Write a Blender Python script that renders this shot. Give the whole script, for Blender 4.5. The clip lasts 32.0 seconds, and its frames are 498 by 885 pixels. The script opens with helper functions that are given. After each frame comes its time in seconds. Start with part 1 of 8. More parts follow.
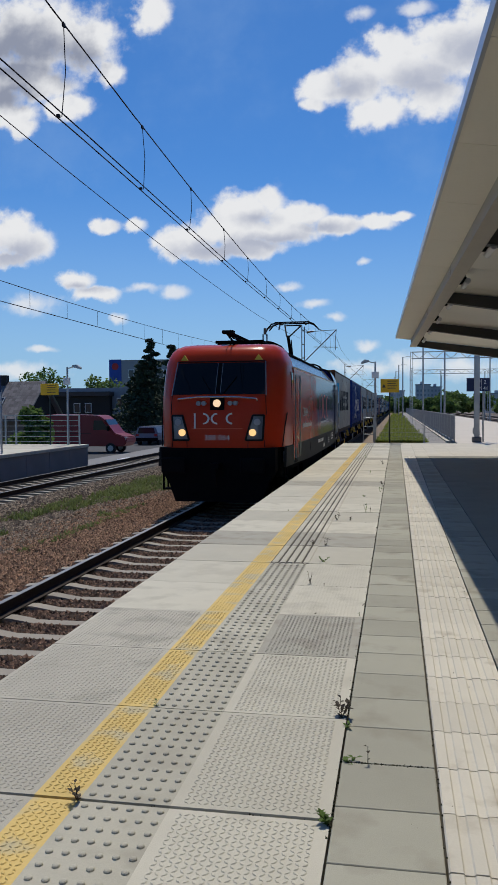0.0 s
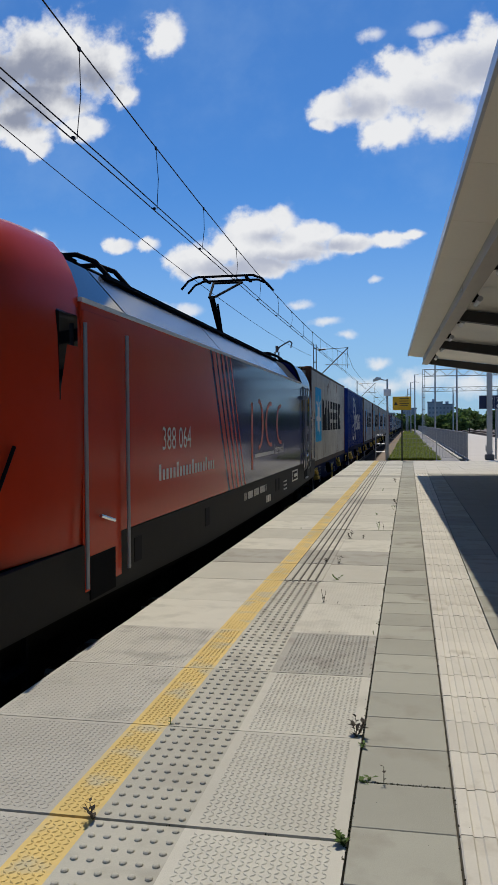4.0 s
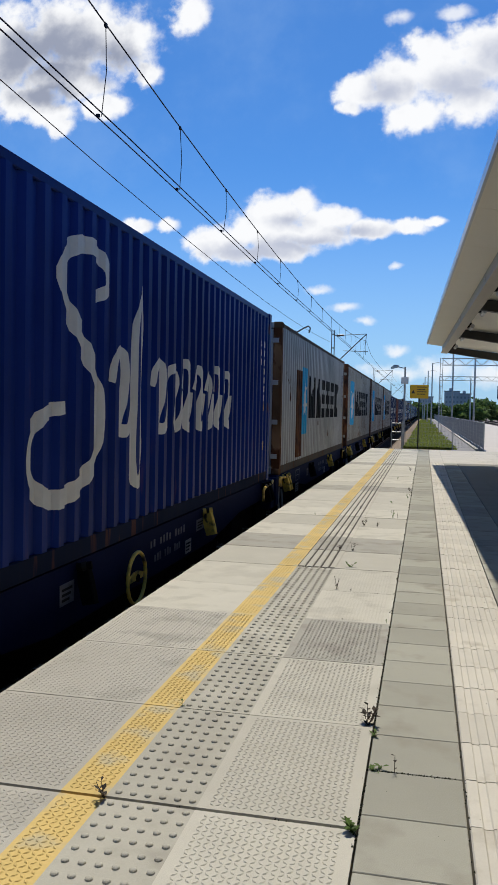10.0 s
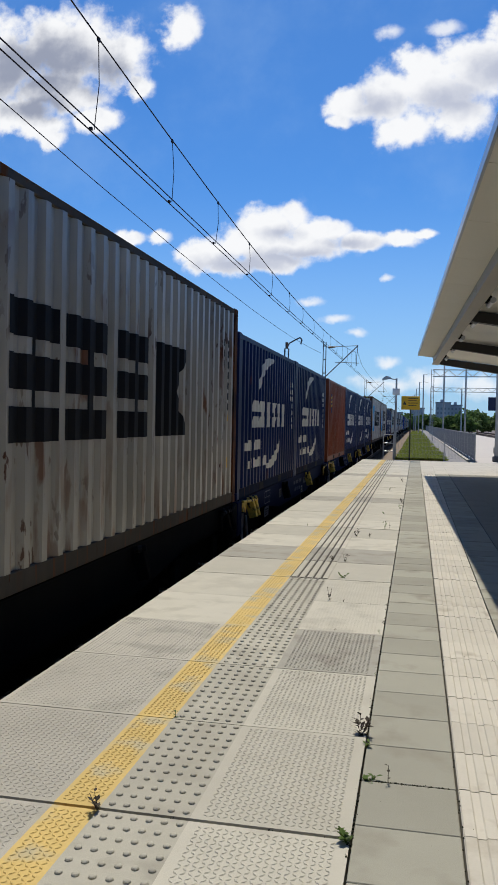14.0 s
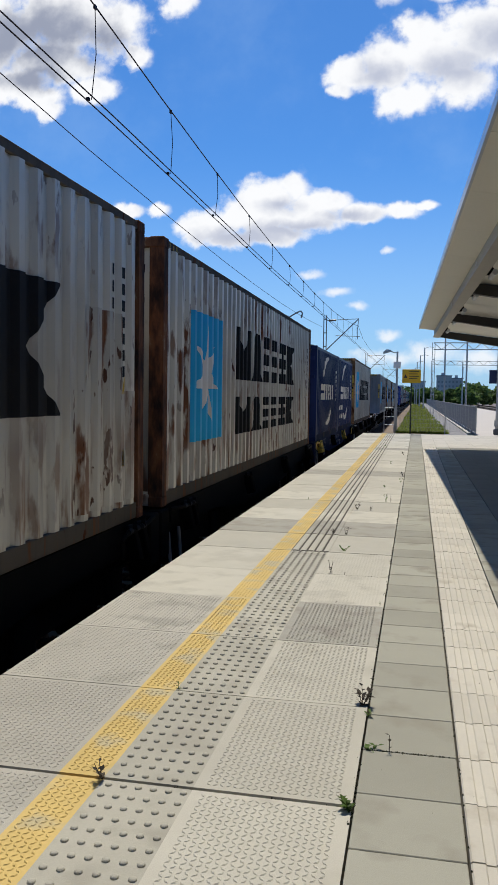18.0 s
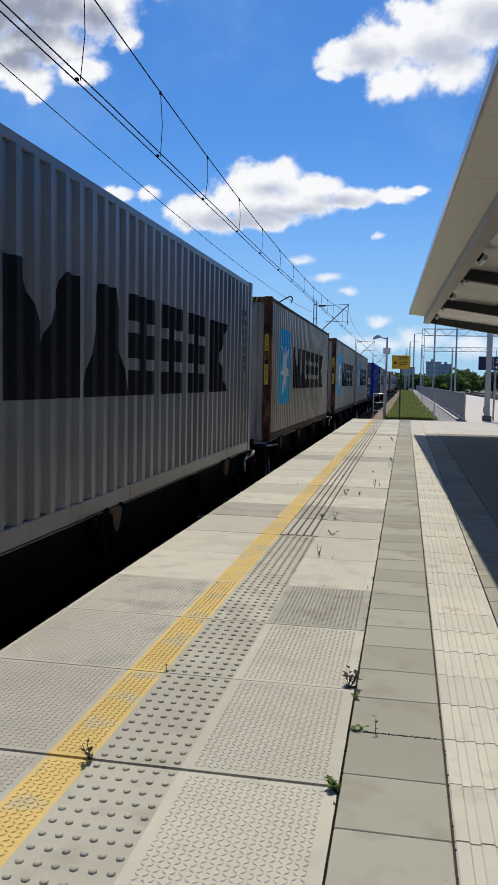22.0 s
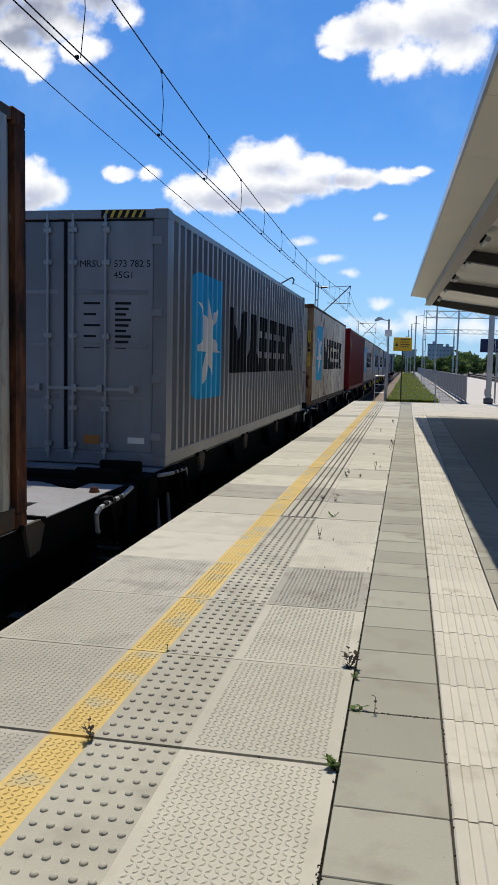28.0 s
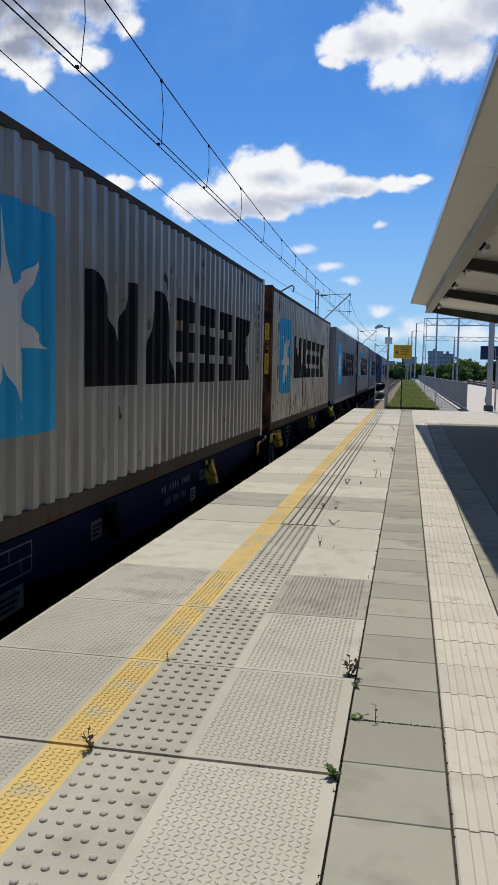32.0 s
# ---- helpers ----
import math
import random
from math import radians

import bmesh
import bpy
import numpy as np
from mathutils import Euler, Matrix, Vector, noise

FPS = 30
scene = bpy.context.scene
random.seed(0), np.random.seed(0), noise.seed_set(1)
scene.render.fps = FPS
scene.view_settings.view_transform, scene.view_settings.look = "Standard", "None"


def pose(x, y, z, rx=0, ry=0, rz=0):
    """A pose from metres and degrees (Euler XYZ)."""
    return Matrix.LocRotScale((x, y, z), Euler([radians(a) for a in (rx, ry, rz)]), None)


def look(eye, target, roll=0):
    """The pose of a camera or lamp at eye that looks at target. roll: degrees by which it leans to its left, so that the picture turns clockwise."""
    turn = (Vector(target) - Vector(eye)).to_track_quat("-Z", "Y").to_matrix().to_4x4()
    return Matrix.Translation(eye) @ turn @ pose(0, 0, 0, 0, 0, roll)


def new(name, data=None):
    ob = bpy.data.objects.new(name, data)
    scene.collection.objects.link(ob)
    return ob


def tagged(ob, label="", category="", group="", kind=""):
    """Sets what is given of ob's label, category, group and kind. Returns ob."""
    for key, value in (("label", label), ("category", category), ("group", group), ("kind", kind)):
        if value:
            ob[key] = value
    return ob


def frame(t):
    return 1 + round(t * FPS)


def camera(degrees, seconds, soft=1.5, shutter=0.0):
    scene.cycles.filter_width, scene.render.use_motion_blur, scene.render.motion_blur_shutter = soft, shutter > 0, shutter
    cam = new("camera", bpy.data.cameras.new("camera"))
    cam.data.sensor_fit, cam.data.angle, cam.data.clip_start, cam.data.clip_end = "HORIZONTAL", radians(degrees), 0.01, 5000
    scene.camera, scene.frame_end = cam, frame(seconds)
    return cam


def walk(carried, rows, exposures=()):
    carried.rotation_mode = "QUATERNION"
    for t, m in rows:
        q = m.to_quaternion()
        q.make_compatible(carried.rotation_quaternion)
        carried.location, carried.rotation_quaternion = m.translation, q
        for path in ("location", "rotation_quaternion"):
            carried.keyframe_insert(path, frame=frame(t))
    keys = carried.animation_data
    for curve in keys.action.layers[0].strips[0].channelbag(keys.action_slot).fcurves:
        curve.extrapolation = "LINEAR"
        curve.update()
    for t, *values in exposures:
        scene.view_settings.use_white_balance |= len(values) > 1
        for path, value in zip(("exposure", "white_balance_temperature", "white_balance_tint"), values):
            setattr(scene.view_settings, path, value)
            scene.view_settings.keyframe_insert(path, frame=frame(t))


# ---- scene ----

# Camera: hand-held phone on the platform; seconds, x, y, z, tilt, lean, heading.
cam = camera(34.1, 32.0, 0.55)
VIEW = [
    (0.0, 0.000, 0.000, 1.563, 87.53, -0.35, 10.29),
    (0.5, -0.000, -0.008, 1.565, 87.67, -0.33, 10.40),
    (1.0, -0.001, -0.005, 1.561, 87.94, -0.49, 10.54),
    (1.5, -0.004, -0.011, 1.564, 87.89, -0.63, 10.67),
    (2.0, -0.003, -0.013, 1.564, 87.87, -0.63, 10.82),
    (2.5, -0.009, -0.013, 1.563, 87.96, -0.47, 10.90),
    (4.5, -0.012, -0.019, 1.566, 88.89, -0.41, 11.13),
    (5.0, -0.013, -0.020, 1.567, 88.81, -0.27, 10.92),
    (5.5, -0.013, -0.019, 1.567, 88.69, -0.17, 10.84),
    (6.0, -0.016, -0.012, 1.565, 88.54, 0.02, 10.75),
    (6.5, -0.015, -0.016, 1.566, 88.18, 0.05, 10.80),
    (7.0, -0.017, -0.012, 1.564, 87.93, 0.23, 10.87),
    (7.5, -0.017, -0.011, 1.564, 87.85, 0.34, 10.83),
    (8.0, -0.021, -0.009, 1.565, 87.81, 0.50, 10.95),
    (8.5, -0.025, -0.015, 1.567, 88.26, 0.44, 11.23),
    (9.0, -0.032, -0.010, 1.569, 88.53, 0.77, 11.49),
    (9.3, 0.000, -0.000, 1.563, 88.19, 0.66, 11.82),
    (9.5, -0.033, -0.006, 1.569, 88.12, 0.92, 12.12),
    (10.0, -0.038, -0.001, 1.568, 87.64, 1.19, 12.14),
    (10.5, -0.039, -0.004, 1.569, 88.07, 1.26, 12.49),
    (11.0, -0.040, -0.009, 1.570, 88.30, 1.32, 12.27),
    (11.5, -0.041, -0.013, 1.567, 88.60, 1.46, 12.07),
    (12.0, -0.034, -0.019, 1.571, 88.99, 0.93, 11.65),
    (12.5, -0.039, -0.018, 1.571, 88.88, 1.40, 11.58),
    (13.0, -0.038, -0.022, 1.567, 88.78, 1.21, 11.74),
    (13.5, -0.039, -0.017, 1.564, 88.49, 1.33, 11.56),
    (14.0, -0.040, -0.019, 1.564, 88.46, 1.13, 11.58),
    (14.5, -0.038, -0.018, 1.561, 87.99, 1.00, 11.52),
    (16.5, -0.038, -0.019, 1.561, 87.78, 0.53, 11.64),
    (17.0, -0.043, -0.014, 1.558, 87.34, 0.82, 11.67),
    (17.5, -0.040, -0.017, 1.560, 87.04, 0.76, 11.34),
    (18.0, -0.043, -0.015, 1.560, 86.64, 0.86, 11.60),
    (18.5, -0.045, -0.019, 1.561, 86.79, 1.04, 11.60),
    (19.0, -0.045, -0.016, 1.558, 86.58, 1.15, 11.63),
    (19.5, -0.044, -0.015, 1.557, 86.26, 1.06, 11.61),
    (20.0, -0.046, -0.008, 1.555, 86.02, 1.13, 11.50),
    (20.5, -0.043, -0.015, 1.557, 85.84, 0.99, 11.56),
    (21.0, -0.044, -0.013, 1.556, 85.71, 0.94, 11.39),
    (21.5, -0.038, -0.009, 1.554, 85.76, 1.09, 11.15),
    (22.0, -0.039, -0.015, 1.551, 85.63, 1.13, 10.84),
    (22.5, -0.036, -0.012, 1.553, 85.50, 1.25, 10.88),
    (23.0, -0.036, -0.019, 1.552, 85.42, 1.37, 10.88),
    (23.5, -0.037, -0.014, 1.553, 85.18, 1.25, 10.89),
    (24.0, -0.040, -0.007, 1.551, 85.10, 1.14, 11.04),
    (24.5, -0.042, -0.009, 1.549, 84.91, 1.10, 11.09),
    (25.0, -0.044, -0.006, 1.549, 84.72, 1.24, 11.01),
    (25.5, -0.041, -0.003, 1.548, 84.54, 1.18, 10.96),
    (27.5, -0.039, -0.015, 1.552, 84.53, 1.25, 10.75),
    (28.0, -0.039, -0.014, 1.548, 84.36, 1.28, 10.88),
    (28.5, -0.037, -0.012, 1.549, 84.38, 1.38, 10.73),
    (29.0, -0.036, -0.018, 1.549, 84.45, 1.52, 10.83),
    (29.5, -0.038, -0.020, 1.550, 84.73, 1.59, 10.69),
    (30.0, -0.039, -0.018, 1.551, 84.66, 1.58, 10.91),
    (30.5, -0.036, -0.022, 1.553, 85.13, 1.34, 10.84),
    (31.0, -0.039, -0.022, 1.551, 85.17, 1.32, 10.87),
    (31.5, -0.034, -0.015, 1.552, 85.11, 1.13, 10.95),
    (32.0, -0.034, -0.013, 1.550, 84.90, 1.14, 10.94),
]
walk(cam, [(t, pose(x, y, z, tilt, 0, head) @ pose(0, 0, 0, 0, 0, lean)) for t, x, y, z, tilt, lean, head in VIEW],
     exposures=[(0.0, -0.24), (5.0, -0.16), (7.0, -0.05), (8.5, -0.03), (10.0, 0.02), (12.0, -0.02), (18.0, 0.03), (20.0, 0.06), (21.0, -0.04), (23.0, 0.03), (25.0, 0.03), (28.0, 0.10), (30.0, 0.12), (31.0, 0.09), (32.0, -0.04)])

# ---- daylight: high sun ahead and a little to the left, blue sky with fair-weather clouds ----
SUN_UP, SUN_LEFT = 60.0, 6.7
SKY, SUN = 0.075, 3.7

# each cloud as soft ovals: sideways and upward slope of the line of sight, half width, half height
CLOUDS = {
    "right": [(-0.091, 0.389, 0.034, 0.024), (-0.100, 0.366, 0.018, 0.012), (-0.042, 0.393, 0.052, 0.040), (-0.023, 0.354, 0.045, 0.026), (0.008, 0.403, 0.054, 0.045), (0.057, 0.418, 0.056, 0.051), (0.041, 0.364, 0.046, 0.033), (0.095, 0.434, 0.040, 0.046), (-0.009, 0.430, 0.030, 0.024)],
    "left": [(-0.467, 0.483, 0.100, 0.060), (-0.391, 0.465, 0.056, 0.046), (-0.357, 0.424, 0.025, 0.020), (-0.484, 0.427, 0.074, 0.032), (-0.413, 0.386, 0.038, 0.020), (-0.489, 0.380, 0.047, 0.022), (-0.302, 0.495, 0.031, 0.033), (-0.477, 0.365, 0.025, 0.014), (-0.573, 0.470, 0.110, 0.075), (-0.450, 0.415, 0.060, 0.026), (-0.520, 0.400, 0.060, 0.030)],
    "middle": [(-0.184, 0.244, 0.046, 0.031), (-0.154, 0.253, 0.024, 0.020), (-0.107, 0.232, 0.033, 0.018), (-0.206, 0.221, 0.064, 0.028), (-0.262, 0.208, 0.046, 0.024), (-0.138, 0.215, 0.063, 0.021), (-0.069, 0.220, 0.043, 0.014), (-0.028, 0.222, 0.036, 0.011), (0.004, 0.226, 0.019, 0.007), (-0.135, 0.236, 0.036, 0.022), (-0.230, 0.192, 0.048, 0.015), (-0.184, 0.197, 0.064, 0.016)],
    "low_left": [(-0.497, 0.233, 0.042, 0.028), (-0.471, 0.212, 0.040, 0.029), (-0.496, 0.194, 0.037, 0.014), (-0.408, 0.165, 0.031, 0.015), (-0.376, 0.148, 0.035, 0.013), (-0.365, 0.233, 0.023, 0.014), (-0.329, 0.231, 0.022, 0.011)],
}
# thin, half-transparent scraps and the pale bank along the horizon
THIN = [(-0.470, 0.136, 0.050, 0.018), (-0.320, 0.152, 0.038, 0.009), (-0.272, 0.147, 0.022, 0.011), (-0.455, 0.077, 0.026, 0.006), (-0.100, 0.127, 0.026, 0.008), (-0.130, 0.148, 0.021, 0.007), (-0.073, 0.112, 0.016, 0.006), (-0.039, 0.177, 0.012, 0.005), (-0.035, 0.074, 0.020, 0.009), (-0.042, 0.469, 0.020, 0.011), (-0.347, 0.114, 0.013, 0.008),
        (0.024, 0.470, 0.030, 0.010), (-0.035, 0.046, 0.050, 0.014), (0.019, 0.053, 0.050, 0.020), (0.078, 0.045, 0.055, 0.018), (-0.500, 0.050, 0.085, 0.016)]
# the thick, grey parts of the clouds
GREY = [(-0.055, 0.385, 0.030, 0.018), (0.035, 0.385, 0.050, 0.024), (0.085, 0.415, 0.045, 0.030), (-0.215, 0.196, 0.080, 0.016), (-0.150, 0.203, 0.090, 0.013), (-0.170, 0.232, 0.030, 0.012), (-0.085, 0.217, 0.040, 0.009), (-0.490, 0.203, 0.050, 0.022), (-0.395, 0.155, 0.034, 0.008)]
DEEP_GREY = [(-0.500, 0.455, 0.110, 0.050), (-0.415, 0.440, 0.055, 0.032), (-0.500, 0.405, 0.060, 0.020)]

world = bpy.data.worlds.new("sky")
scene.world = world
world.use_nodes = True
wn, wl = world.node_tree.nodes, world.node_tree.links
wn.clear()


def wnode(kind, op=None, *ins):
    n = wn.new(kind)
    if op:
        n.operation = op
    for i, v in enumerate(ins):
        if v is None:
            continue
        if isinstance(v, (int, float, tuple)):
            n.inputs[i].default_value = v
        else:
            wl.new(v, n.inputs[i])
    return n


def wmath(op, *ins):
    return wnode("ShaderNodeMath", op, *ins).outputs[0]


def wramp(v, lo, hi, to=1.0):
    n = wn.new("ShaderNodeMapRange")
    n.interpolation_type = "SMOOTHSTEP"
    n.inputs["From Min"].default_value, n.inputs["From Max"].default_value, n.inputs["To Max"].default_value = lo, hi, to
    wl.new(v, n.inputs["Value"])
    return n.outputs[0]


def wmix(f, a, b):
    n = wn.new("ShaderNodeMix")
    n.data_type = "RGBA"
    wl.new(f, n.inputs["Factor"])
    for k, v in (("A", a), ("B", b)):
        if isinstance(v, tuple):
            n.inputs[k].default_value = (*v, 1)
        else:
            wl.new(v, n.inputs[k])
    return n.outputs["Result"]


def wnoise(vec, scale, detail, rough=0.55):
    n = wn.new("ShaderNodeTexNoise")
    n.inputs["Scale"].default_value, n.inputs["Detail"].default_value, n.inputs["Roughness"].default_value = scale, detail, rough
    wl.new(vec, n.inputs["Vector"])
    return n


def ovals_field(at, ovals):
    """One soft field, one at each oval's middle and falling outward."""
    fill = None
    for u, v, a, b in ovals:
        q = wnode("ShaderNodeVectorMath", "SUBTRACT", at, (u, v, 0.0)).outputs[0]
        q = wnode("ShaderNodeVectorMath", "MULTIPLY", q, (1 / a, 1 / b, 0.0)).outputs[0]
        d = wmath("SUBTRACT", 1.0, wnode("ShaderNodeVectorMath", "LENGTH", q).outputs["Value"])
        fill = d if fill is None else wmath("SMOOTH_MAX", fill, d, 0.25)
    return fill


def build_sky():
    sky = wn.new("ShaderNodeTexSky")
    sky.sky_type, sky.sun_disc = "NISHITA", False
    sky.sun_elevation, sky.sun_rotation = radians(SUN_UP), radians(-SUN_LEFT)
    sky.air_density, sky.dust_density, sky.ozone_density = 1.0, 0.3, 3.0
    way = wn.new("ShaderNodeTexCoord").outputs["Generated"]
    part_xyz = wn.new("ShaderNodeSeparateXYZ")
    wl.new(way, part_xyz.inputs[0])
    dx, dy, dz = part_xyz.outputs
    ahead = wmath("MAXIMUM", dy, 0.02)
    flat = wn.new("ShaderNodeCombineXYZ")
    wl.new(wmath("DIVIDE", dx, ahead), flat.inputs[0])
    wl.new(wmath("DIVIDE", dz, ahead), flat.inputs[1])
    at = flat.outputs[0]
    wob = wnoise(at, 30.0, 5.0, 0.55)
    push = wnode("ShaderNodeVectorMath", "SUBTRACT", wob.outputs["Color"], (0.5, 0.5, 0.5)).outputs[0]
    push = wnode("ShaderNodeVectorMath", "MULTIPLY", push, (0.024, 0.020, 0.0)).outputs[0]
    bent = wnode("ShaderNodeVectorMath", "ADD", at, push).outputs[0]
    fill = ovals_field(bent, [o for group in CLOUDS.values() for o in group])
    in_front = wmath("GREATER_THAN", dy, 0.02)
    # clouds outside the view: a sparse field of the same kind
    field = wnoise(way, 3.2, 7.0, 0.6).outputs["Fac"]
    side = wramp(wmath("ABSOLUTE", wmath("ADD", wmath("DIVIDE", dx, ahead), 0.18)), 0.6, 0.8)
    over = wmath("MAXIMUM", side, wramp(wmath("DIVIDE", dz, ahead), 0.66, 0.85))
    behind = wmath("MAXIMUM", over, wmath("LESS_THAN", dy, 0.02))
    other = wmath("MULTIPLY", wmath("MULTIPLY", wramp(field, 0.62, 0.74), behind), wramp(dz, 0.02, 0.12))
    fluff = wmath("SUBTRACT", wnoise(at, 30.0, 6.0, 0.55).outputs["Fac"], 0.5)
    curls = wmath("SUBTRACT", wnoise(at, 80.0, 5.0, 0.55).outputs["Fac"], 0.5)
    rough = wmath("ADD", wmath("MULTIPLY", fluff, 1.25), wmath("MULTIPLY", curls, 0.40))
    dense = wramp(wmath("ADD", fill, rough), -0.05, 0.50)
    wisp = wmath("MULTIPLY", wramp(wmath("ADD", fill, wmath("MULTIPLY", fluff, 2.6)), -0.10, 1.0), 0.34)
    scraps = wmath("MULTIPLY", wramp(wmath("ADD", ovals_field(bent, THIN), wmath("MULTIPLY", rough, 1.2)), -0.05, 0.95), 0.80)
    cover = wmath("MULTIPLY", wmath("MAXIMUM", wmath("MAXIMUM", dense, wisp), scraps), in_front)
    soft = wmath("SUBTRACT", wnoise(at, 24.0, 4.0, 0.55).outputs["Fac"], 0.5)
    inside = wramp(wmath("ADD", fill, wmath("MULTIPLY", fluff, 0.6)), 0.10, 0.55)
    thick = wmath("MULTIPLY", wramp(wmath("ADD", ovals_field(bent, GREY), wmath("MULTIPLY", soft, 1.2)), -0.35, 0.85), inside)
    deep = wmath("MULTIPLY", wramp(wmath("ADD", ovals_field(bent, DEEP_GREY), wmath("MULTIPLY", soft, 1.0)), -0.25, 0.65), inside)
    lumps = wmath("MULTIPLY", wmath("MULTIPLY", wramp(soft, 0.0, 0.25), inside), 0.32)
    cloud = wmix(wmath("MAXIMUM", thick, lumps), (0.95, 0.96, 0.98), (0.52, 0.56, 0.68))
    cloud = wmix(deep, cloud, (0.32, 0.355, 0.46))
    # pale band of haze low in the sky
    haze = wramp(dz, 0.30, -0.05)
    tint = wnode("ShaderNodeVectorMath", "MULTIPLY", sky.outputs[0], (SKY * 0.45, SKY * 0.94, SKY * 1.50)).outputs[0]
    veil = wmath("MULTIPLY", wramp(wnoise(at, 5.0, 6.0, 0.6).outputs["Fac"], 0.42, 0.75), 0.16)
    pale = wmix(wmath("MAXIMUM", wmath("MULTIPLY", haze, 0.66), veil), tint, (0.46, 0.66, 0.92))
    all_cover = wmath("MAXIMUM", cover, wmath("MULTIPLY", other, 0.9))
    col = wmix(all_cover, pale, cloud)
    back = wn.new("ShaderNodeBackground")
    wl.new(col, back.inputs["Color"])
    wl.new(back.outputs[0], wn.new("ShaderNodeOutputWorld").inputs["Surface"])


build_sky()
sun = new("sun", bpy.data.lights.new("sun", "SUN"))
sun.data.energy, sun.data.angle, sun.data.color = SUN, radians(0.53), (1.0, 0.93, 0.81)
sun.matrix_world = look((0, 0, 0), (math.sin(radians(SUN_LEFT)), -math.cos(radians(SUN_LEFT)), -math.tan(radians(SUN_UP))))
scene.view_settings.exposure = 0.0

# ---- materials ----
def mat(name, color, rough=0.7, metal=0.0, vary=0.15, scale=6.0, grain=60.0, bump=0.0, spec=0.5, island=False, obj=False, dirt=None, dirt_amount=0.0, dirt_scale=2.0):
    """A procedural surface: two scales of tone, optional bump, dirt patches and piece-by-piece tone."""
    m = bpy.data.materials.new(name)
    m.use_nodes = True
    n, l = m.node_tree.nodes, m.node_tree.links
    b = n["Principled BSDF"]
    b.inputs["Roughness"].default_value, b.inputs["Metallic"].default_value = rough, metal
    b.inputs["Specular IOR Level"].default_value = spec
    tc = n.new("ShaderNodeTexCoord")
    spot = tc.outputs["Object"]
    if obj:                               # repeated pieces each take another place in the grain
        here, apart = n.new("ShaderNodeObjectInfo"), n.new("ShaderNodeVectorMath")
        apart.operation = "MULTIPLY_ADD"
        l.new(here.outputs["Random"], apart.inputs[0])
        apart.inputs[1].default_value = (61.0, 83.0, 37.0)
        l.new(spot, apart.inputs[2])
        spot = apart.outputs[0]

    def noise_node(s, detail=4):
        t = n.new("ShaderNodeTexNoise")
        t.inputs["Scale"].default_value, t.inputs["Detail"].default_value = s, detail
        l.new(spot, t.inputs["Vector"])
        return t.outputs["Fac"]

    def m2(op, a, c):
        t = n.new("ShaderNodeMath")
        t.operation = op
        for i, v in enumerate((a, c)):
            if isinstance(v, (int, float)):
                t.inputs[i].default_value = v
            else:
                l.new(v, t.inputs[i])
        return t.outputs[0]

    big, fine = noise_node(scale), noise_node(grain, 2)
    tone = m2("ADD", m2("MULTIPLY", m2("SUBTRACT", big, 0.5), 2 * vary), m2("MULTIPLY", m2("SUBTRACT", fine, 0.5), vary))
    if island:
        g = n.new("ShaderNodeNewGeometry")
        tone = m2("ADD", tone, m2("MULTIPLY", m2("SUBTRACT", g.outputs["Random Per Island"], 0.5), island))
    if obj:
        o = n.new("ShaderNodeObjectInfo")
        tone = m2("ADD", tone, m2("MULTIPLY", m2("SUBTRACT", o.outputs["Random"], 0.5), obj))
    base = n.new("ShaderNodeMix")
    base.data_type = "RGBA"
    base.blend_type = "MULTIPLY"
    base.inputs["Factor"].default_value = 1.0
    base.inputs["A"].default_value = (*color, 1)
    comb = n.new("ShaderNodeCombineColor")
    fac = m2("ADD", tone, 1.0)
    for k in range(3):
        l.new(fac, comb.inputs[k])
    l.new(comb.outputs[0], base.inputs["B"])
    col = base.outputs["Result"]
    if dirt:
        d = n.new("ShaderNodeMix")
        d.data_type = "RGBA"
        ramp = n.new("ShaderNodeMapRange")
        ramp.inputs["From Min"].default_value, ramp.inputs["From Max"].default_value = 0.62 - 0.25 * dirt_amount, 0.72 - 0.15 * dirt_amount
        l.new(noise_node(dirt_scale, 8), ramp.inputs["Value"])
        l.new(ramp.outputs[0], d.inputs["Factor"])
        l.new(col, d.inputs["A"])
        d.inputs["B"].default_value = (*dirt, 1)
        col = d.outputs["Result"]
    l.new(col, b.inputs["Base Color"])
    if bump:
        bp = n.new("ShaderNodeBump")
        bp.inputs["Strength"].default_value, bp.inputs["Distance"].default_value = 0.6, bump
        l.new(noise_node(grain * 1.5, 3), bp.inputs["Height"])
        l.new(bp.outputs[0], b.inputs["Normal"])
    return m


def lucent(m, share):
    """Lets part of the light through, as thin leaves do."""
    n, l = m.node_tree.nodes, m.node_tree.links
    b = n["Principled BSDF"]
    t, mix = n.new("ShaderNodeBsdfTranslucent"), n.new("ShaderNodeMixShader")
    l.new(b.inputs["Base Color"].links[0].from_socket, t.inputs["Color"])
    mix.inputs[0].default_value = share
    l.new(b.outputs[0], mix.inputs[1])
    l.new(t.outputs[0], mix.inputs[2])
    l.new(mix.outputs[0], n["Material Output"].inputs["Surface"])
    return m


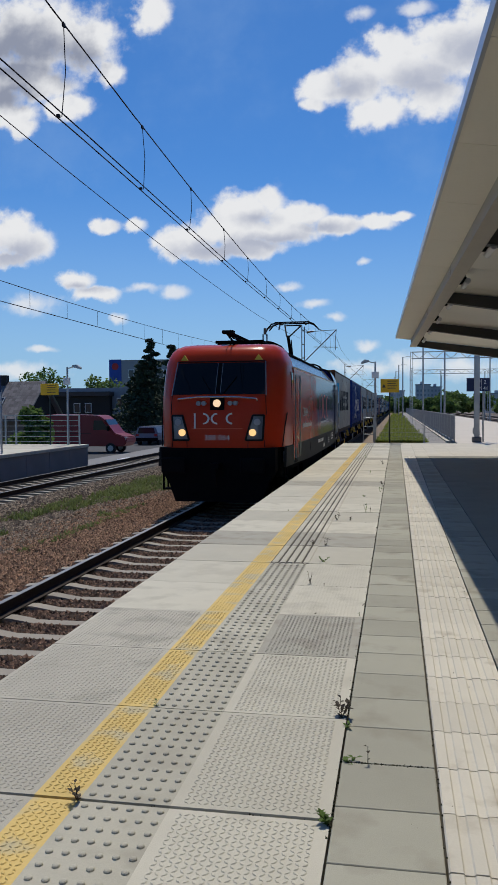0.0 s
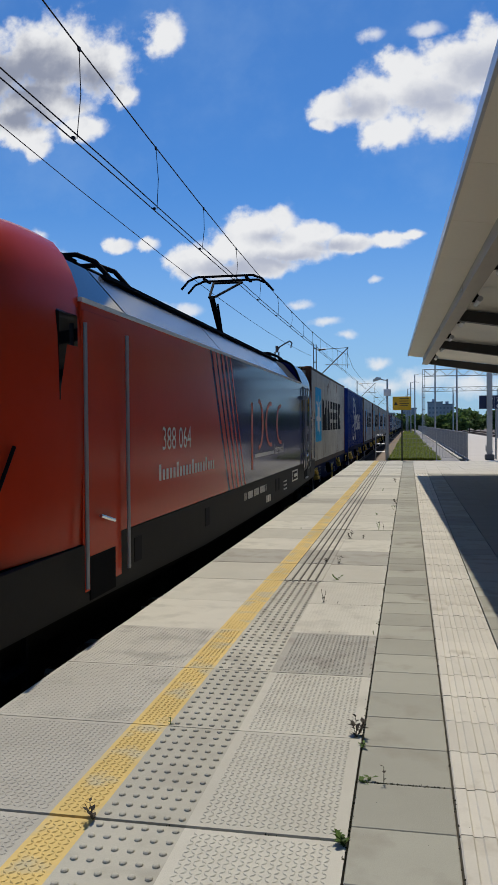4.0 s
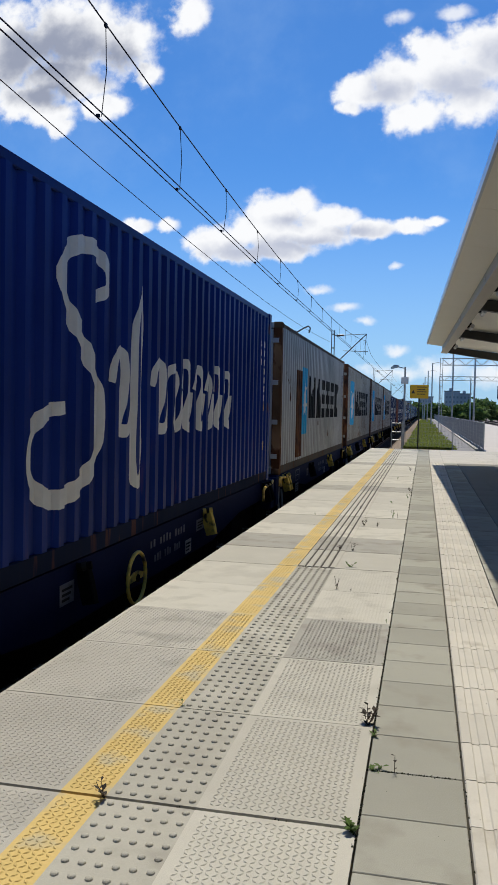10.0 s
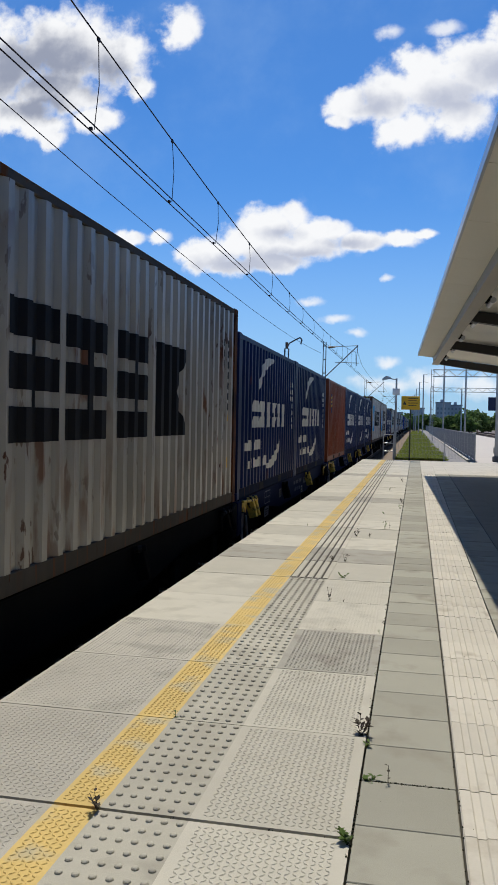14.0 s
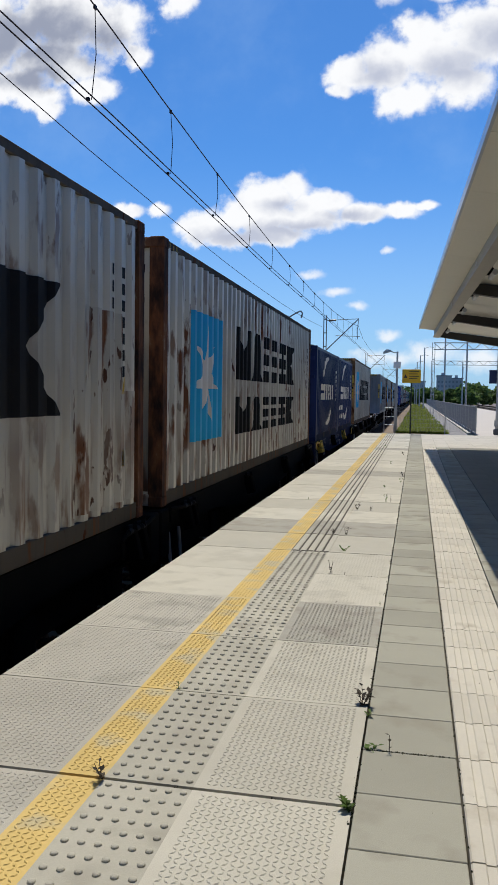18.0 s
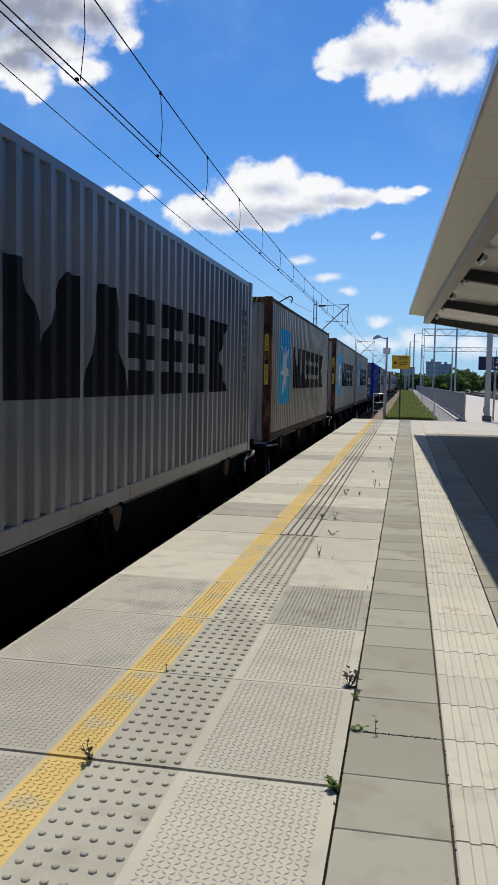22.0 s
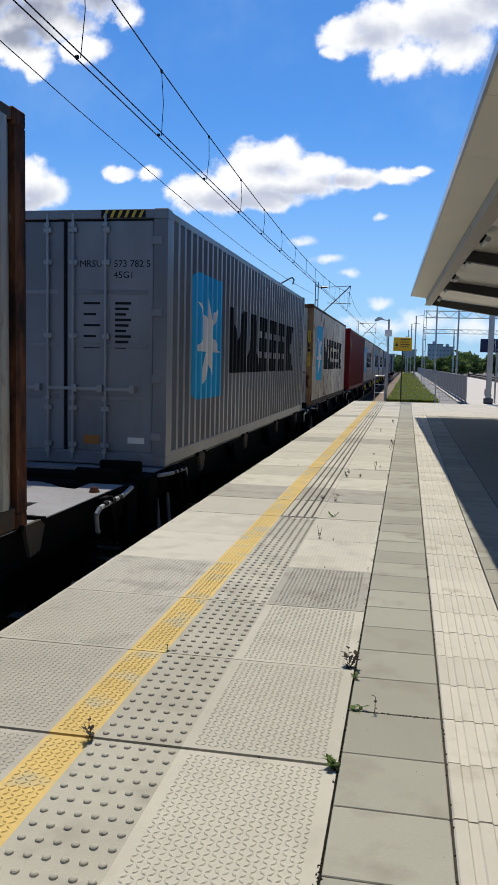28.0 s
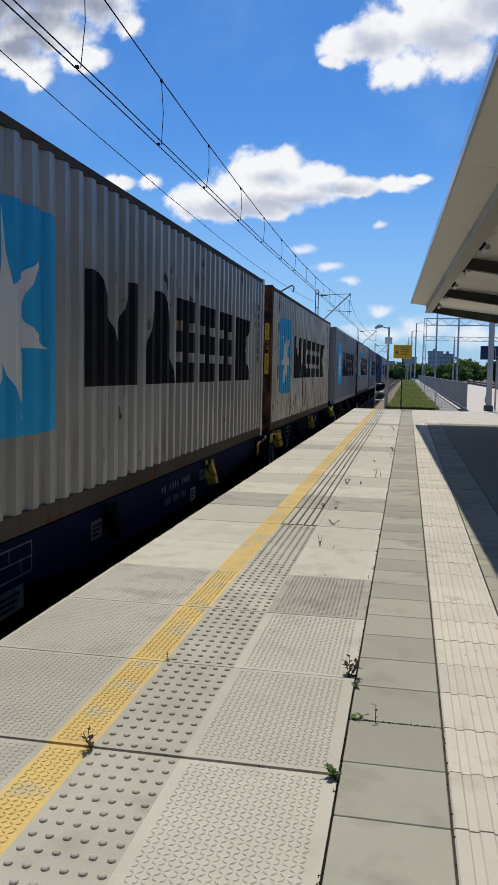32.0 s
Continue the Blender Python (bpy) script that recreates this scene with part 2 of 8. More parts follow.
CONCRETE = mat("pale_concrete", (0.52, 0.495, 0.41), 0.85, vary=0.09, scale=3.4, grain=140, bump=0.002, spec=0.15, obj=0.24, dirt=(0.475, 0.45, 0.37), dirt_amount=0.42, dirt_scale=3.6)
SOILED = mat("soiled_concrete", (0.37, 0.355, 0.30), 0.88, vary=0.14, scale=4, grain=140, bump=0.002, spec=0.15, obj=0.10, dirt=(0.32, 0.30, 0.25), dirt_amount=0.5, dirt_scale=4.4)
DOMEBAND = mat("grimy_dome_concrete", (0.43, 0.41, 0.335), 0.88, vary=0.16, scale=2.2, grain=120, bump=0.002, spec=0.2, obj=0.22, dirt=(0.37, 0.35, 0.285), dirt_amount=0.45, dirt_scale=4.5)
GROOVE = mat("dirt_filled_groove", (0.085, 0.078, 0.064), 0.95, vary=0.3, scale=3, grain=60, spec=0.2)
GREYSLAB = mat("grey_paving_concrete", (0.355, 0.346, 0.282), 0.88, vary=0.10, scale=2.0, grain=150, bump=0.0015, spec=0.15, obj=0.24, dirt=(0.29, 0.275, 0.22), dirt_amount=0.35, dirt_scale=3.0)
CREAM = mat("cream_tactile_concrete", (0.57, 0.535, 0.45), 0.85, vary=0.09, scale=3.0, grain=110, bump=0.001, spec=0.15, obj=0.12, dirt=(0.45, 0.41, 0.33), dirt_amount=0.2, dirt_scale=4.0)
YELLOW = mat("worn_yellow_paint", (0.63, 0.46, 0.165), 0.7, vary=0.18, scale=3.0, grain=60, spec=0.15, obj=0.10, dirt=(0.50, 0.43, 0.26), dirt_amount=0.40, dirt_scale=5)
TREE_SHADE = mat("tree_shade_ground", (0.055, 0.057, 0.062), 0.9, vary=0.15, scale=2, grain=200, bump=0.003)
BALLAST = mat("brown_ballast", (0.045, 0.030, 0.022), 0.95, vary=0.5, scale=9, grain=40, bump=0.05, spec=0.2, island=0.7)
STONE = mat("ballast_stone", (0.31, 0.19, 0.115), 0.95, vary=0.2, scale=20, grain=80, spec=0.2, island=1.4)
EARTH = mat("dry_grassy_earth", (0.13, 0.115, 0.06), 0.95, vary=0.35, scale=0.8, grain=18, bump=0.03, dirt=(0.055, 0.085, 0.022), dirt_amount=0.8, dirt_scale=0.5)
SLEEPER = mat("sleeper_concrete", (0.30, 0.27, 0.225), 0.9, vary=0.2, scale=3, grain=60, obj=0.15)
RAILSIDE = mat("rusty_rail", (0.030, 0.020, 0.016), 0.75, vary=0.3, scale=8, grain=60, spec=0.2)
RAILTOP = mat("polished_rail_head", (0.26, 0.25, 0.24), 0.42, metal=1.0, vary=0.08, scale=4, grain=90)
STEEL = mat("galvanised_steel", (0.42, 0.43, 0.43), 0.45, metal=0.6, vary=0.12, scale=4, grain=50)
BLACK = mat("black_painted_steel", (0.006, 0.006, 0.007), 0.85, vary=0.3, scale=5, grain=50, spec=0.06)
WIRE = mat("dark_copper_wire", (0.018, 0.016, 0.022), 0.7, metal=0.0, spec=0.2)
OILED = mat("oiled_ballast_stone", (0.17, 0.105, 0.072), 0.9, vary=0.2, scale=20, grain=80, spec=0.2, island=1.6)
TREAD = mat("worn_tread_concrete", (0.455, 0.432, 0.365), 0.88, vary=0.14, scale=1.3, grain=140, bump=0.002, spec=0.15, obj=0.26, dirt=(0.40, 0.38, 0.32), dirt_amount=0.4, dirt_scale=4.0)

# ---- mesh helpers ----
def quad_box(bm, x0, x1, y0, y1, z0, z1):
    v = [bm.verts.new((x, y, z)) for z in (z0, z1) for y in (y0, y1) for x in (x0, x1)]
    for f in ((0, 2, 3, 1), (4, 5, 7, 6), (0, 1, 5, 4), (1, 3, 7, 5), (3, 2, 6, 7), (2, 0, 4, 6)):
        bm.faces.new([v[i] for i in f])
    return v


def box(x0, x1, y0, y1, z0, z1, bevel=0.0):
    bm = bmesh.new()
    quad_box(bm, x0, x1, y0, y1, z0, z1)
    if bevel:
        bmesh.ops.bevel(bm, geom=bm.edges[:], offset=bevel, segments=1, affect="EDGES")
    return bm


def boxes(*sizes):
    bm = bmesh.new()
    for s in sizes:
        quad_box(bm, *s)
    return bm


def tube_into(bm, a, b, r, sides=8, r2=None):
    a, b = Vector(a), Vector(b)
    turn = (b - a).to_track_quat("Z", "Y")
    rings = []
    for p, q in ((a, r), (b, r if r2 is None else r2)):
        rings.append([bm.verts.new(p + turn @ Vector((q * math.cos(2 * math.pi * k / sides), q * math.sin(2 * math.pi * k / sides), 0))) for k in range(sides)])
    for k in range(sides):
        bm.faces.new((rings[0][k], rings[0][(k + 1) % sides], rings[1][(k + 1) % sides], rings[1][k]))
    bm.faces.new(rings[0][::-1])
    bm.faces.new(rings[1])


def tube(a, b, r, sides=8, r2=None):
    bm = bmesh.new()
    tube_into(bm, a, b, r, sides, r2)
    return bm


def polyline(points, r, sides=6):
    bm = bmesh.new()
    for a, b in zip(points, points[1:]):
        tube_into(bm, a, b, r, sides)
    return bm


def prism_into(bm, outline, axis, lo, hi):
    """Extrudes a closed outline of two-number points along an axis (0, 1 or 2)."""
    def place(p, h):
        c = list(p)
        c.insert(axis, h)
        return c
    a = [bm.verts.new(place(p, lo)) for p in outline]
    b = [bm.verts.new(place(p, hi)) for p in outline]
    n = len(a)
    for k in range(n):
        bm.faces.new((a[k], a[(k + 1) % n], b[(k + 1) % n], b[k]))
    bm.faces.new(a[::-1])
    bm.faces.new(b)


def prism(outline, axis, lo, hi):
    bm = bmesh.new()
    prism_into(bm, outline, axis, lo, hi)
    bmesh.ops.recalc_face_normals(bm, faces=bm.faces[:])
    return bm


def mesh_of(name, bm, material, smooth=False):
    me = bpy.data.meshes.new(name)
    bmesh.ops.recalc_face_normals(bm, faces=bm.faces[:])
    bm.to_mesh(me)
    bm.free()
    for m in material if isinstance(material, (list, tuple)) else (material,):
        me.materials.append(m)
    if smooth:
        me.polygons.foreach_set("use_smooth", [True] * len(me.polygons))
    return me


def part(name, bm, material, parent, label="", smooth=False):
    ob = new(name, mesh_of(name, bm, material, smooth))
    ob.parent = parent
    return tagged(ob, label)


def piece(name, me, parent, m):
    ob = new(name, me)
    ob.parent = parent
    ob.matrix_basis = m
    return ob


def base(name, label, category, m=None, group="", kind=""):
    ob = new(name)
    ob.empty_display_size = 0.3
    if m is not None:
        ob.matrix_basis = m
    return tagged(ob, label, category, group, kind)


def solid(name, bm, material, label, category="", kind="", group="", smooth=False):
    return tagged(new(name, mesh_of(name, bm, material, smooth)), label, category, group, kind)


# ---- plan, in metres: y runs along the track, z = 0 is the platform's top ----
RAIL = -0.76            # top of the rails
TRACK = -3.92           # axis of the train's track
TRACK2 = -11.55         # axis of the far track
EDGE = -2.24            # platform edge
JOINT = -0.24           # inner edge of the two-metre edge slabs
END = 35.2              # end of the platform
FIRST = 3.01            # a joint between edge slabs
PITCH = 1.006
SMALL = 0.405
FIRST_SMALL = 2.724

# ground: one sheet out to the horizon
def ground_sheet():
    bm = bmesh.new()
    xs = [-3000, -600, -150, -60, -30, -20, -13.4, 12, 20, 40, 80, 200, 700, 3000]
    ys = [-400, -60, -20, 0, 20, 40, 80, 160, 400, 1200, 4500]
    grid = [[bm.verts.new((x, y, -1.32)) for x in xs] for y in ys]
    for j in range(len(ys) - 1):
        for i in range(len(xs) - 1):
            bm.faces.new((grid[j][i], grid[j][i + 1], grid[j + 1][i + 1], grid[j + 1][i]))
    return solid("ground", bm, EARTH, "dry grassy ground beside the railway", "ground", "structure")


ground_sheet()

# platform core under the slabs
solid("platform", box(-2.16, 9.5, -8, END, -1.3, -0.13), mat("platform_core", (0.05, 0.046, 0.038), 0.95, spec=0.1), "concrete island platform", "platform", "structure")


def tracks():
    bm = bmesh.new()
    def bed(cx, half):
        prism_into(bm, [(cx - half - 1.0, -1.31), (cx + half + 1.0, -1.31), (cx + half, -0.98), (cx - half, -0.98)], 1, -30, 600)
    bed(TRACK, 2.0)
    bed(TRACK2, 2.0)
    prism_into(bm, [(-9.4, -1.315), (-4.8, -1.315), (-5.3, -1.04), (-9.0, -1.12)], 1, -30, 600)
    solid("ballast_bed", bm, BALLAST, "reddish brown crushed-stone ballast under the tracks", "ballast", "stuff")
    for name, cx in (("track", TRACK), ("track", TRACK2)):
        t = base(name, "railway track on pale concrete sleepers", "railway track", kind="structure")
        for side in (-1, 1):
            x = cx + side * 0.753
            bm = bmesh.new()
            prism_into(bm, [(x - 0.075, RAIL - 0.172), (x + 0.075, RAIL - 0.172), (x + 0.075, RAIL - 0.158), (x + 0.012, RAIL - 0.13), (x + 0.012, RAIL - 0.05), (x + 0.036, RAIL - 0.035), (x + 0.036, RAIL - 0.004), (x - 0.036, RAIL - 0.004), (x - 0.036, RAIL - 0.035), (x - 0.012, RAIL - 0.05), (x - 0.012, RAIL - 0.13), (x - 0.075, RAIL - 0.158)], 1, -30, 600)
            rail = part("rail", bm, RAILSIDE, t, "rusty steel rail")
            part("rail_head", box(x - 0.033, x + 0.033, -30, 600, RAIL - 0.004, RAIL), RAILTOP, rail, "polished running surface")
        me = mesh_of("sleeper", prism([(-1.3, -0.985), (-1.0, -0.955), (-0.6, -0.96), (-0.3, -1.005), (0.3, -1.005), (0.6, -0.96), (1.0, -0.955), (1.3, -0.985), (1.3, -1.15), (-1.3, -1.15)], 1, -0.095, 0.095), SLEEPER)
        y0, n = (-6.0, 75) if cx == TRACK else (8.0, 70)
        for k in range(n):
            piece("sleeper", me, t, pose(cx, y0 + 0.6 * k, RAIL - 0.172 + 0.96))


tracks()


# ---- platform paving ----
def edge_slab(kind, body):
    """One slab of the edge, two metres by one: tread relief, a yellow band, and domes or guide ribs. Local x from the track side."""
    bm = bmesh.new()
    gap, top = 0.0065, 0.0
    width, length = JOINT - EDGE, PITCH
    bands = [(0.0, 0.80, 3 if kind == "domes" else 0), (0.80, 0.995, 1), (0.995, 1.37, 2), (1.37, width - 0.003, 0)]
    for x0, x1, m in bands:
        v = quad_box(bm, x0, x1, gap, length - gap, -0.13, top)
        for f in {f for q in v for f in q.link_faces}:
            f.material_index = m
    # alternating raised lozenges
    def lozenge(cx, cy, a, m, high):
        ca, sa, size = math.cos(a), math.sin(a), 0.0140
        ring = [(size, 0), (0, size * 0.48), (-size, 0), (0, -size * 0.48)]
        low = [bm.verts.new((cx + p * ca - q * sa, cy + p * sa + q * ca, 0.0003)) for p, q in ring]
        tip = [bm.verts.new((cx + 0.5 * (p * ca - q * sa), cy + 0.5 * (p * sa + q * ca), high)) for p, q in ring]
        for k in range(4):
            bm.faces.new((low[k], low[(k + 1) % 4], tip[(k + 1) % 4], tip[k])).material_index = m
        bm.faces.new(tip).material_index = m
    step = 0.0270
    fields = {"domes": ((*bands[0], 0.0028), (*bands[1], 0.0036), (1.395, width - 0.035, 0, 0.0031)), "worn": ((*bands[1], 0.0022), (1.395, width - 0.035, 0, 0.0011)), "ribs": ((*bands[1], 0.0018),)}[kind]
    for x0, x1, m, high in fields:
        nx, ny = int((x1 - x0 - 0.022) / step), int((length - 0.05) / step)
        dx, dy = (x1 - x0 - (nx - 1) * step) / 2, (length - (ny - 1) * step) / 2
        for i in range(nx):
            for j in range(ny):
                lozenge(x0 + dx + i * step, dy + j * step, radians(45 if (i + j) % 2 else -45), m, high)
    if kind != "ribs":
        for i in range(6):
            for j in range(12):
                cx, cy = 1.035 + i * 0.062, 0.045 + j * 0.0833
                rings = [[bm.verts.new((cx + r * math.cos(k * math.pi / 5), cy + r * math.sin(k * math.pi / 5), z)) for k in range(10)] for r, z in ((0.0150, 0.0002), (0.0140, 0.005), (0.0105, 0.0080), (0.0050, 0.0092))]
                for a, b in zip(rings, rings[1:]):
                    for k in range(10):
                        bm.faces.new((a[k], a[(k + 1) % 10], b[(k + 1) % 10], b[k])).material_index = 2
                bm.faces.new(rings[3]).material_index = 2
    else:
        for i in range(5):
            cx = 1.035 + i * 0.079
            prism_into(bm, [(cx - 0.030, 0.0002), (cx + 0.030, 0.0002), (cx + 0.025, 0.006), (cx - 0.025, 0.006)], 1, 0.012, length - 0.012)
    return mesh_of("edge_slab", bm, [body, YELLOW, DOMEBAND if kind != "ribs" else GROOVE, TREAD])


def paving():
    floor = base("pavement", "platform paving of pale slabs, domed edge slabs, grey pavers and cream ribbed strips", "pavement", kind="structure")
    domes, soiled, worn, ribs, grey_ribs = edge_slab("domes", CONCRETE), edge_slab("domes", SOILED), edge_slab("worn", CONCRETE), edge_slab("ribs", CONCRETE), edge_slab("ribs", SOILED)
    k = -11
    rng = random.Random(2)
    while FIRST + k * PITCH < END - 0.5:
        y = FIRST + k * PITCH
        me = domes if k < 3 and k not in (0, 2) else soiled if k == 2 else worn if k in (3, 4) else domes if k == 0 else grey_ribs if k in (6, 13, 21) else ribs
        piece("edge_slab", me, floor, pose(EDGE, y, rng.uniform(-0.002, 0.002), rng.uniform(-0.1, 0.1), rng.uniform(-0.05, 0.05), 0))
        k += 1
    plain = mesh_of("paver", box(0.002, SMALL - 0.002, 0.003, SMALL - 0.003, -0.1, 0, 0.003), GREYSLAB)
    # ribbed cream slab: a toothed profile of five ribs, open joints at its ends
    outline = [(0.002, -0.1), (0.422, -0.1)]
    for i in reversed(range(5)):
        x = 0.003 + i * 0.0836
        outline += [(x + 0.083, -0.0065), (x + 0.056, -0.0065), (x + 0.050, 0.0), (x + 0.008, 0.0), (x + 0.002, -0.0065)]
    bm = prism(outline, 1, 0.004, SMALL - 0.004)
    ribbed = mesh_of("ribbed_paver", bm, CREAM)
    n = int((END + 2) / SMALL)
    for j in range(-24, n - 6):
        y = FIRST_SMALL + (j - 2) * SMALL
        if y > END - 0.2:
            break
        piece("paver", plain, floor, pose(JOINT + 0.004, y, rng.uniform(-0.001, 0.0005), rng.uniform(-0.05, 0.05), rng.uniform(-0.06, 0.06), 0))
        if y < 26.2:
            piece("ribbed_paver", ribbed, floor, pose(JOINT + SMALL + 0.007, y + 0.01, rng.uniform(-0.002, 0.001)))
        if y < 26.2:
            piece("paver", plain, floor, pose(JOINT + SMALL + 0.434, y, rng.uniform(-0.002, 0.001), 0, rng.uniform(-0.15, 0.15), 0))
    # pavers farther off, joined: shade painted in under the canopy, sun past its end
    for name, lo, hi, material in (("canopy_pavers", -20.0, 26.2, mat("shade_darkened_paving", (0.27, 0.262, 0.22), 0.92, spec=0.1, vary=0.08, scale=1.0, grain=90, island=0.05)), ("end_pavers", 26.2, END - 0.2, mat("sun_brightened_paving", (0.56, 0.525, 0.44), 0.92, spec=0.1, vary=0.08, scale=1.0, grain=90, island=0.08))):
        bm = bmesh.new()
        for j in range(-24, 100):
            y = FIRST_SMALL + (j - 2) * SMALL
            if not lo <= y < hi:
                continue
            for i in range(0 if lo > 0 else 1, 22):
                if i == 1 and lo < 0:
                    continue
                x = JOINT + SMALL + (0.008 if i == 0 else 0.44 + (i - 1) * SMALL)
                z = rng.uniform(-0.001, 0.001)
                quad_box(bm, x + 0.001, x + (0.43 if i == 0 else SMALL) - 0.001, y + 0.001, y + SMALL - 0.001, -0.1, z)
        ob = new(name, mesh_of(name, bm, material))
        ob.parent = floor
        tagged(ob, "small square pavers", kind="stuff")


paving()
# the sheer concrete face under the slabs
solid("platform_wall", box(-2.2, -2.165, -8, END, -1.3, -0.135), mat("wall_concrete", (0.12, 0.115, 0.105), 0.9, vary=0.15, scale=1.2, grain=40), "concrete platform face", "platform wall", "structure")
# unseen wall, added on the east to block low sky light and reflections
solid("wall_east", box(14.0, 14.4, -70, 95, -1.3, 7.0), mat("light_block_grey", (0.22, 0.21, 0.20), 0.9, vary=0.15, scale=0.4, grain=12), "unseen grey wall added to block light from the east", "wall", "structure")

# ---- canopy over the platform, turned a little against the track ----
CANOPY_PAINT = mat("cream_canopy_sheet", (0.79, 0.745, 0.64), 0.45, vary=0.06, scale=0.8, grain=20)
CANOPY_BEAM = mat("grey_canopy_girder", (0.43, 0.385, 0.315), 0.5, vary=0.10, scale=2, grain=40)
DARK_BEAM = mat("dark_rafter_paint", (0.045, 0.042, 0.040), 0.5, vary=0.15, scale=2, grain=40)
ZINC_EDGE = mat("pale_zinc_strip", (0.55, 0.56, 0.58), 0.35, metal=0.5, vary=0.05)
FIXTURE = mat("white_lamp_plastic", (0.75, 0.75, 0.73), 0.35)
MESHWIRE = mat("grey_fence_wire", (0.30, 0.31, 0.33), 0.5, metal=0.3)
SIGNBLUE = mat("dark_blue_sign", (0.010, 0.018, 0.075), 0.35, vary=0.05)
SIGNWHITE = mat("white_sign_print", (0.80, 0.80, 0.80), 0.45, vary=0.03)
POSTGREEN = mat("dark_post_paint", (0.02, 0.03, 0.025), 0.5)


def canopy():
    c = base("platform_canopy", "cream steel platform canopy with grey girders and dark rafters", "canopy", pose(0.0, 27.2, 0, 0, 0, 1.45))
    fall = math.tan(radians(7.5))
    back = 46.0                                    # runs from its far end to well behind the camera
    def z_at(x):
        return 3.80 - fall * x
    wide = 5.6
    # sheets of the overhang, one every two metres, and of the bays behind the girder
    for k in range(23):
        y0, y1 = -back + 2.0 * k + 0.006, -back + 2.0 * k + 1.994
        me = kept(("eave_sheet",), lambda: prism([(0.0, 0.0), (0.46, -0.46 * fall), (0.46, 0.05 - 0.46 * fall), (0.0, 0.06)], 1, 0, 1.988), CANOPY_PAINT)
        place("eave_sheet", me, c, pose(0, y0, 3.80))
        me = kept(("roof_sheet",), lambda: prism([(0.62, -0.62 * fall + 0.02), (wide, -wide * fall + 0.02), (wide, -wide * fall + 0.10), (0.62, -0.62 * fall + 0.10)], 1, 0, 1.988), CANOPY_PAINT)
        place("roof_sheet", me, c, pose(0, y0, 3.80))
    part("gutter_edge", prism([(-0.03, 3.79), (0.0, 3.79), (0.0, 3.90), (-0.03, 3.90)], 1, -back, 0.0), ZINC_EDGE, c, "pale metal edge strip")
    part("girder", prism([(0.46, z_at(0.46) - 0.20), (0.60, z_at(0.6) - 0.20), (0.60, z_at(0.6) + 0.02), (0.46, z_at(0.46) + 0.05)], 1, -back, 0.0), CANOPY_BEAM, c, "long grey girder")
    part("girder_flange", prism([(0.43, z_at(0.46) - 0.225), (0.63, z_at(0.6) - 0.225), (0.63, z_at(0.6) - 0.20), (0.43, z_at(0.46) - 0.20)], 1, -back, 0.0), CANOPY_BEAM, c)
    for k in range(9):
        y = -0.12 - k * 5.6
        part("rafter", prism([(0.60, z_at(0.6) - 0.20), (wide, z_at(wide) - 0.34), (wide, z_at(wide) + 0.0), (0.60, z_at(0.6) + 0.0)], 1, y - 0.09, y + 0.09), DARK_BEAM, c, "dark rafter")
    for k in range(6):
        y = -4.1 - k * 8.0
        x = wide - 0.3
        part("canopy_column", boxes((x - 0.1, x + 0.1, y - 0.1, y - 0.085, 0, z_at(x) - 0.3), (x - 0.1, x + 0.1, y + 0.085, y + 0.1, 0, z_at(x) - 0.3), (x - 0.008, x + 0.008, y - 0.085, y + 0.085, 0, z_at(x) - 0.3)), CANOPY_BEAM, c)
    for k in range(8):                             # joint plates with bolts on the girder
        y = -2.9 - k * 5.6
        plate = part("splice_plate", box(0.452, 0.46, y - 0.17, y + 0.17, z_at(0.46) - 0.19, z_at(0.46) - 0.02, 0.003), CANOPY_BEAM, c)
        for q in (-0.11, 0.11):
            part("bolt", tube((0.453, y + q, z_at(0.46) - 0.105), (0.440, y + q, z_at(0.46) - 0.105), 0.016, 6), ZINC_EDGE, plate)
    for k in range(15):
        y = -2.6 - k * 2.8
        lamp = part("strip_lamp", tube((0.735, y - 0.29, z_at(0.7) - 0.20), (0.735, y + 0.29, z_at(0.7) - 0.20), 0.042, 12), FIXTURE, c, "white strip lamp, unlit")
        for q in (-0.31, 0.29):
            part("end_cap", tube((0.735, y + q, z_at(0.7) - 0.20), (0.735, y + q + 0.02, z_at(0.7) - 0.20), 0.046, 12), ZINC_EDGE, lamp)
        part("lamp_bracket", boxes((0.60, 0.72, y - 0.14, y - 0.10, z_at(0.7) - 0.19, z_at(0.7) - 0.05), (0.60, 0.72, y + 0.10, y + 0.14, z_at(0.7) - 0.19, z_at(0.7) - 0.05), (0.66, 0.73, y - 0.18, y + 0.18, z_at(0.7) - 0.155, z_at(0.7) - 0.12)), BLACK, lamp)
    # the mirrored half over the other side of the island
    part("far_wing", prism([(wide + 0.01, z_at(wide)), (11.0, 3.7), (11.0, 3.8), (wide + 0.01, z_at(wide) + 0.1)], 1, -back, 0.0), CANOPY_PAINT, c)


def kept(key, make, material, smooth=False):
    if key not in shared:
        shared[key] = mesh_of(key[0], make(), material, smooth)
    return shared[key]


def place(name, me, parent, m=None, label=""):
    ob = new(name, me)
    ob.parent = parent
    if m is not None:
        ob.matrix_basis = m
    return tagged(ob, label)


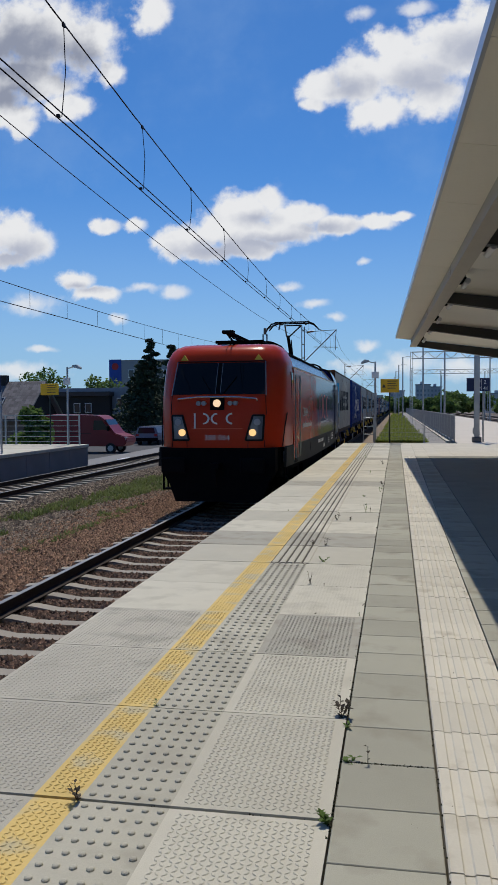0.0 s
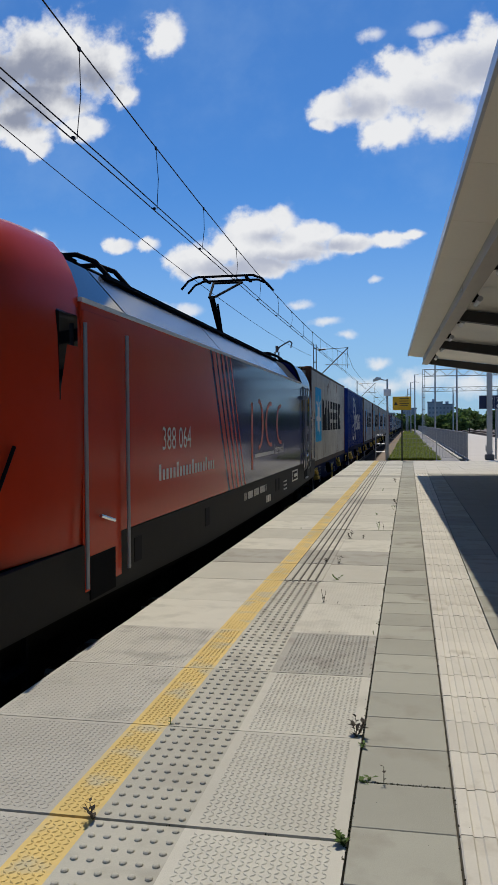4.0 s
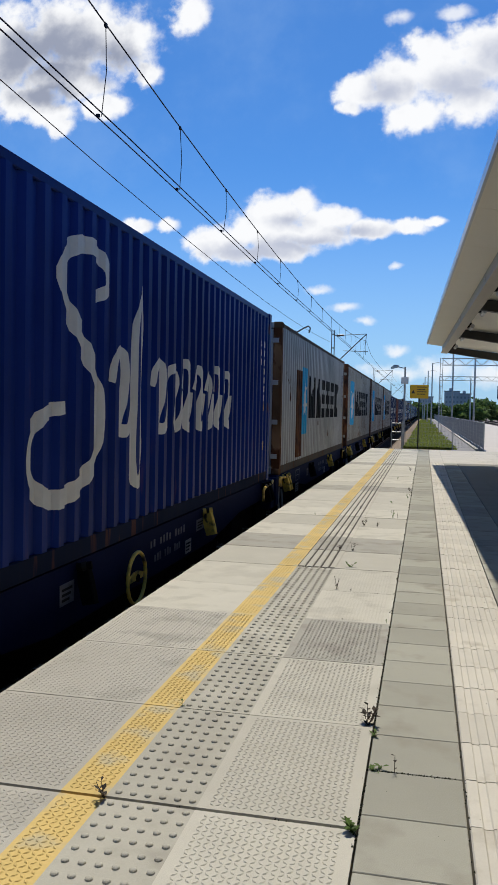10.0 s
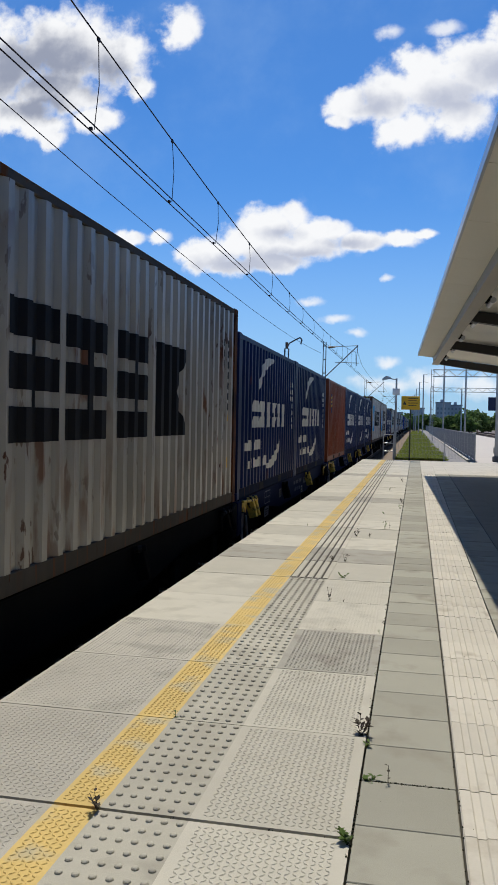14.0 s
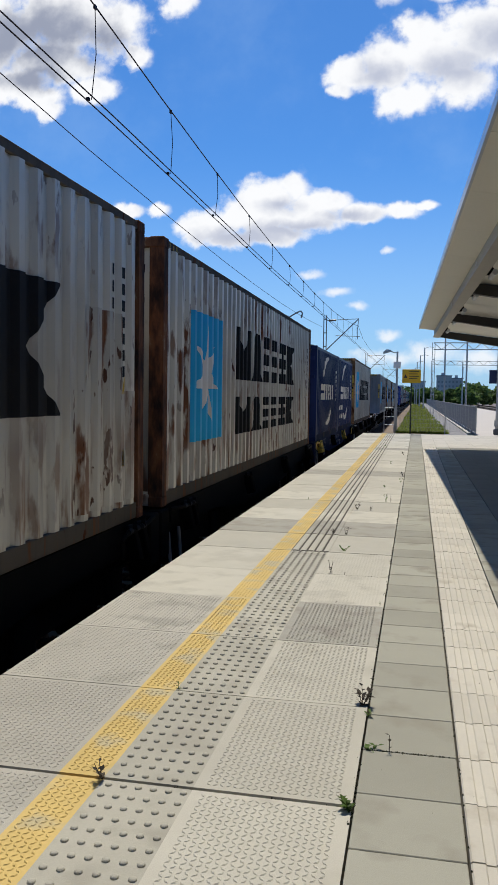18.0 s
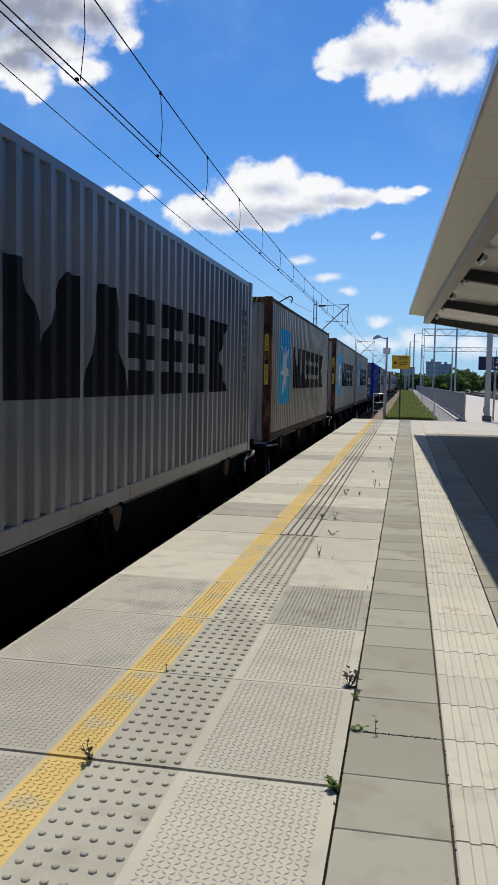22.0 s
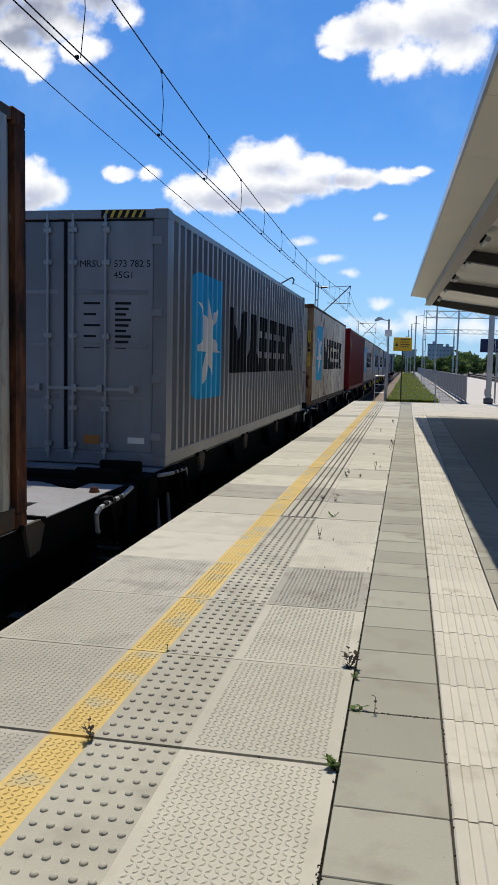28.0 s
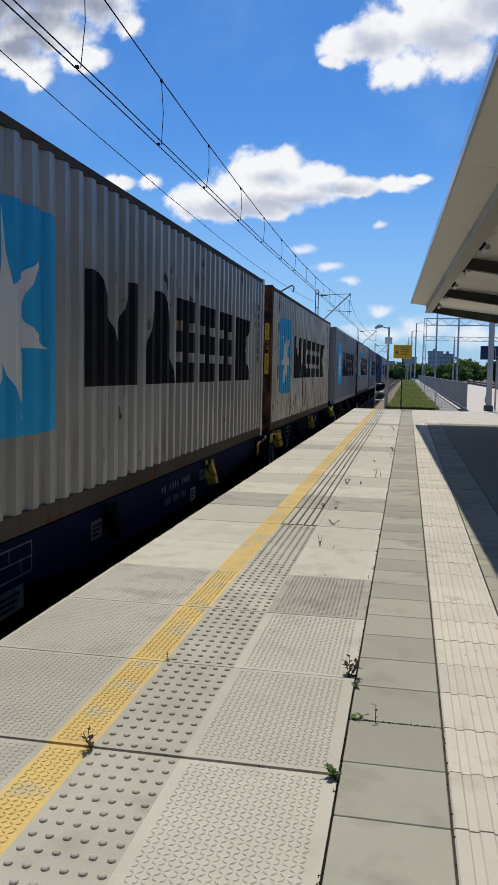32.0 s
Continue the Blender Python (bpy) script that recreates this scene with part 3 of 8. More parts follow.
def letters(name, text, size, material, parent, m, align="LEFT", label="", spacing=1.0, line=1.0):
    """Flat lettering in the built-in font, as a mesh part."""
    cu = bpy.data.curves.new(name, "FONT")
    cu.body, cu.size, cu.align_x, cu.space_character, cu.space_line, cu.resolution_u = text, size, align, spacing, line, 2
    ob = bpy.data.objects.new(name, cu)
    me = bpy.data.meshes.new_from_object(ob)
    bpy.data.objects.remove(ob)
    bpy.data.curves.remove(cu)
    me.name = name
    me.materials.clear()
    me.materials.append(material)
    o = new(name, me)
    o.parent = parent
    o.matrix_basis = m
    return tagged(o, label)


FACING_END = Matrix(((1, 0, 0, 0), (0, 0, -1, 0), (0, 1, 0, 0), (0, 0, 0, 1)))      # text that faces the camera on an end wall
FACING_SIDE = Matrix(((0, 0, 1, 0), (1, 0, 0, 0), (0, 1, 0, 0), (0, 0, 0, 1)))      # text that faces the platform on a side wall
shared = {}
canopy()


# ---- end of the platform: fence, signs, lamps ----
def wire_panel(length, height, along):
    """Welded wire panel with its lower edge at z = 0.08."""
    bm = bmesh.new()
    n = int(length / 0.06)
    def b(u0, u1, z0, z1, t=0.004):
        if along == "x":
            quad_box(bm, u0, u1, -t, t, z0, z1)
        else:
            quad_box(bm, -t, t, u0, u1, z0, z1)
    for k in range(n + 1):
        u = length * k / n
        b(u - 0.003, u + 0.003, 0.08, height)
    for k in range(7):
        z = 0.08 + (height - 0.08) * k / 6
        b(0, length, z - 0.004, z + 0.004)
    return bm


def fences():
    f = base("wire_fence", "low grey welded-wire fence on steel posts", "fence")
    post = mesh_of("post", box(-0.025, 0.025, -0.025, 0.025, -0.1, 1.2), STEEL)
    for x in (-0.95, 1.2, 2.5):
        place("post", post, f, pose(x, 36.4, 0))
    for x0, x1 in ((-0.95, 1.2), (1.2, 2.5)):
        place("wire_panel", mesh_of("wire_panel", wire_panel(x1 - x0, 1.1, "x"), MESHWIRE), f, pose(x0, 36.4, 0))
    panel = mesh_of("wire_panel", wire_panel(2.5, 1.15, "y"), MESHWIRE)
    for k in range(70):
        y = 36.4 + 2.5 * k
        place("wire_panel", panel, f, pose(2.5, y, 0))
        place("post", post, f, pose(2.5, y + 2.5, 0))
    place("top_rail", mesh_of("top_rail", box(2.475, 2.525, 36.4, 211.4, 1.15, 1.19), STEEL), f)
    r = base("end_railing", "small pale tube railing at the platform end", "railing")
    for x in (-1.42, -0.98):
        part("post", tube((x, 36.1, 0), (x, 36.1, 1.1), 0.024), STEEL, r)
    for z in (0.35, 0.7, 1.08):
        part("rail", tube((-1.42, 36.1, z), (-0.98, 36.1, z), 0.018), STEEL, r)
    # kerb line and raised ground behind the platform's end
    solid("kerb", box(2.16, 2.30, 36.5, 210, -0.2, 0.05), CONCRETE, "pale concrete kerb beside the fence", "kerb", "structure")
    bm = bmesh.new()
    prism_into(bm, [(-2.7, -1.31), (2.16, -1.31), (2.16, -0.03), (-0.9, -0.03), (-1.5, -0.12)], 1, END + 0.01, 200)
    solid("embankment", bm, mat("dry_brown_bank", (0.24, 0.18, 0.12), 0.95, vary=0.3, scale=1.5, grain=30, bump=0.02), "brown earth bank behind the platform end", "ground", "structure")
    solid("gravel_strip", box(1.15, 2.155, END + 0.02, 210, -0.2, -0.02), mat("grey_gravel", (0.27, 0.26, 0.25), 0.95, vary=0.25, scale=4, grain=60, bump=0.01), "grey gravel strip beside the kerb", "gravel", "structure")
    solid("far_pavement", box(2.53, 9.4, END + 0.01, 130, -1.3, -0.004), mat("pale_far_paving", (0.58, 0.53, 0.46), 0.9, vary=0.1, scale=0.8, grain=50), "pale paved platform running on", "pavement", "structure")


fences()


def tufts(name, label, spots, height, material, seed, blades=5, lean=0.5, width=0.012):
    """Grass: bunches of bent blades, joined."""
    rng = random.Random(seed)
    verts, faces = [], []
    for x, y, z, s in spots:
        for _ in range(blades):
            a, h = rng.uniform(0, 6.283), height * s * rng.uniform(0.5, 1.2)
            dx, dy = math.cos(a), math.sin(a)
            k = len(verts)
            w, q = width * s * rng.uniform(0.7, 1.6), rng.uniform(0.1, lean) * h
            bx, by = x + rng.uniform(-0.06, 0.06), y + rng.uniform(-0.06, 0.06)
            verts += [(bx - dy * w, by + dx * w, z), (bx + dy * w, by - dx * w, z), (bx + dx * q * 0.4 + dy * w * 0.7, by + dy * q * 0.4 - dx * w * 0.7, z + h * 0.6), (bx + dx * q * 0.4 - dy * w * 0.7, by + dy * q * 0.4 + dx * w * 0.7, z + h * 0.6), (bx + dx * q, by + dy * q, z + h)]
            faces += [(k, k + 1, k + 2, k + 3), (k + 3, k + 2, k + 4)]
    me = bpy.data.meshes.new(name)
    me.from_pydata(verts, [], faces)
    me.materials.append(material)
    return tagged(new(name, me), label, "grass", kind="stuff")


def grass():
    rng = random.Random(11)
    bank = [(rng.uniform(-0.85, 1.2 + 0.12 * rng.gauss(0, 1)), END + 1.3 + 150 * rng.random() ** 2.6, -0.03, rng.uniform(0.5, 1.2)) for _ in range(6500)]
    tufts("bank_grass", "bright green grass on the bank behind the fence", bank, 0.13, lucent(mat("fresh_grass", (0.22, 0.27, 0.05), 0.85, vary=0.5, scale=0.8, grain=10, island=0.7), 0.4), 3, 6, 1.2, 0.022)
    spots = []
    while len(spots) < 5200:
        x, y = rng.uniform(-9.9, -6.6), 7 + 60 * rng.random() ** 1.3
        n = noise.noise((x * 0.55, y * 0.16, 0.3)) + 0.35 * noise.noise((x * 2.0, y * 0.6, 4.0))
        edge = 1.0 - abs(x + 8.3) / 1.9
        if n * 1.2 + edge * 0.55 > 0.42:
            spots.append((x, y, -1.10, rng.uniform(0.5, 1.3)))
    tufts("trackside_grass", "patchy dry grass between the two tracks", spots, 0.10, lucent(mat("trackside_grass", (0.19, 0.23, 0.075), 0.9, vary=0.3, scale=0.6, grain=10, island=0.7), 0.35), 4, 7, 1.1, 0.016)


grass()


def ballast_stones():
    """Loose crushed stone on the shoulders and between the rails, joined."""
    rng = random.Random(8)

    def heap(name, label, count, spot, material):
        verts, faces = [], []
        for _ in range(count):
            q = spot()
            if q is None:
                continue
            x, y, z, r = q
            k, a = len(verts), rng.uniform(0, 6.283)
            for i in range(4):
                d = r * rng.uniform(0.7, 1.2)
                verts.append((x + d * math.cos(a + i * 1.571), y + d * math.sin(a + i * 1.571), z + r * rng.uniform(-0.25, 0.25)))
            verts.append((x + r * rng.uniform(-0.4, 0.4), y + r * rng.uniform(-0.4, 0.4), z + r * rng.uniform(0.5, 1.1)))
            for i in range(4):
                faces.append((k + i, k + (i + 1) % 4, k + 4))
        me = bpy.data.meshes.new(name)
        me.from_pydata(verts, [], faces)
        me.materials.append(material)
        tagged(new(name, me), label, "ballast", kind="stuff")

    def between():
        y = -4 + 36 * rng.random() ** 1.1
        x = rng.uniform(-5.3, -2.6)
        if abs((y % 0.6) - 0.3) > 0.205 and abs(x - TRACK) < 1.3:
            return None
        return x, y, -0.985, rng.uniform(0.02, 0.042)

    def bed_z(x):
        return max(-1.04 + 0.0216 * (x + 5.3), min(-0.98, -0.98 + 0.33 * (x + 5.92)), min(-0.98, -0.98 - 0.33 * (x + 9.55)))

    def beside():
        y = 3 + 38 * rng.random() ** 1.5
        x = -8.2 + 3.0 * rng.random() ** 0.62
        return x, y, bed_z(x), rng.uniform(0.020, 0.048)

    def verge():
        y = 8 + 44 * rng.random() ** 1.3
        x = rng.uniform(-10.3, -7.0)
        return x, y, bed_z(x), rng.uniform(0.022, 0.055)
    heap("track_stones", "brown crushed stone between the rails", 60000, between, OILED)
    heap("ballast_stones", "loose reddish-brown crushed stone beside the rails", 62000, beside, STONE)
    heap("verge_stones", "greyish crushed stone between the two tracks", 26000, verge, mat("grey_brown_stone", (0.30, 0.235, 0.165), 0.95, vary=0.2, scale=20, grain=80, spec=0.2, island=1.2))


ballast_stones()


def signs_and_lamps():
    s = base("warning_sign", "yellow warning board on a thin dark post", "sign", pose(-0.28, 35.5, 0))
    part("post", tube((0, 0, -0.05), (0, 0, 2.3), 0.03), POSTGREEN, s)
    b = part("board", box(-0.39, 0.39, -0.035, -0.015, 2.17, 2.75, 0.01), mat("yellow_board", (0.72, 0.42, 0.01), 0.45, vary=0.05), s, "yellow board")
    part("pictogram", prism([(-0.33, 2.38), (-0.17, 2.38), (-0.25, 2.54)], 1, -0.04, -0.036), INK_DARK, b)
    part("print_lines", boxes(*[(-0.10, 0.30 - 0.05 * (k % 2), -0.04, -0.036, 2.64 - 0.1 * k, 2.67 - 0.1 * k) for k in range(4)]), INK_DARK, b, "rows of small print")

    def lamp_post(m, h, arm, label, box_side=-1):
        l = base("platform_lamp", label, "lamp post", m, "platform lamps")
        part("post", tube((0, 0, 0), (0, 0, h * 0.55), 0.055, 10, 0.05), STEEL, l)
        part("post", tube((0, 0, h * 0.55), (0, 0, h), 0.045, 10, 0.04), STEEL, l)
        part("arm", polyline([(0, 0, h - 0.06), (arm * 0.35, 0, h - 0.02), (arm * 0.5, 0, h + 0.02)], 0.025), STEEL, l)
        bm = bmesh.new()
        prism_into(bm, [(arm * 0.4, h + 0.0), (arm * 1.0, h - 0.10), (arm * 1.02, h - 0.02), (arm * 0.75, h + 0.10), (arm * 0.45, h + 0.07)], 1, -0.12, 0.12)
        part("lamp_head", bm, STEEL, l, "grey lamp head")
        part("sign_box", box(-0.16, 0.16, -0.09, -0.05, h - 0.75, h - 0.45, 0.01), FIXTURE, l, "small grey box")
    lamp_post(pose(-0.93, 36.9, -0.1), 3.68, -0.62, "grey steel platform lamp with a hooked head")
    lamp_post(pose(-13.9, 33.0, 0.0), 3.34, 0.6, "grey steel lamp on the opposite platform")

    c = base("information_post", "grey steel post with a dark blue track sign", "sign", pose(3.42, 36.3, 0))
    part("column", boxes((-0.11, 0.11, -0.12, -0.10, 0.1, 4.3), (-0.11, 0.11, 0.10, 0.12, 0.1, 4.3), (-0.01, 0.01, -0.10, 0.10, 0.1, 4.3)), STEEL, c, "steel section column")
    part("foot", box(-0.19, 0.19, -0.2, 0.2, 0, 0.24, 0.03), mat("dark_concrete_foot", (0.12, 0.12, 0.12), 0.9), c, "dark concrete foot")
    part("collar", boxes((-0.14, 0.14, -0.15, 0.15, 0.34, 0.38), (-0.16, -0.11, -0.1, 0.1, 0.38, 0.62)), STEEL, c)
    b = part("sign_board", box(-0.42, 0.55, 0.14, 0.18, 2.2, 2.78, 0.01), SIGNBLUE, c, "dark blue sign")
    letters("track_number", "2", 0.24, SIGNWHITE, b, Matrix.Translation((0.29, 0.135, 2.52)) @ FACING_END, "LEFT", "white number")
    letters("track_number", "41", 0.22, SIGNWHITE, b, Matrix.Translation((0.27, 0.135, 2.25)) @ FACING_END, "LEFT", "white number")
    part("sign_rule", boxes((0.2, 0.212, 0.136, 0.14, 2.24, 2.74), (0.02, 0.16, 0.136, 0.14, 2.62, 2.66), (0.02, 0.16, 0.136, 0.14, 2.34, 2.38)), SIGNWHITE, b)
    part("second_post", tube((0.33, 0.6, 0), (0.33, 0.6, 2.3), 0.04), STEEL, c)


INK_DARK = mat("dark_print", (0.05, 0.04, 0.03), 0.6)
signs_and_lamps()


# ---- opposite platform ----
def opposite_platform():
    solid("opposite_platform", box(-17.6, -13.28, -20, 33.6, -1.3, -0.03), mat("opposite_core", (0.24, 0.235, 0.225), 0.9, vary=0.15, scale=1.0, grain=30), "concrete platform across the tracks", "platform", "structure")
    p = base("opposite_paving", "pale slab edge of the opposite platform", "pavement", kind="structure")
    me = mesh_of("edge_slab", box(-4.3, 0, 0.006, 0.994, -0.12, 0, 0.006), CONCRETE)
    for k in range(24):
        place("edge_slab", me, p, pose(-13.2, 9.6 + k, 0.0))
    face = mesh_of("wall_panel", box(-0.02, 0, 0.01, 1.99, -1.2, -0.14), mat("pale_platform_face", (0.21, 0.205, 0.20), 0.85, vary=0.18, scale=1, grain=30))
    for k in range(12):
        place("wall_panel", face, p, pose(-13.255, 9.6 + 2 * k, 0.0))
    r = base("platform_railing", "pale mesh railing along the opposite platform", "railing")
    for k in range(12):
        y = 12 + 2.0 * k
        part("post", box(-17.33, -17.27, y - 0.03, y + 0.03, -0.02, 1.3), STEEL, r)
    for z in (0.12, 0.35, 0.58, 0.81, 1.04, 1.27):
        part("rail", box(-17.31, -17.29, 12, 33.4, z - 0.012, z + 0.012), STEEL, r)
        part("rail", box(-17.3, -13.55, 33.39, 33.41, z - 0.012, z + 0.012), STEEL, r)
    for x in (-16.5, -13.55):
        part("post", box(x - 0.03, x + 0.03, 33.37, 33.43, -0.02, 1.3), STEEL, r)
    y = base("warning_sign", "yellow warning board on the opposite platform", "sign", pose(-14.8, 33.2, 0.2))
    part("post", tube((0, 0, -0.22), (0, 0, 2.3), 0.03), POSTGREEN, y)
    b = part("board", box(-0.42, 0.42, -0.035, -0.015, 1.95, 2.45, 0.01), bpy.data.materials["yellow_board"], y, "yellow board")
    part("print_lines", boxes(*[(-0.12, 0.28, -0.04, -0.036, 2.36 - 0.1 * k, 2.39 - 0.1 * k) for k in range(4)]), INK_DARK, b)
    n = base("station_sign", "dark blue station sign with white lettering on steel posts", "sign", pose(-13.6, 26.4, 0))
    for x in (-2.6, 0.0):
        part("post", tube((x, 0, -0.02), (x, 0, 2.2), 0.04), STEEL, n)
    b = part("board", box(-2.8, 0.05, -0.06, -0.03, 2.15, 2.72, 0.01), SIGNBLUE, n, "dark blue board")
    letters("station_name", "Zachodni", 0.34, SIGNWHITE, b, Matrix.Translation((0.0, -0.065, 2.32)) @ FACING_END, "RIGHT", "white lettering")


opposite_platform()


# ---- overhead line ----
def overhead():
    o = base("overhead_line", "contact wires and catenary with droppers above the track", "overhead line")
    def low(y):
        return float(np.interp(y, (-30, 10, 22, 300), (5.10, 5.02, 4.90, 4.90)))
    def carrier(y):
        return min(5.42 + 0.00152 * (y - 31.35) ** 2, 6.9)
    for x in (TRACK - 0.05, TRACK + 0.06):
        part("contact_wire", polyline([(x, y, low(y)) for y in (-30, 10, 16, 22, 60, 300)], 0.0085, 6), WIRE, o)
    ys = [-30 + 3 * k for k in range(28)]
    second = [(TRACK, 54 + 5 * k, 5.42 + 0.00085 * (5 * k - 22) ** 2) for k in range(1, 10)]
    part("carrier_wire", polyline([(TRACK, y, carrier(y)) for y in ys if y < 54] + [(TRACK, 54, carrier(54))] + second + [(TRACK, 99 + 16 * k, 5.7) for k in range(1, 12)], 0.010, 6), WIRE, o)
    for k in range(17):
        y = 3.2 + 3.05 * k + (0.25 if k == 1 else 0.06)
        b = y - (0.18, 0.04, 0.12, 0.0)[k % 4]
        part("dropper", polyline([(TRACK, y, carrier(y)), (TRACK + 0.02, (y + b) / 2 + 0.05, (low(y) + carrier(y)) / 2), (TRACK + 0.01, b, low(b))], 0.006, 5), WIRE, o)
        part("clamp", box(TRACK - 0.012, TRACK + 0.012, y - 0.03, y + 0.03, carrier(y) - 0.035, carrier(y) + 0.015), WIRE, o)
        part("clamp", box(TRACK - 0.055, TRACK - 0.015, b - 0.02, b + 0.02, low(b) - 0.004, low(b) + 0.03), WIRE, o)
    part("feeder_wire", polyline([(-6.8, y, 6.15 + 0.00085 * (y - 38) ** 2) for y in range(-20, 60, 6)], 0.009, 6), WIRE, o)
    f = base("overhead_line", "contact wire and catenary above the far track", "overhead line")
    part("contact_wire", polyline([(TRACK2, -30, 4.76), (TRACK2, 300, 4.76)], 0.013, 6), WIRE, f)
    part("carrier_wire", polyline([(TRACK2, y, 5.36 + 0.0006 * (y - 25) ** 2) for y in range(-20, 80, 4)], 0.011, 6), WIRE, f)
    for k in range(14):
        y = 15.5 + 3.0 * k
        part("dropper", tube((TRACK2, y, 4.76), (TRACK2, y, 5.36 + 0.0006 * (y - 25) ** 2), 0.007, 5), WIRE, f)


overhead()


def mast(x, y, h, reach, label="grey steel overhead-line mast with a hinged bracket"):
    m = base("line_mast", label, "mast", pose(x, y, -1.2), "overhead-line masts")
    part("column", boxes((-0.11, -0.07, -0.1, 0.1, 0, h), (0.07, 0.11, -0.1, 0.1, 0, h)), STEEL_DARK, m, "twin channel column")
    part("lacing", boxes(*[(-0.07, 0.07, -0.09, 0.09, 0.6 + k * 0.9, 0.66 + k * 0.9) for k in range(int(h / 0.9))]), STEEL_DARK, m)
    if reach:
        top = h - 0.35
        part("bracket_tube", tube((0.1, 0, h - 2.3), (reach, 0, top + 0.1), 0.035), STEEL_DARK, m)
        part("tie_tube", tube((0.1, 0, top), (reach, 0, top + 0.1), 0.02), STEEL_DARK, m)
        part("drop_tube", polyline([(reach, 0, top + 0.12), (reach - 0.08, 0, top - 0.7), (reach - 0.05, 0, top - 1.25)], 0.022), STEEL_DARK, m)
        part("steady_arm", tube((reach - 1.5, 0, top - 1.0), (reach + 0.1, 0, top - 1.05), 0.02), STEEL_DARK, m)
        part("insulator", tube((0.25, 0, top), (0.7, 0, top + 0.02), 0.06, 10), mat_insulator, m)


STEEL_DARK = mat("weathered_mast_steel", (0.16, 0.165, 0.17), 0.6, metal=0.3, vary=0.15)
mat_insulator = mat("brown_insulator", (0.10, 0.04, 0.02), 0.3)


def cables_and_masts():
    mast(-6.1, 54.0, 8.1, 2.2)
    mast(-6.1, 99.0, 8.0, 2.2)
    mast(-6.1, 150.0, 8.0, 2.2)
    h = base("line_mast", "short grey mast with a bent hook that anchors a wire", "mast", pose(-6.1, 38.0, -1.2))
    part("column", boxes((-0.11, -0.07, -0.1, 0.1, 0, 6.2), (0.07, 0.11, -0.1, 0.1, 0, 6.2)), STEEL_DARK, h, "twin channel column")
    part("insulator", tube((0, 0, 6.2), (0, 0, 6.5), 0.07, 10), mat_insulator, h)
    part("hook", polyline([(0, 0, 6.2), (0.12, 0, 6.45), (0.42, 0, 6.62), (0.62, 0, 6.72), (0.72, 0, 6.62), (0.66, 0, 6.40)], 0.035), STEEL_DARK, h, "bent dark hook")

    def gantry(y, xs, z, label):
        g = base("track_gantry", label, "gantry", pose(0, y, -1.2), "gantries over the yard")
        for x in xs:
            part("column", boxes((x - 0.14, x - 0.09, -0.14, 0.14, 0, z + 1.9), (x + 0.09, x + 0.14, -0.14, 0.14, 0, z + 1.9), *[(x - 0.09, x + 0.09, -0.1, 0.1, 0.8 + 1.1 * k, 0.86 + 1.1 * k) for k in range(int(z))]), STEEL, g)
        a, b = xs[0], xs[-1]
        for dz in (0.0, 0.62):
            part("chord", box(a, b, -0.05, 0.05, z + 1.2 + dz, z + 1.28 + dz), STEEL, g)
        n = int((b - a) / 0.7)
        for k in range(n):
            u, v = a + (b - a) * k / n, a + (b - a) * (k + 1) / n
            p, q = (z + 1.24, z + 1.86) if k % 2 else (z + 1.86, z + 1.24)
            part("brace", tube((u, 0, p), (v, 0, q), 0.03, 4), STEEL, g)
    gantry(78.0, (1.4, 9.5, 18.0), 6.0, "pale lattice gantry over the yard tracks")
    gantry(130.0, (2.2, 14.0, 26.0), 6.6, "distant lattice gantry over the yard tracks")
    for x, y, hh in ((2.9, 92, 9.5), (5.0, 88, 9.5), (0.9, 118, 9.8), (0.4, 140, 9.8), (-0.1, 165, 9.8), (7.6, 145, 9.0), (-0.5, 190, 9.5), (12.0, 110, 9.0), (9.0, 170, 9.0), (15.5, 150, 9.0)):
        p = base("yard_mast", "thin pale steel mast in the yard", "mast", pose(x, y, -1.2), "yard masts")
        part("pole", tube((0, 0, 0), (0, 0, hh), 0.11, 8, 0.08), STEEL, p)
        part("cross_arm", polyline([(0, 0, hh - 0.1), (0.7, 0, hh + 0.1), (1.4, 0, hh - 0.05)], 0.03), STEEL, p)


cables_and_masts()


# ---- yard on the far side of the island ----
def yard():
    solid("yard_ballast", prism([(9.42, -1.31), (60, -1.31), (60, -0.95), (10.0, -0.95)], 1, -40, 400), mat("grey_brown_ballast", (0.17, 0.14, 0.12), 0.95, vary=0.3, scale=3, grain=30), "grey-brown ballast of the yard", "ballast", "structure")
    for cx in (11.2, 16.7, 21.2):
        t = base("yard_track", "railway track in the yard", "railway track", kind="structure")
        for s in (-0.753, 0.753):
            part("rail", box(cx + s - 0.036, cx + s + 0.036, -40, 400, -0.95, RAIL), RAILSIDE, t)
    solid("retaining_wall", box(32, 32.4, 40, 330, -1.3, 1.0), mat("grey_yard_wall", (0.30, 0.31, 0.30), 0.9, vary=0.12, scale=0.5, grain=8), "low grey wall behind the yard", "wall", "structure")


yard()


# ---- trees ----
BARK = mat("grey_brown_bark", (0.09, 0.065, 0.045), 0.95, vary=0.3, scale=3, grain=30)
LEAF = lucent(mat("summer_leaves", (0.12, 0.19, 0.05), 0.8, vary=0.25, scale=0.4, grain=5, island=0.9), 0.4)
NEEDLE = mat("dark_needles", (0.028, 0.050, 0.022), 0.85, vary=0.3, scale=0.4, grain=5, island=0.9)


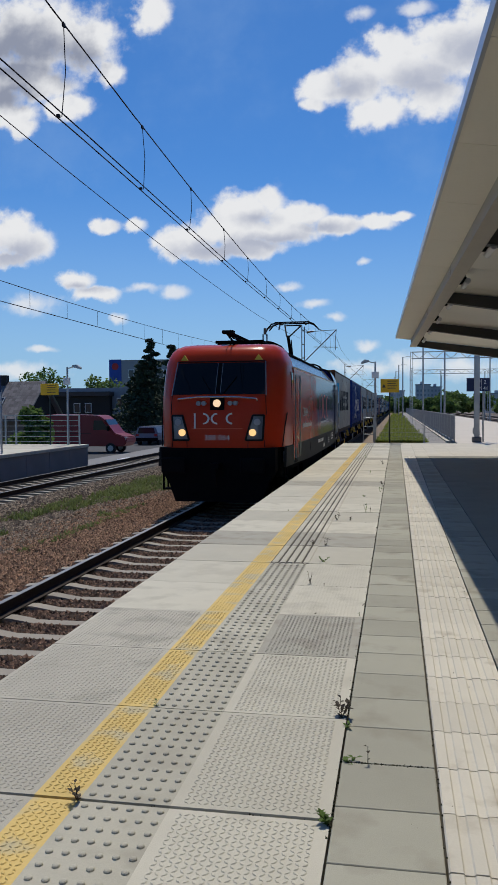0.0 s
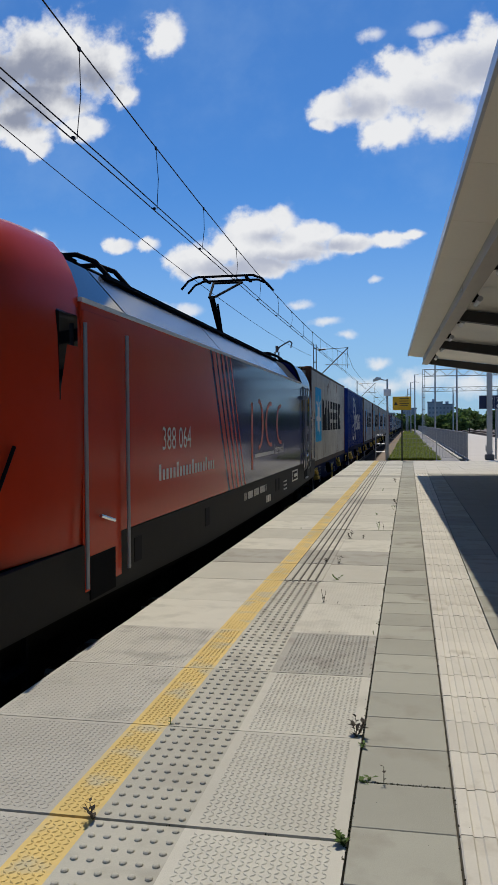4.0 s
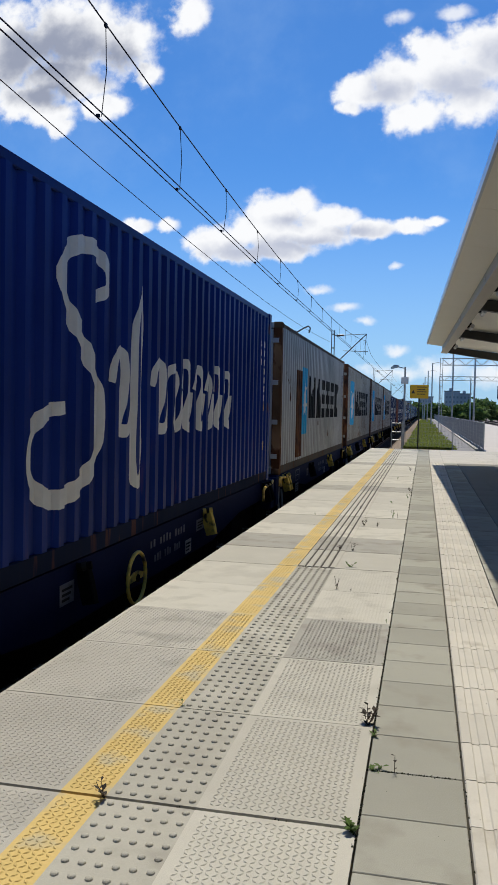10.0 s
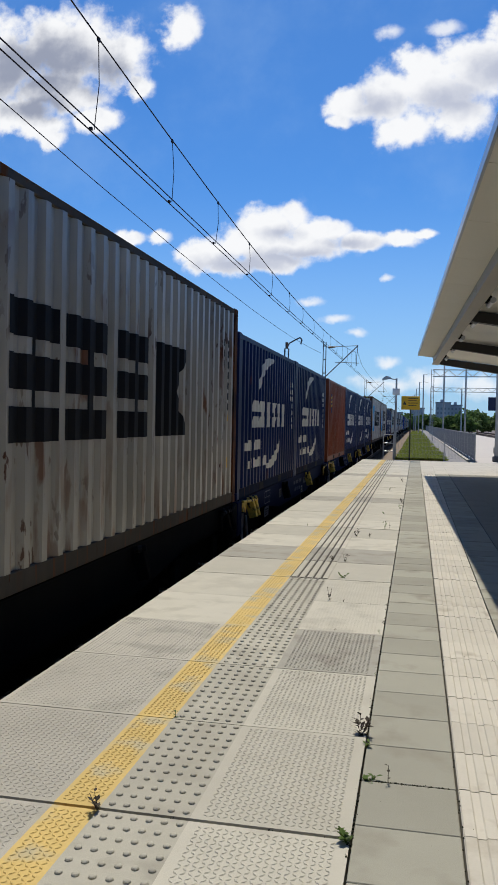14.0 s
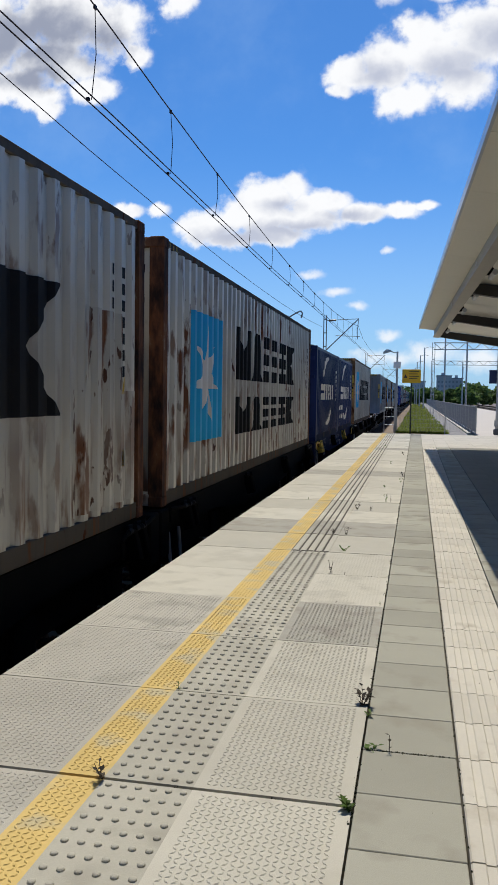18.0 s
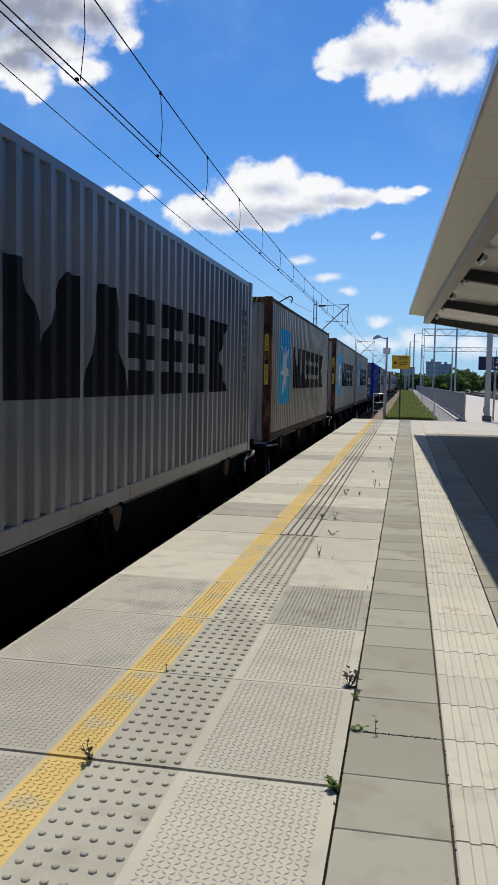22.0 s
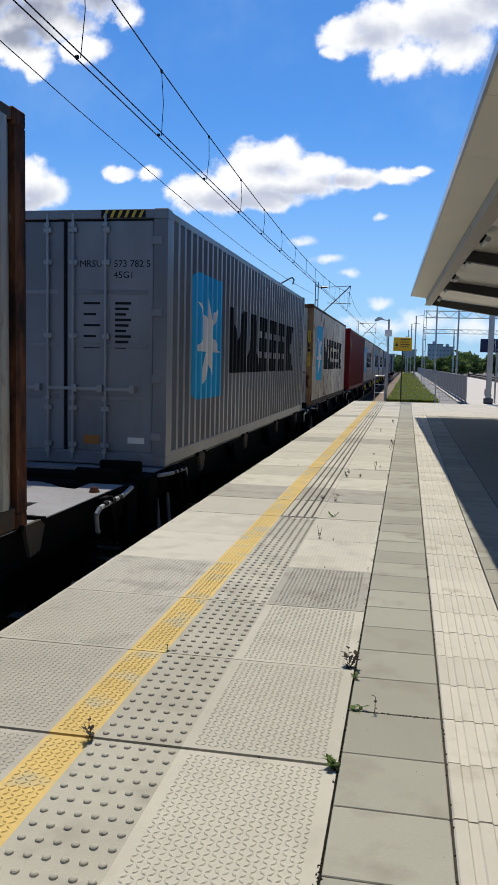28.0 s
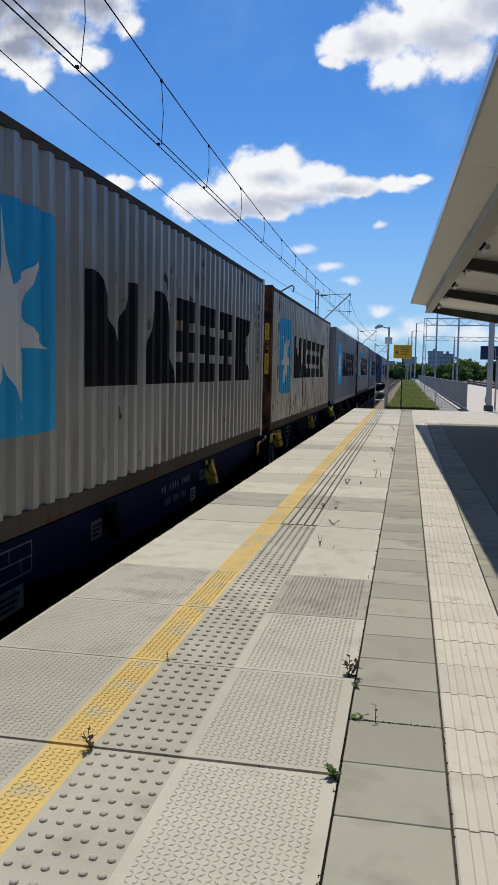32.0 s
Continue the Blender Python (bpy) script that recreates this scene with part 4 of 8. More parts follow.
def tree(x, y, z, h, spread, kind, seed, leaves=1800, size=0.22):
    rng = random.Random(seed)
    t = base("tree", ("dark green conifer" if kind == "fir" else "green broadleaf tree") + " with an uneven crown", "tree", pose(x, y, z), "trees beyond the railway")
    bm = bmesh.new()
    tube_into(bm, (0, 0, -0.3), (0.1, 0, h * 0.45), h * 0.025, 7, h * 0.016)
    tube_into(bm, (0.1, 0, h * 0.45), (0, 0.1, h * 0.95), h * 0.016, 7, h * 0.004)
    lobes = []
    for k in range(14 if kind == "leaf" else 26):
        if kind == "fir":
            f = 0.12 + 0.86 * (k + 0.5) / 26
            r = spread * (1.02 - f) * rng.uniform(0.6, 1.2)
            a = k * 2.4
            c = Vector((r * 0.6 * math.cos(a), r * 0.6 * math.sin(a), h * f))
            lobes.append((c, max(0.35, r * 0.75), 0.38))
        else:
            a, f = rng.uniform(0, 6.283), rng.uniform(0.32, 0.92)
            r = spread * math.sin(math.pi * min(0.95, f * 0.95)) * rng.uniform(0.3, 0.75)
            c = Vector((r * math.cos(a), r * math.sin(a), h * f))
            lobes.append((c, spread * rng.uniform(0.32, 0.5), 0.75))
        tube_into(bm, (0, 0, h * min(0.85, f * 0.8)), c, h * 0.008, 5, h * 0.003)
    part("trunk", bm, BARK, t, "bark-covered trunk and limbs")
    verts, faces = [], []
    for _ in range(leaves):
        c, r, flat = rng.choice(lobes)
        d = Vector((rng.gauss(0, 1), rng.gauss(0, 1), rng.gauss(0, 1))).normalized() * r * rng.uniform(0.55, 1.05)
        p = c + Vector((d.x, d.y, d.z * flat))
        u = Vector((rng.gauss(0, 1), rng.gauss(0, 1), rng.gauss(0, 0.6))).normalized()
        v = u.cross(Vector((rng.gauss(0, 1), rng.gauss(0, 1), rng.gauss(0, 1)))).normalized()
        s = size * rng.uniform(0.6, 1.4)
        k = len(verts)
        verts += [tuple(p + u * s), tuple(p + v * s * 0.6), tuple(p - u * s), tuple(p - v * s * 0.6)]
        faces.append((k, k + 1, k + 2, k + 3))
    me = bpy.data.meshes.new("crown")
    me.from_pydata(verts, [], faces)
    me.materials.append(NEEDLE if kind == "fir" else LEAF)
    ob = new("crown", me)
    ob.parent = t


for k, (x, y, h, w) in enumerate(((-22.2, 72, 9.4, 2.6), (-19.6, 70, 8.6, 2.4), (-18.0, 74, 8.8, 2.5), (-24.6, 76, 7.2, 2.3), (-21.0, 66, 7.0, 2.6), (-16.4, 78, 8.4, 2.5), (-14.2, 84, 8.6, 2.6), (-11.8, 92, 8.8, 2.7))):
    tree(x, y, -1.3, h, w * 1.25, "fir", 20 + k, 5200, 0.15)
for k, (x, y, h, w) in enumerate(((-19.4, 41.0, 2.9, 1.25), (-41.0, 92, 7.6, 3.2), (-44.5, 95, 7.2, 3.0), (-47.0, 80, 7.4, 2.6), (-36.5, 96, 6.8, 3.0), (-49.5, 84, 6.8, 2.6), (-32.0, 88, 6.2, 2.4))):
    tree(x, y, -1.3, h, w, "leaf", 40 + k, 1700, 0.2)
rng = random.Random(77)
for k in range(26):
    x = 13 + k * 2.7 + rng.uniform(-1, 1)
    tree(x, 240 + rng.uniform(-20, 25), -1.3, rng.uniform(5.0, 8.6), rng.uniform(3.2, 4.6), "leaf", 100 + k, 650, 0.6)
for k in range(16):
    tree(-9 + k * 2.0 + rng.uniform(-1, 1), 330 + rng.uniform(-15, 15), -1.3, rng.uniform(4.0, 6.5), rng.uniform(3.5, 5.0), "leaf", 160 + k, 420, 0.8)


# ---- buildings and vehicles beyond ----
WINDOW = mat("dark_window_glass", (0.02, 0.025, 0.03), 0.08)
TILE = mat("grey_roof_tile", (0.15, 0.138, 0.14), 0.8, vary=0.2, scale=2, grain=12, obj=0.6)
PLASTER = mat("grey_plaster", (0.27, 0.29, 0.32), 0.9, vary=0.1, scale=0.6, grain=10)
BEIGE = mat("beige_plaster", (0.24, 0.20, 0.15), 0.9, vary=0.1, scale=0.6, grain=10)
TIMBER = mat("dark_timber_cladding", (0.03, 0.024, 0.02), 0.8, vary=0.2, scale=1, grain=12)


def house():
    h = base("house", "house with a steep grey tiled roof and a skylight", "house", pose(-30.6, 62, -1.3))
    part("wall", box(-7.5, 2.2, -3.2, 3.2, 0, 2.3), BEIGE, h, "beige plastered wall")
    part("gable", prism([(-3.2, 2.3), (3.2, 2.3), (0, 5.0)], 0, 2.0, 2.2), TIMBER, h, "dark boarded gable")
    roof = part("roof", prism([(-3.7, 2.05), (0, 5.1), (3.7, 2.05), (3.7, 1.9), (0, 4.93), (-3.7, 1.9)], 0, -7.8, 2.6), TILE, h, "grey tiled roof")
    me = mesh_of("tile", box(0.0, 0.29, 0, 0.36, 0, 0.035, 0.01), TILE)
    slope = math.atan2(3.05, 3.7)
    for i in range(22):
        for j in range(13):
            u = 0.36 * j
            ob = place("tile", me, roof, pose(-3.8 + 0.295 * i, -3.7 + u * math.cos(slope) - 0.02, 2.06 + u * math.sin(slope), math.degrees(slope), 0, 0))
    part("bargeboard", polyline([(2.62, -3.75, 2.0), (2.62, 0, 5.08), (2.62, 3.75, 2.0)], 0.07, 4), mat("pale_green_board", (0.24, 0.26, 0.2), 0.7), h)
    part("chimney", box(-1.2, -0.6, -0.5, 0.1, 4.4, 5.6, 0.03), TIMBER, h, "dark chimney")
    s = part("skylight", box(-0.35, 0.35, -0.5, 0.5, 0, 0.08, 0.02), STEEL, h, "roof window")
    s.matrix_basis = pose(-0.3, -2.2, 3.42, math.degrees(slope), 0, 0)
    g = part("pane", box(-0.28, 0.28, -0.42, 0.42, 0.081, 0.09), WINDOW, s)
    for x in (-6.2, -4.4):
        w = part("window", box(x, x + 1.0, -3.24, -3.18, 0.7, 1.8), FIXTURE, h, "framed window")
        part("pane", box(x + 0.08, x + 0.92, -3.26, -3.24, 0.78, 1.72), WINDOW, w)
    # low neighbour with a plain dark roof
    n = base("house", "low beige house with a dark sloping roof", "house", pose(-33.2, 52, -1.3))
    part("wall", box(-5, 3.0, -3, 3, 0, 2.5), BEIGE, n)
    part("roof", prism([(-5.6, 2.4), (3.7, 2.4), (0.6, 4.2), (-5.6, 4.2)], 1, -3.6, 3.6), mat("slate_roof", (0.10, 0.10, 0.105), 0.7, vary=0.15, scale=1, grain=10), n, "dark sheet roof")
    w = part("window", box(0.4, 1.5, -3.05, -2.98, 0.6, 1.7), FIXTURE, n)
    part("pane", box(0.48, 1.42, -3.07, -3.05, 0.68, 1.62), WINDOW, w)


house()


def flat_building():
    b = base("flat_roofed_building", "dark flat-roofed building with a grey plastered wing", "building", pose(-30.4, 80, -1.3))
    part("dark_block", box(-5.5, 2.0, -2, 6, 0, 4.1), TIMBER, b, "dark timber front")
    part("roof_fascia", box(-6.2, 2.2, -2.4, 6, 4.1, 4.55), mat("brown_fascia", (0.06, 0.045, 0.04), 0.7), b, "dark overhanging roof edge")
    part("plaster_wing", box(2.0, 4.2, -1.2, 7, 0, 4.9), PLASTER, b, "grey plastered wing")
    part("upper_storey", box(-5.8, 4.2, 1.0, 8, 4.1, 5.0), PLASTER, b)
    for x, z in ((-1.8, 2.4), (-0.6, 2.4), (2.5, 2.9)):
        w = part("window", box(x, x + 0.7, -2.06 if x < 2 else -1.26, -1.98 if x < 2 else -1.18, z, z + 1.0), FIXTURE, b)
        part("pane", box(x + 0.07, x + 0.63, -2.08 if x < 2 else -1.28, -2.06 if x < 2 else -1.26, z + 0.07, z + 0.93), WINDOW, w)
    a = base("apartment_block", "grey apartment block with a painted red and blue gable", "apartment block", pose(-41.5, 122, -1.3))
    part("wall", box(-2.9, 9, 0, 9, 0, 10.4), PLASTER, a)
    part("mural", box(-2.9, -0.9, -0.05, -0.005, 6.6, 10.5), mat("blue_mural", (0.02, 0.07, 0.35), 0.7, vary=0.3, scale=0.5), a, "blue painted panel")
    part("mural_spot", tube((-1.9, -0.05, 9.4), (-1.9, -0.08, 9.4), 0.55, 12), mat("red_mural", (0.42, 0.03, 0.03), 0.7), a, "red painted patch")
    for i in range(5):
        for j in range(3):
            w = part("window", box(0.2 + i * 1.6, 1.2 + i * 1.6, -0.06, 0.0, 1.6 + j * 3, 2.9 + j * 3), FIXTURE, a)
            part("pane", box(0.3 + i * 1.6, 1.1 + i * 1.6, -0.08, -0.06, 1.7 + j * 3, 2.8 + j * 3), WINDOW, w)


flat_building()


def vans():
    v = base("delivery_van", "dark red high-roofed delivery van parked beyond the platform", "van", pose(-22.3, 50, -1.3))
    side = [(0.0, 0.45), (5.35, 0.45), (5.55, 0.75), (5.5, 1.05), (4.75, 1.3), (4.1, 2.15), (3.7, 2.42), (0.15, 2.5), (0.0, 2.4)]
    body = prism([(x, z) for x, z in side], 1, -1.0, 1.0)
    bmesh.ops.bevel(body, geom=body.edges[:], offset=0.06, segments=2, affect="EDGES")
    part("body", body, mat("dark_red_van_paint", (0.21, 0.005, 0.012), 0.35, vary=0.05), v, "dark red body")
    part("side_window", prism([(3.35, 1.5), (4.35, 1.5), (3.95, 2.1), (3.4, 2.1)], 1, -1.03, -0.98), WINDOW, v, "dark side window")
    part("windscreen", prism([(4.42, 1.45), (4.6, 1.42), (4.15, 2.15), (4.0, 2.15)], 1, -0.9, 0.9), WINDOW, v, "windscreen")
    part("panel_line", boxes((0.3, 3.2, -1.015, -0.99, 1.25, 1.30), (1.9, 1.93, -1.015, -0.99, 0.6, 2.3)), mat("van_groove", (0.10, 0.01, 0.012), 0.6), v)
    part("headlight", box(5.2, 5.5, -0.98, -0.6, 0.85, 1.05, 0.03), LENSGLASS, v)
    part("mirror", box(4.3, 4.45, -1.2, -1.02, 1.45, 1.75, 0.03), BLACK, v)
    for x in (0.95, 4.5):
        for y in (-0.95, 0.95):
            w = part("wheel", tube((x, y - 0.11, 0.33), (x, y + 0.11, 0.33), 0.33, 18), RUBBER_BLACK, v)
            part("rim", tube((x, y - 0.12, 0.33), (x, y + 0.12, 0.33), 0.19, 12), STEEL, w)
    c = base("parked_car", "silver-blue hatchback seen from behind", "car", pose(-18.9, 60, -1.3))
    bm = prism([(-0.9, 0.3), (0.9, 0.3), (0.9, 0.85), (0.7, 1.45), (-0.7, 1.45), (-0.9, 0.85)], 1, 0, 4.0)
    bmesh.ops.bevel(bm, geom=bm.edges[:], offset=0.1, segments=2, affect="EDGES")
    part("body", bm, mat("silver_blue_car_paint", (0.18, 0.22, 0.30), 0.3, metal=0.4), c)
    part("rear_window", prism([(-0.7, 0.92), (0.7, 0.92), (0.58, 1.35), (-0.58, 1.35)], 1, -0.03, 0.02), WINDOW, c)
    part("tail_light", box(-0.86, -0.62, -0.03, 0.03, 0.7, 0.88, 0.02), mat("red_lens", (0.4, 0.02, 0.02), 0.3), c)
    part("tail_light", box(0.62, 0.86, -0.03, 0.03, 0.7, 0.88, 0.02), bpy.data.materials["red_lens"], c)
    part("bumper", box(-0.88, 0.88, -0.06, 0.05, 0.32, 0.58, 0.03), BLACK, c)
    for x in (-0.78, 0.78):
        for y in (0.7, 3.3):
            part("wheel", tube((x - 0.1, y, 0.3), (x + 0.1, y, 0.3), 0.3, 16), RUBBER_BLACK, c)
    # dark sheet laid where the trees' shade falls around the van
    solid("car_park", box(-34.0, -16.85, 40, 78, -1.31, -1.285), TREE_SHADE, "dark ground sheet standing in for tree shade beyond the platform", "road", "structure")
    solid("road", box(-16.8, -15.0, 34, 120, -1.31, -1.27), mat("sunlit_asphalt", (0.20, 0.20, 0.205), 0.9, vary=0.1), "grey road beside the railway", "road", "structure")
    solid("white_block", box(-13.6, -12.7, 38.2, 39.6, -1.31, -0.95, 0.05), FIXTURE, "white concrete block beside the far track", "concrete block")
    g = base("signal_sign", "small white sign on a post beside the far track", "sign", pose(-9.6, 46, -1.2))
    part("post", tube((0, 0, 0), (0, 0, 2.6), 0.04), BLACK, g)
    part("plate", box(-0.25, 0.25, -0.05, -0.02, 2.2, 2.85, 0.01), FIXTURE, g)
    part("plate_mark", box(-0.1, 0.1, -0.056, -0.051, 2.4, 2.7), INK_DARK, g)


LENSGLASS = mat("headlight_glass", (0.5, 0.52, 0.55), 0.15)
RUBBER_BLACK = mat("tyre_rubber", (0.015, 0.015, 0.016), 0.85)
vans()


def skyline():
    # distance haze is mixed into these pale bluish wall and window colours
    far_wall = mat("hazy_far_plaster", (0.36, 0.40, 0.45), 0.9, vary=0.1, scale=0.3, grain=4)
    far_glass = mat("hazy_far_window", (0.20, 0.235, 0.28), 0.4)
    for x, w, h, y in ((-4, 9, 12.5, 520), (12, 9, 16.2, 520), (21, 7, 14.8, 524), (58, 22, 11, 560), (86, 26, 12, 600), (-20, 10, 11, 620)):
        b = base("apartment_block", "distant bluish-grey apartment block", "apartment block", pose(x, y, -1.3), "distant blocks")
        part("wall", box(0, w, 0, 12, 0, h), far_wall, b)
        part("roof", box(-0.3, w + 0.3, -0.3, 12, h, h + 0.6), far_glass, b)
        part("roof_house", box(w * 0.3, w * 0.55, 2, 6, h + 0.6, h + 2.2), far_wall, b)
        for i in range(int(w / 2.2)):
            for j in range(int(h / 2.8)):
                part("window", box(0.6 + 2.2 * i, 1.7 + 2.2 * i, -0.08, 0.0, 0.9 + 2.8 * j, 2.2 + 2.8 * j), far_glass, b)


skyline()


# ---- weeds in the paving joints ----
WEED = lucent(mat("weed_leaves", (0.10, 0.17, 0.03), 0.7, vary=0.3, scale=20, grain=60, island=0.8), 0.35)
DRYWEED = mat("dark_reddish_weed", (0.045, 0.032, 0.018), 0.8, vary=0.3, scale=20, grain=60, island=0.8)
MOSS = mat("dark_joint_moss", (0.035, 0.036, 0.016), 0.95, vary=0.4, scale=20, grain=60, island=0.8)


def weed(x, y, height, spread, leaves, material, label, seed):
    """A small plant: a few stems, each with flat pointed leaves."""
    rng = random.Random(seed)
    w = base("weed", label, "plant", pose(x, y, -0.012), "weeds in the paving joints")
    stems = max(1, min(4, leaves // 5))
    bm, lf = bmesh.new(), bmesh.new()
    for s in range(stems):
        a = rng.uniform(0, 6.283)
        h = height * rng.uniform(0.7, 1.0)
        tip = Vector((math.cos(a) * spread * 0.45 * (stems > 1), math.sin(a) * spread * 0.45 * (stems > 1), h))
        tube_into(bm, (0, 0, 0), tip, 0.0022, 5, 0.0012)
        for k in range(max(2, leaves // stems)):
            f = rng.uniform(0.05, 1.0)
            p = tip * f
            b = rng.uniform(0, 6.283)
            d = Vector((math.cos(b), math.sin(b), rng.uniform(0.1, 0.9))).normalized()
            n = Vector((-math.sin(b), math.cos(b), 0))
            q = spread * rng.uniform(0.25, 0.55)
            m = p + d * q * 0.5 + Vector((0, 0, q * 0.08))
            lf.faces.new([lf.verts.new(v) for v in (p, m + n * q * 0.30, p + d * q, m - n * q * 0.30)])
    part("stem", bm, material, w)
    part("leaves", lf, material, w)


for k, (x, y, h, s, n, m) in enumerate((
        (-1.25, 3.01, 0.10, 0.075, 14, DRYWEED), (-1.24, 4.05, 0.045, 0.04, 7, WEED), (-0.27, 4.06, 0.10, 0.085, 34, DRYWEED), (-0.25, 3.92, 0.03, 0.06, 10, WEED), (-0.20, 3.53, 0.03, 0.08, 10, WEED), (-0.12, 3.535, 0.10, 0.04, 5, DRYWEED),
        (-0.25, 2.99, 0.055, 0.07, 40, WEED), (-0.75, 7.12, 0.16, 0.06, 12, DRYWEED), (-0.62, 7.06, 0.03, 0.04, 5, DRYWEED), (-0.27, 6.07, 0.05, 0.03, 6, WEED), (-0.80, 11.18, 0.12, 0.09, 14, DRYWEED), (-0.62, 11.2, 0.07, 0.08, 8, DRYWEED),
        (-0.45, 12.16, 0.14, 0.08, 10, WEED), (-0.38, 12.17, 0.10, 0.06, 8, DRYWEED), (-0.95, 9.2, 0.07, 0.10, 12, DRYWEED), (-0.78, 9.12, 0.13, 0.08, 12, DRYWEED), (-0.72, 8.15, 0.05, 0.09, 10, WEED), (-0.95, 6.07, 0.03, 0.03, 5, DRYWEED),
        (-0.60, 6.08, 0.025, 0.03, 5, DRYWEED), (-0.28, 15.1, 0.09, 0.08, 10, WEED), (-0.26, 16.1, 0.13, 0.09, 12, DRYWEED), (-0.55, 14.1, 0.06, 0.07, 8, WEED), (-1.0, 13.1, 0.06, 0.06, 8, DRYWEED), (-0.60, 19.2, 0.08, 0.09, 8, WEED),
        (-0.35, 22.2, 0.12, 0.12, 12, DRYWEED), (-0.9, 25.2, 0.10, 0.10, 10, WEED), (-0.25, 5.06, 0.02, 0.03, 5, WEED), (-1.60, 12.1, 0.05, 0.05, 6, WEED))):
    weed(x, y, h, s, n, m, "small green weed in a paving joint" if m is WEED else "dark dry weed in a paving joint", 300 + k)


def joint_growth():
    """Moss, soil crumbs and grit along the long joint and a few cross joints, joined."""
    rng = random.Random(12)
    verts, faces = [], []
    def crumb(x, y, r):
        k, a = len(verts), rng.uniform(0, 6.283)
        for i in range(4):
            verts.append((x + r * math.cos(a + i * 1.571), y + r * rng.uniform(0.8, 1.6) * math.sin(a + i * 1.571), -0.004))
        verts.append((x, y, r * rng.uniform(0.4, 0.9)))
        for i in range(4):
            faces.append((k + i, k + (i + 1) % 4, k + 4))
    for _ in range(1100):
        y = 1.5 + 22 * rng.random() ** 1.8
        if noise.noise((3.1, y * 1.7, 0.0)) > -0.12:
            crumb(JOINT - 0.004 + rng.gauss(0, 0.006), y, rng.uniform(0.002, 0.008))
    for _ in range(160):
        crumb(rng.uniform(-0.24, 0.14), FIRST_SMALL + 2 * SMALL + rng.gauss(0, 0.005), rng.uniform(0.002, 0.006))
    for _ in range(150):
        crumb(JOINT + SMALL + 0.006 + rng.gauss(0, 0.004), 2 + 10 * rng.random(), rng.uniform(0.002, 0.005))
    for _ in range(120):
        crumb(rng.uniform(-1.2, -0.3), FIRST + PITCH * rng.randint(0, 12) + rng.gauss(0, 0.006), rng.uniform(0.002, 0.005))
    for _ in range(70):
        crumb(rng.uniform(-0.2, 0.6), rng.uniform(2.2, 8), rng.uniform(0.0015, 0.004))
    me = bpy.data.meshes.new("joint_moss")
    me.from_pydata(verts, [], faces)
    me.materials.append(MOSS)
    tagged(new("joint_moss", me), "dark moss and grit in the paving joints", "moss", kind="stuff")


joint_growth()

# ---- train: places of its vehicles along the train, at the clip's start ----
moving = []             # every top-level thing that rolls past
LONG, SHORT, BOXW, HIGH, LOW = 12.192, 6.058, 2.438, 2.896, 2.591
DECK = 0.33             # underside of the containers


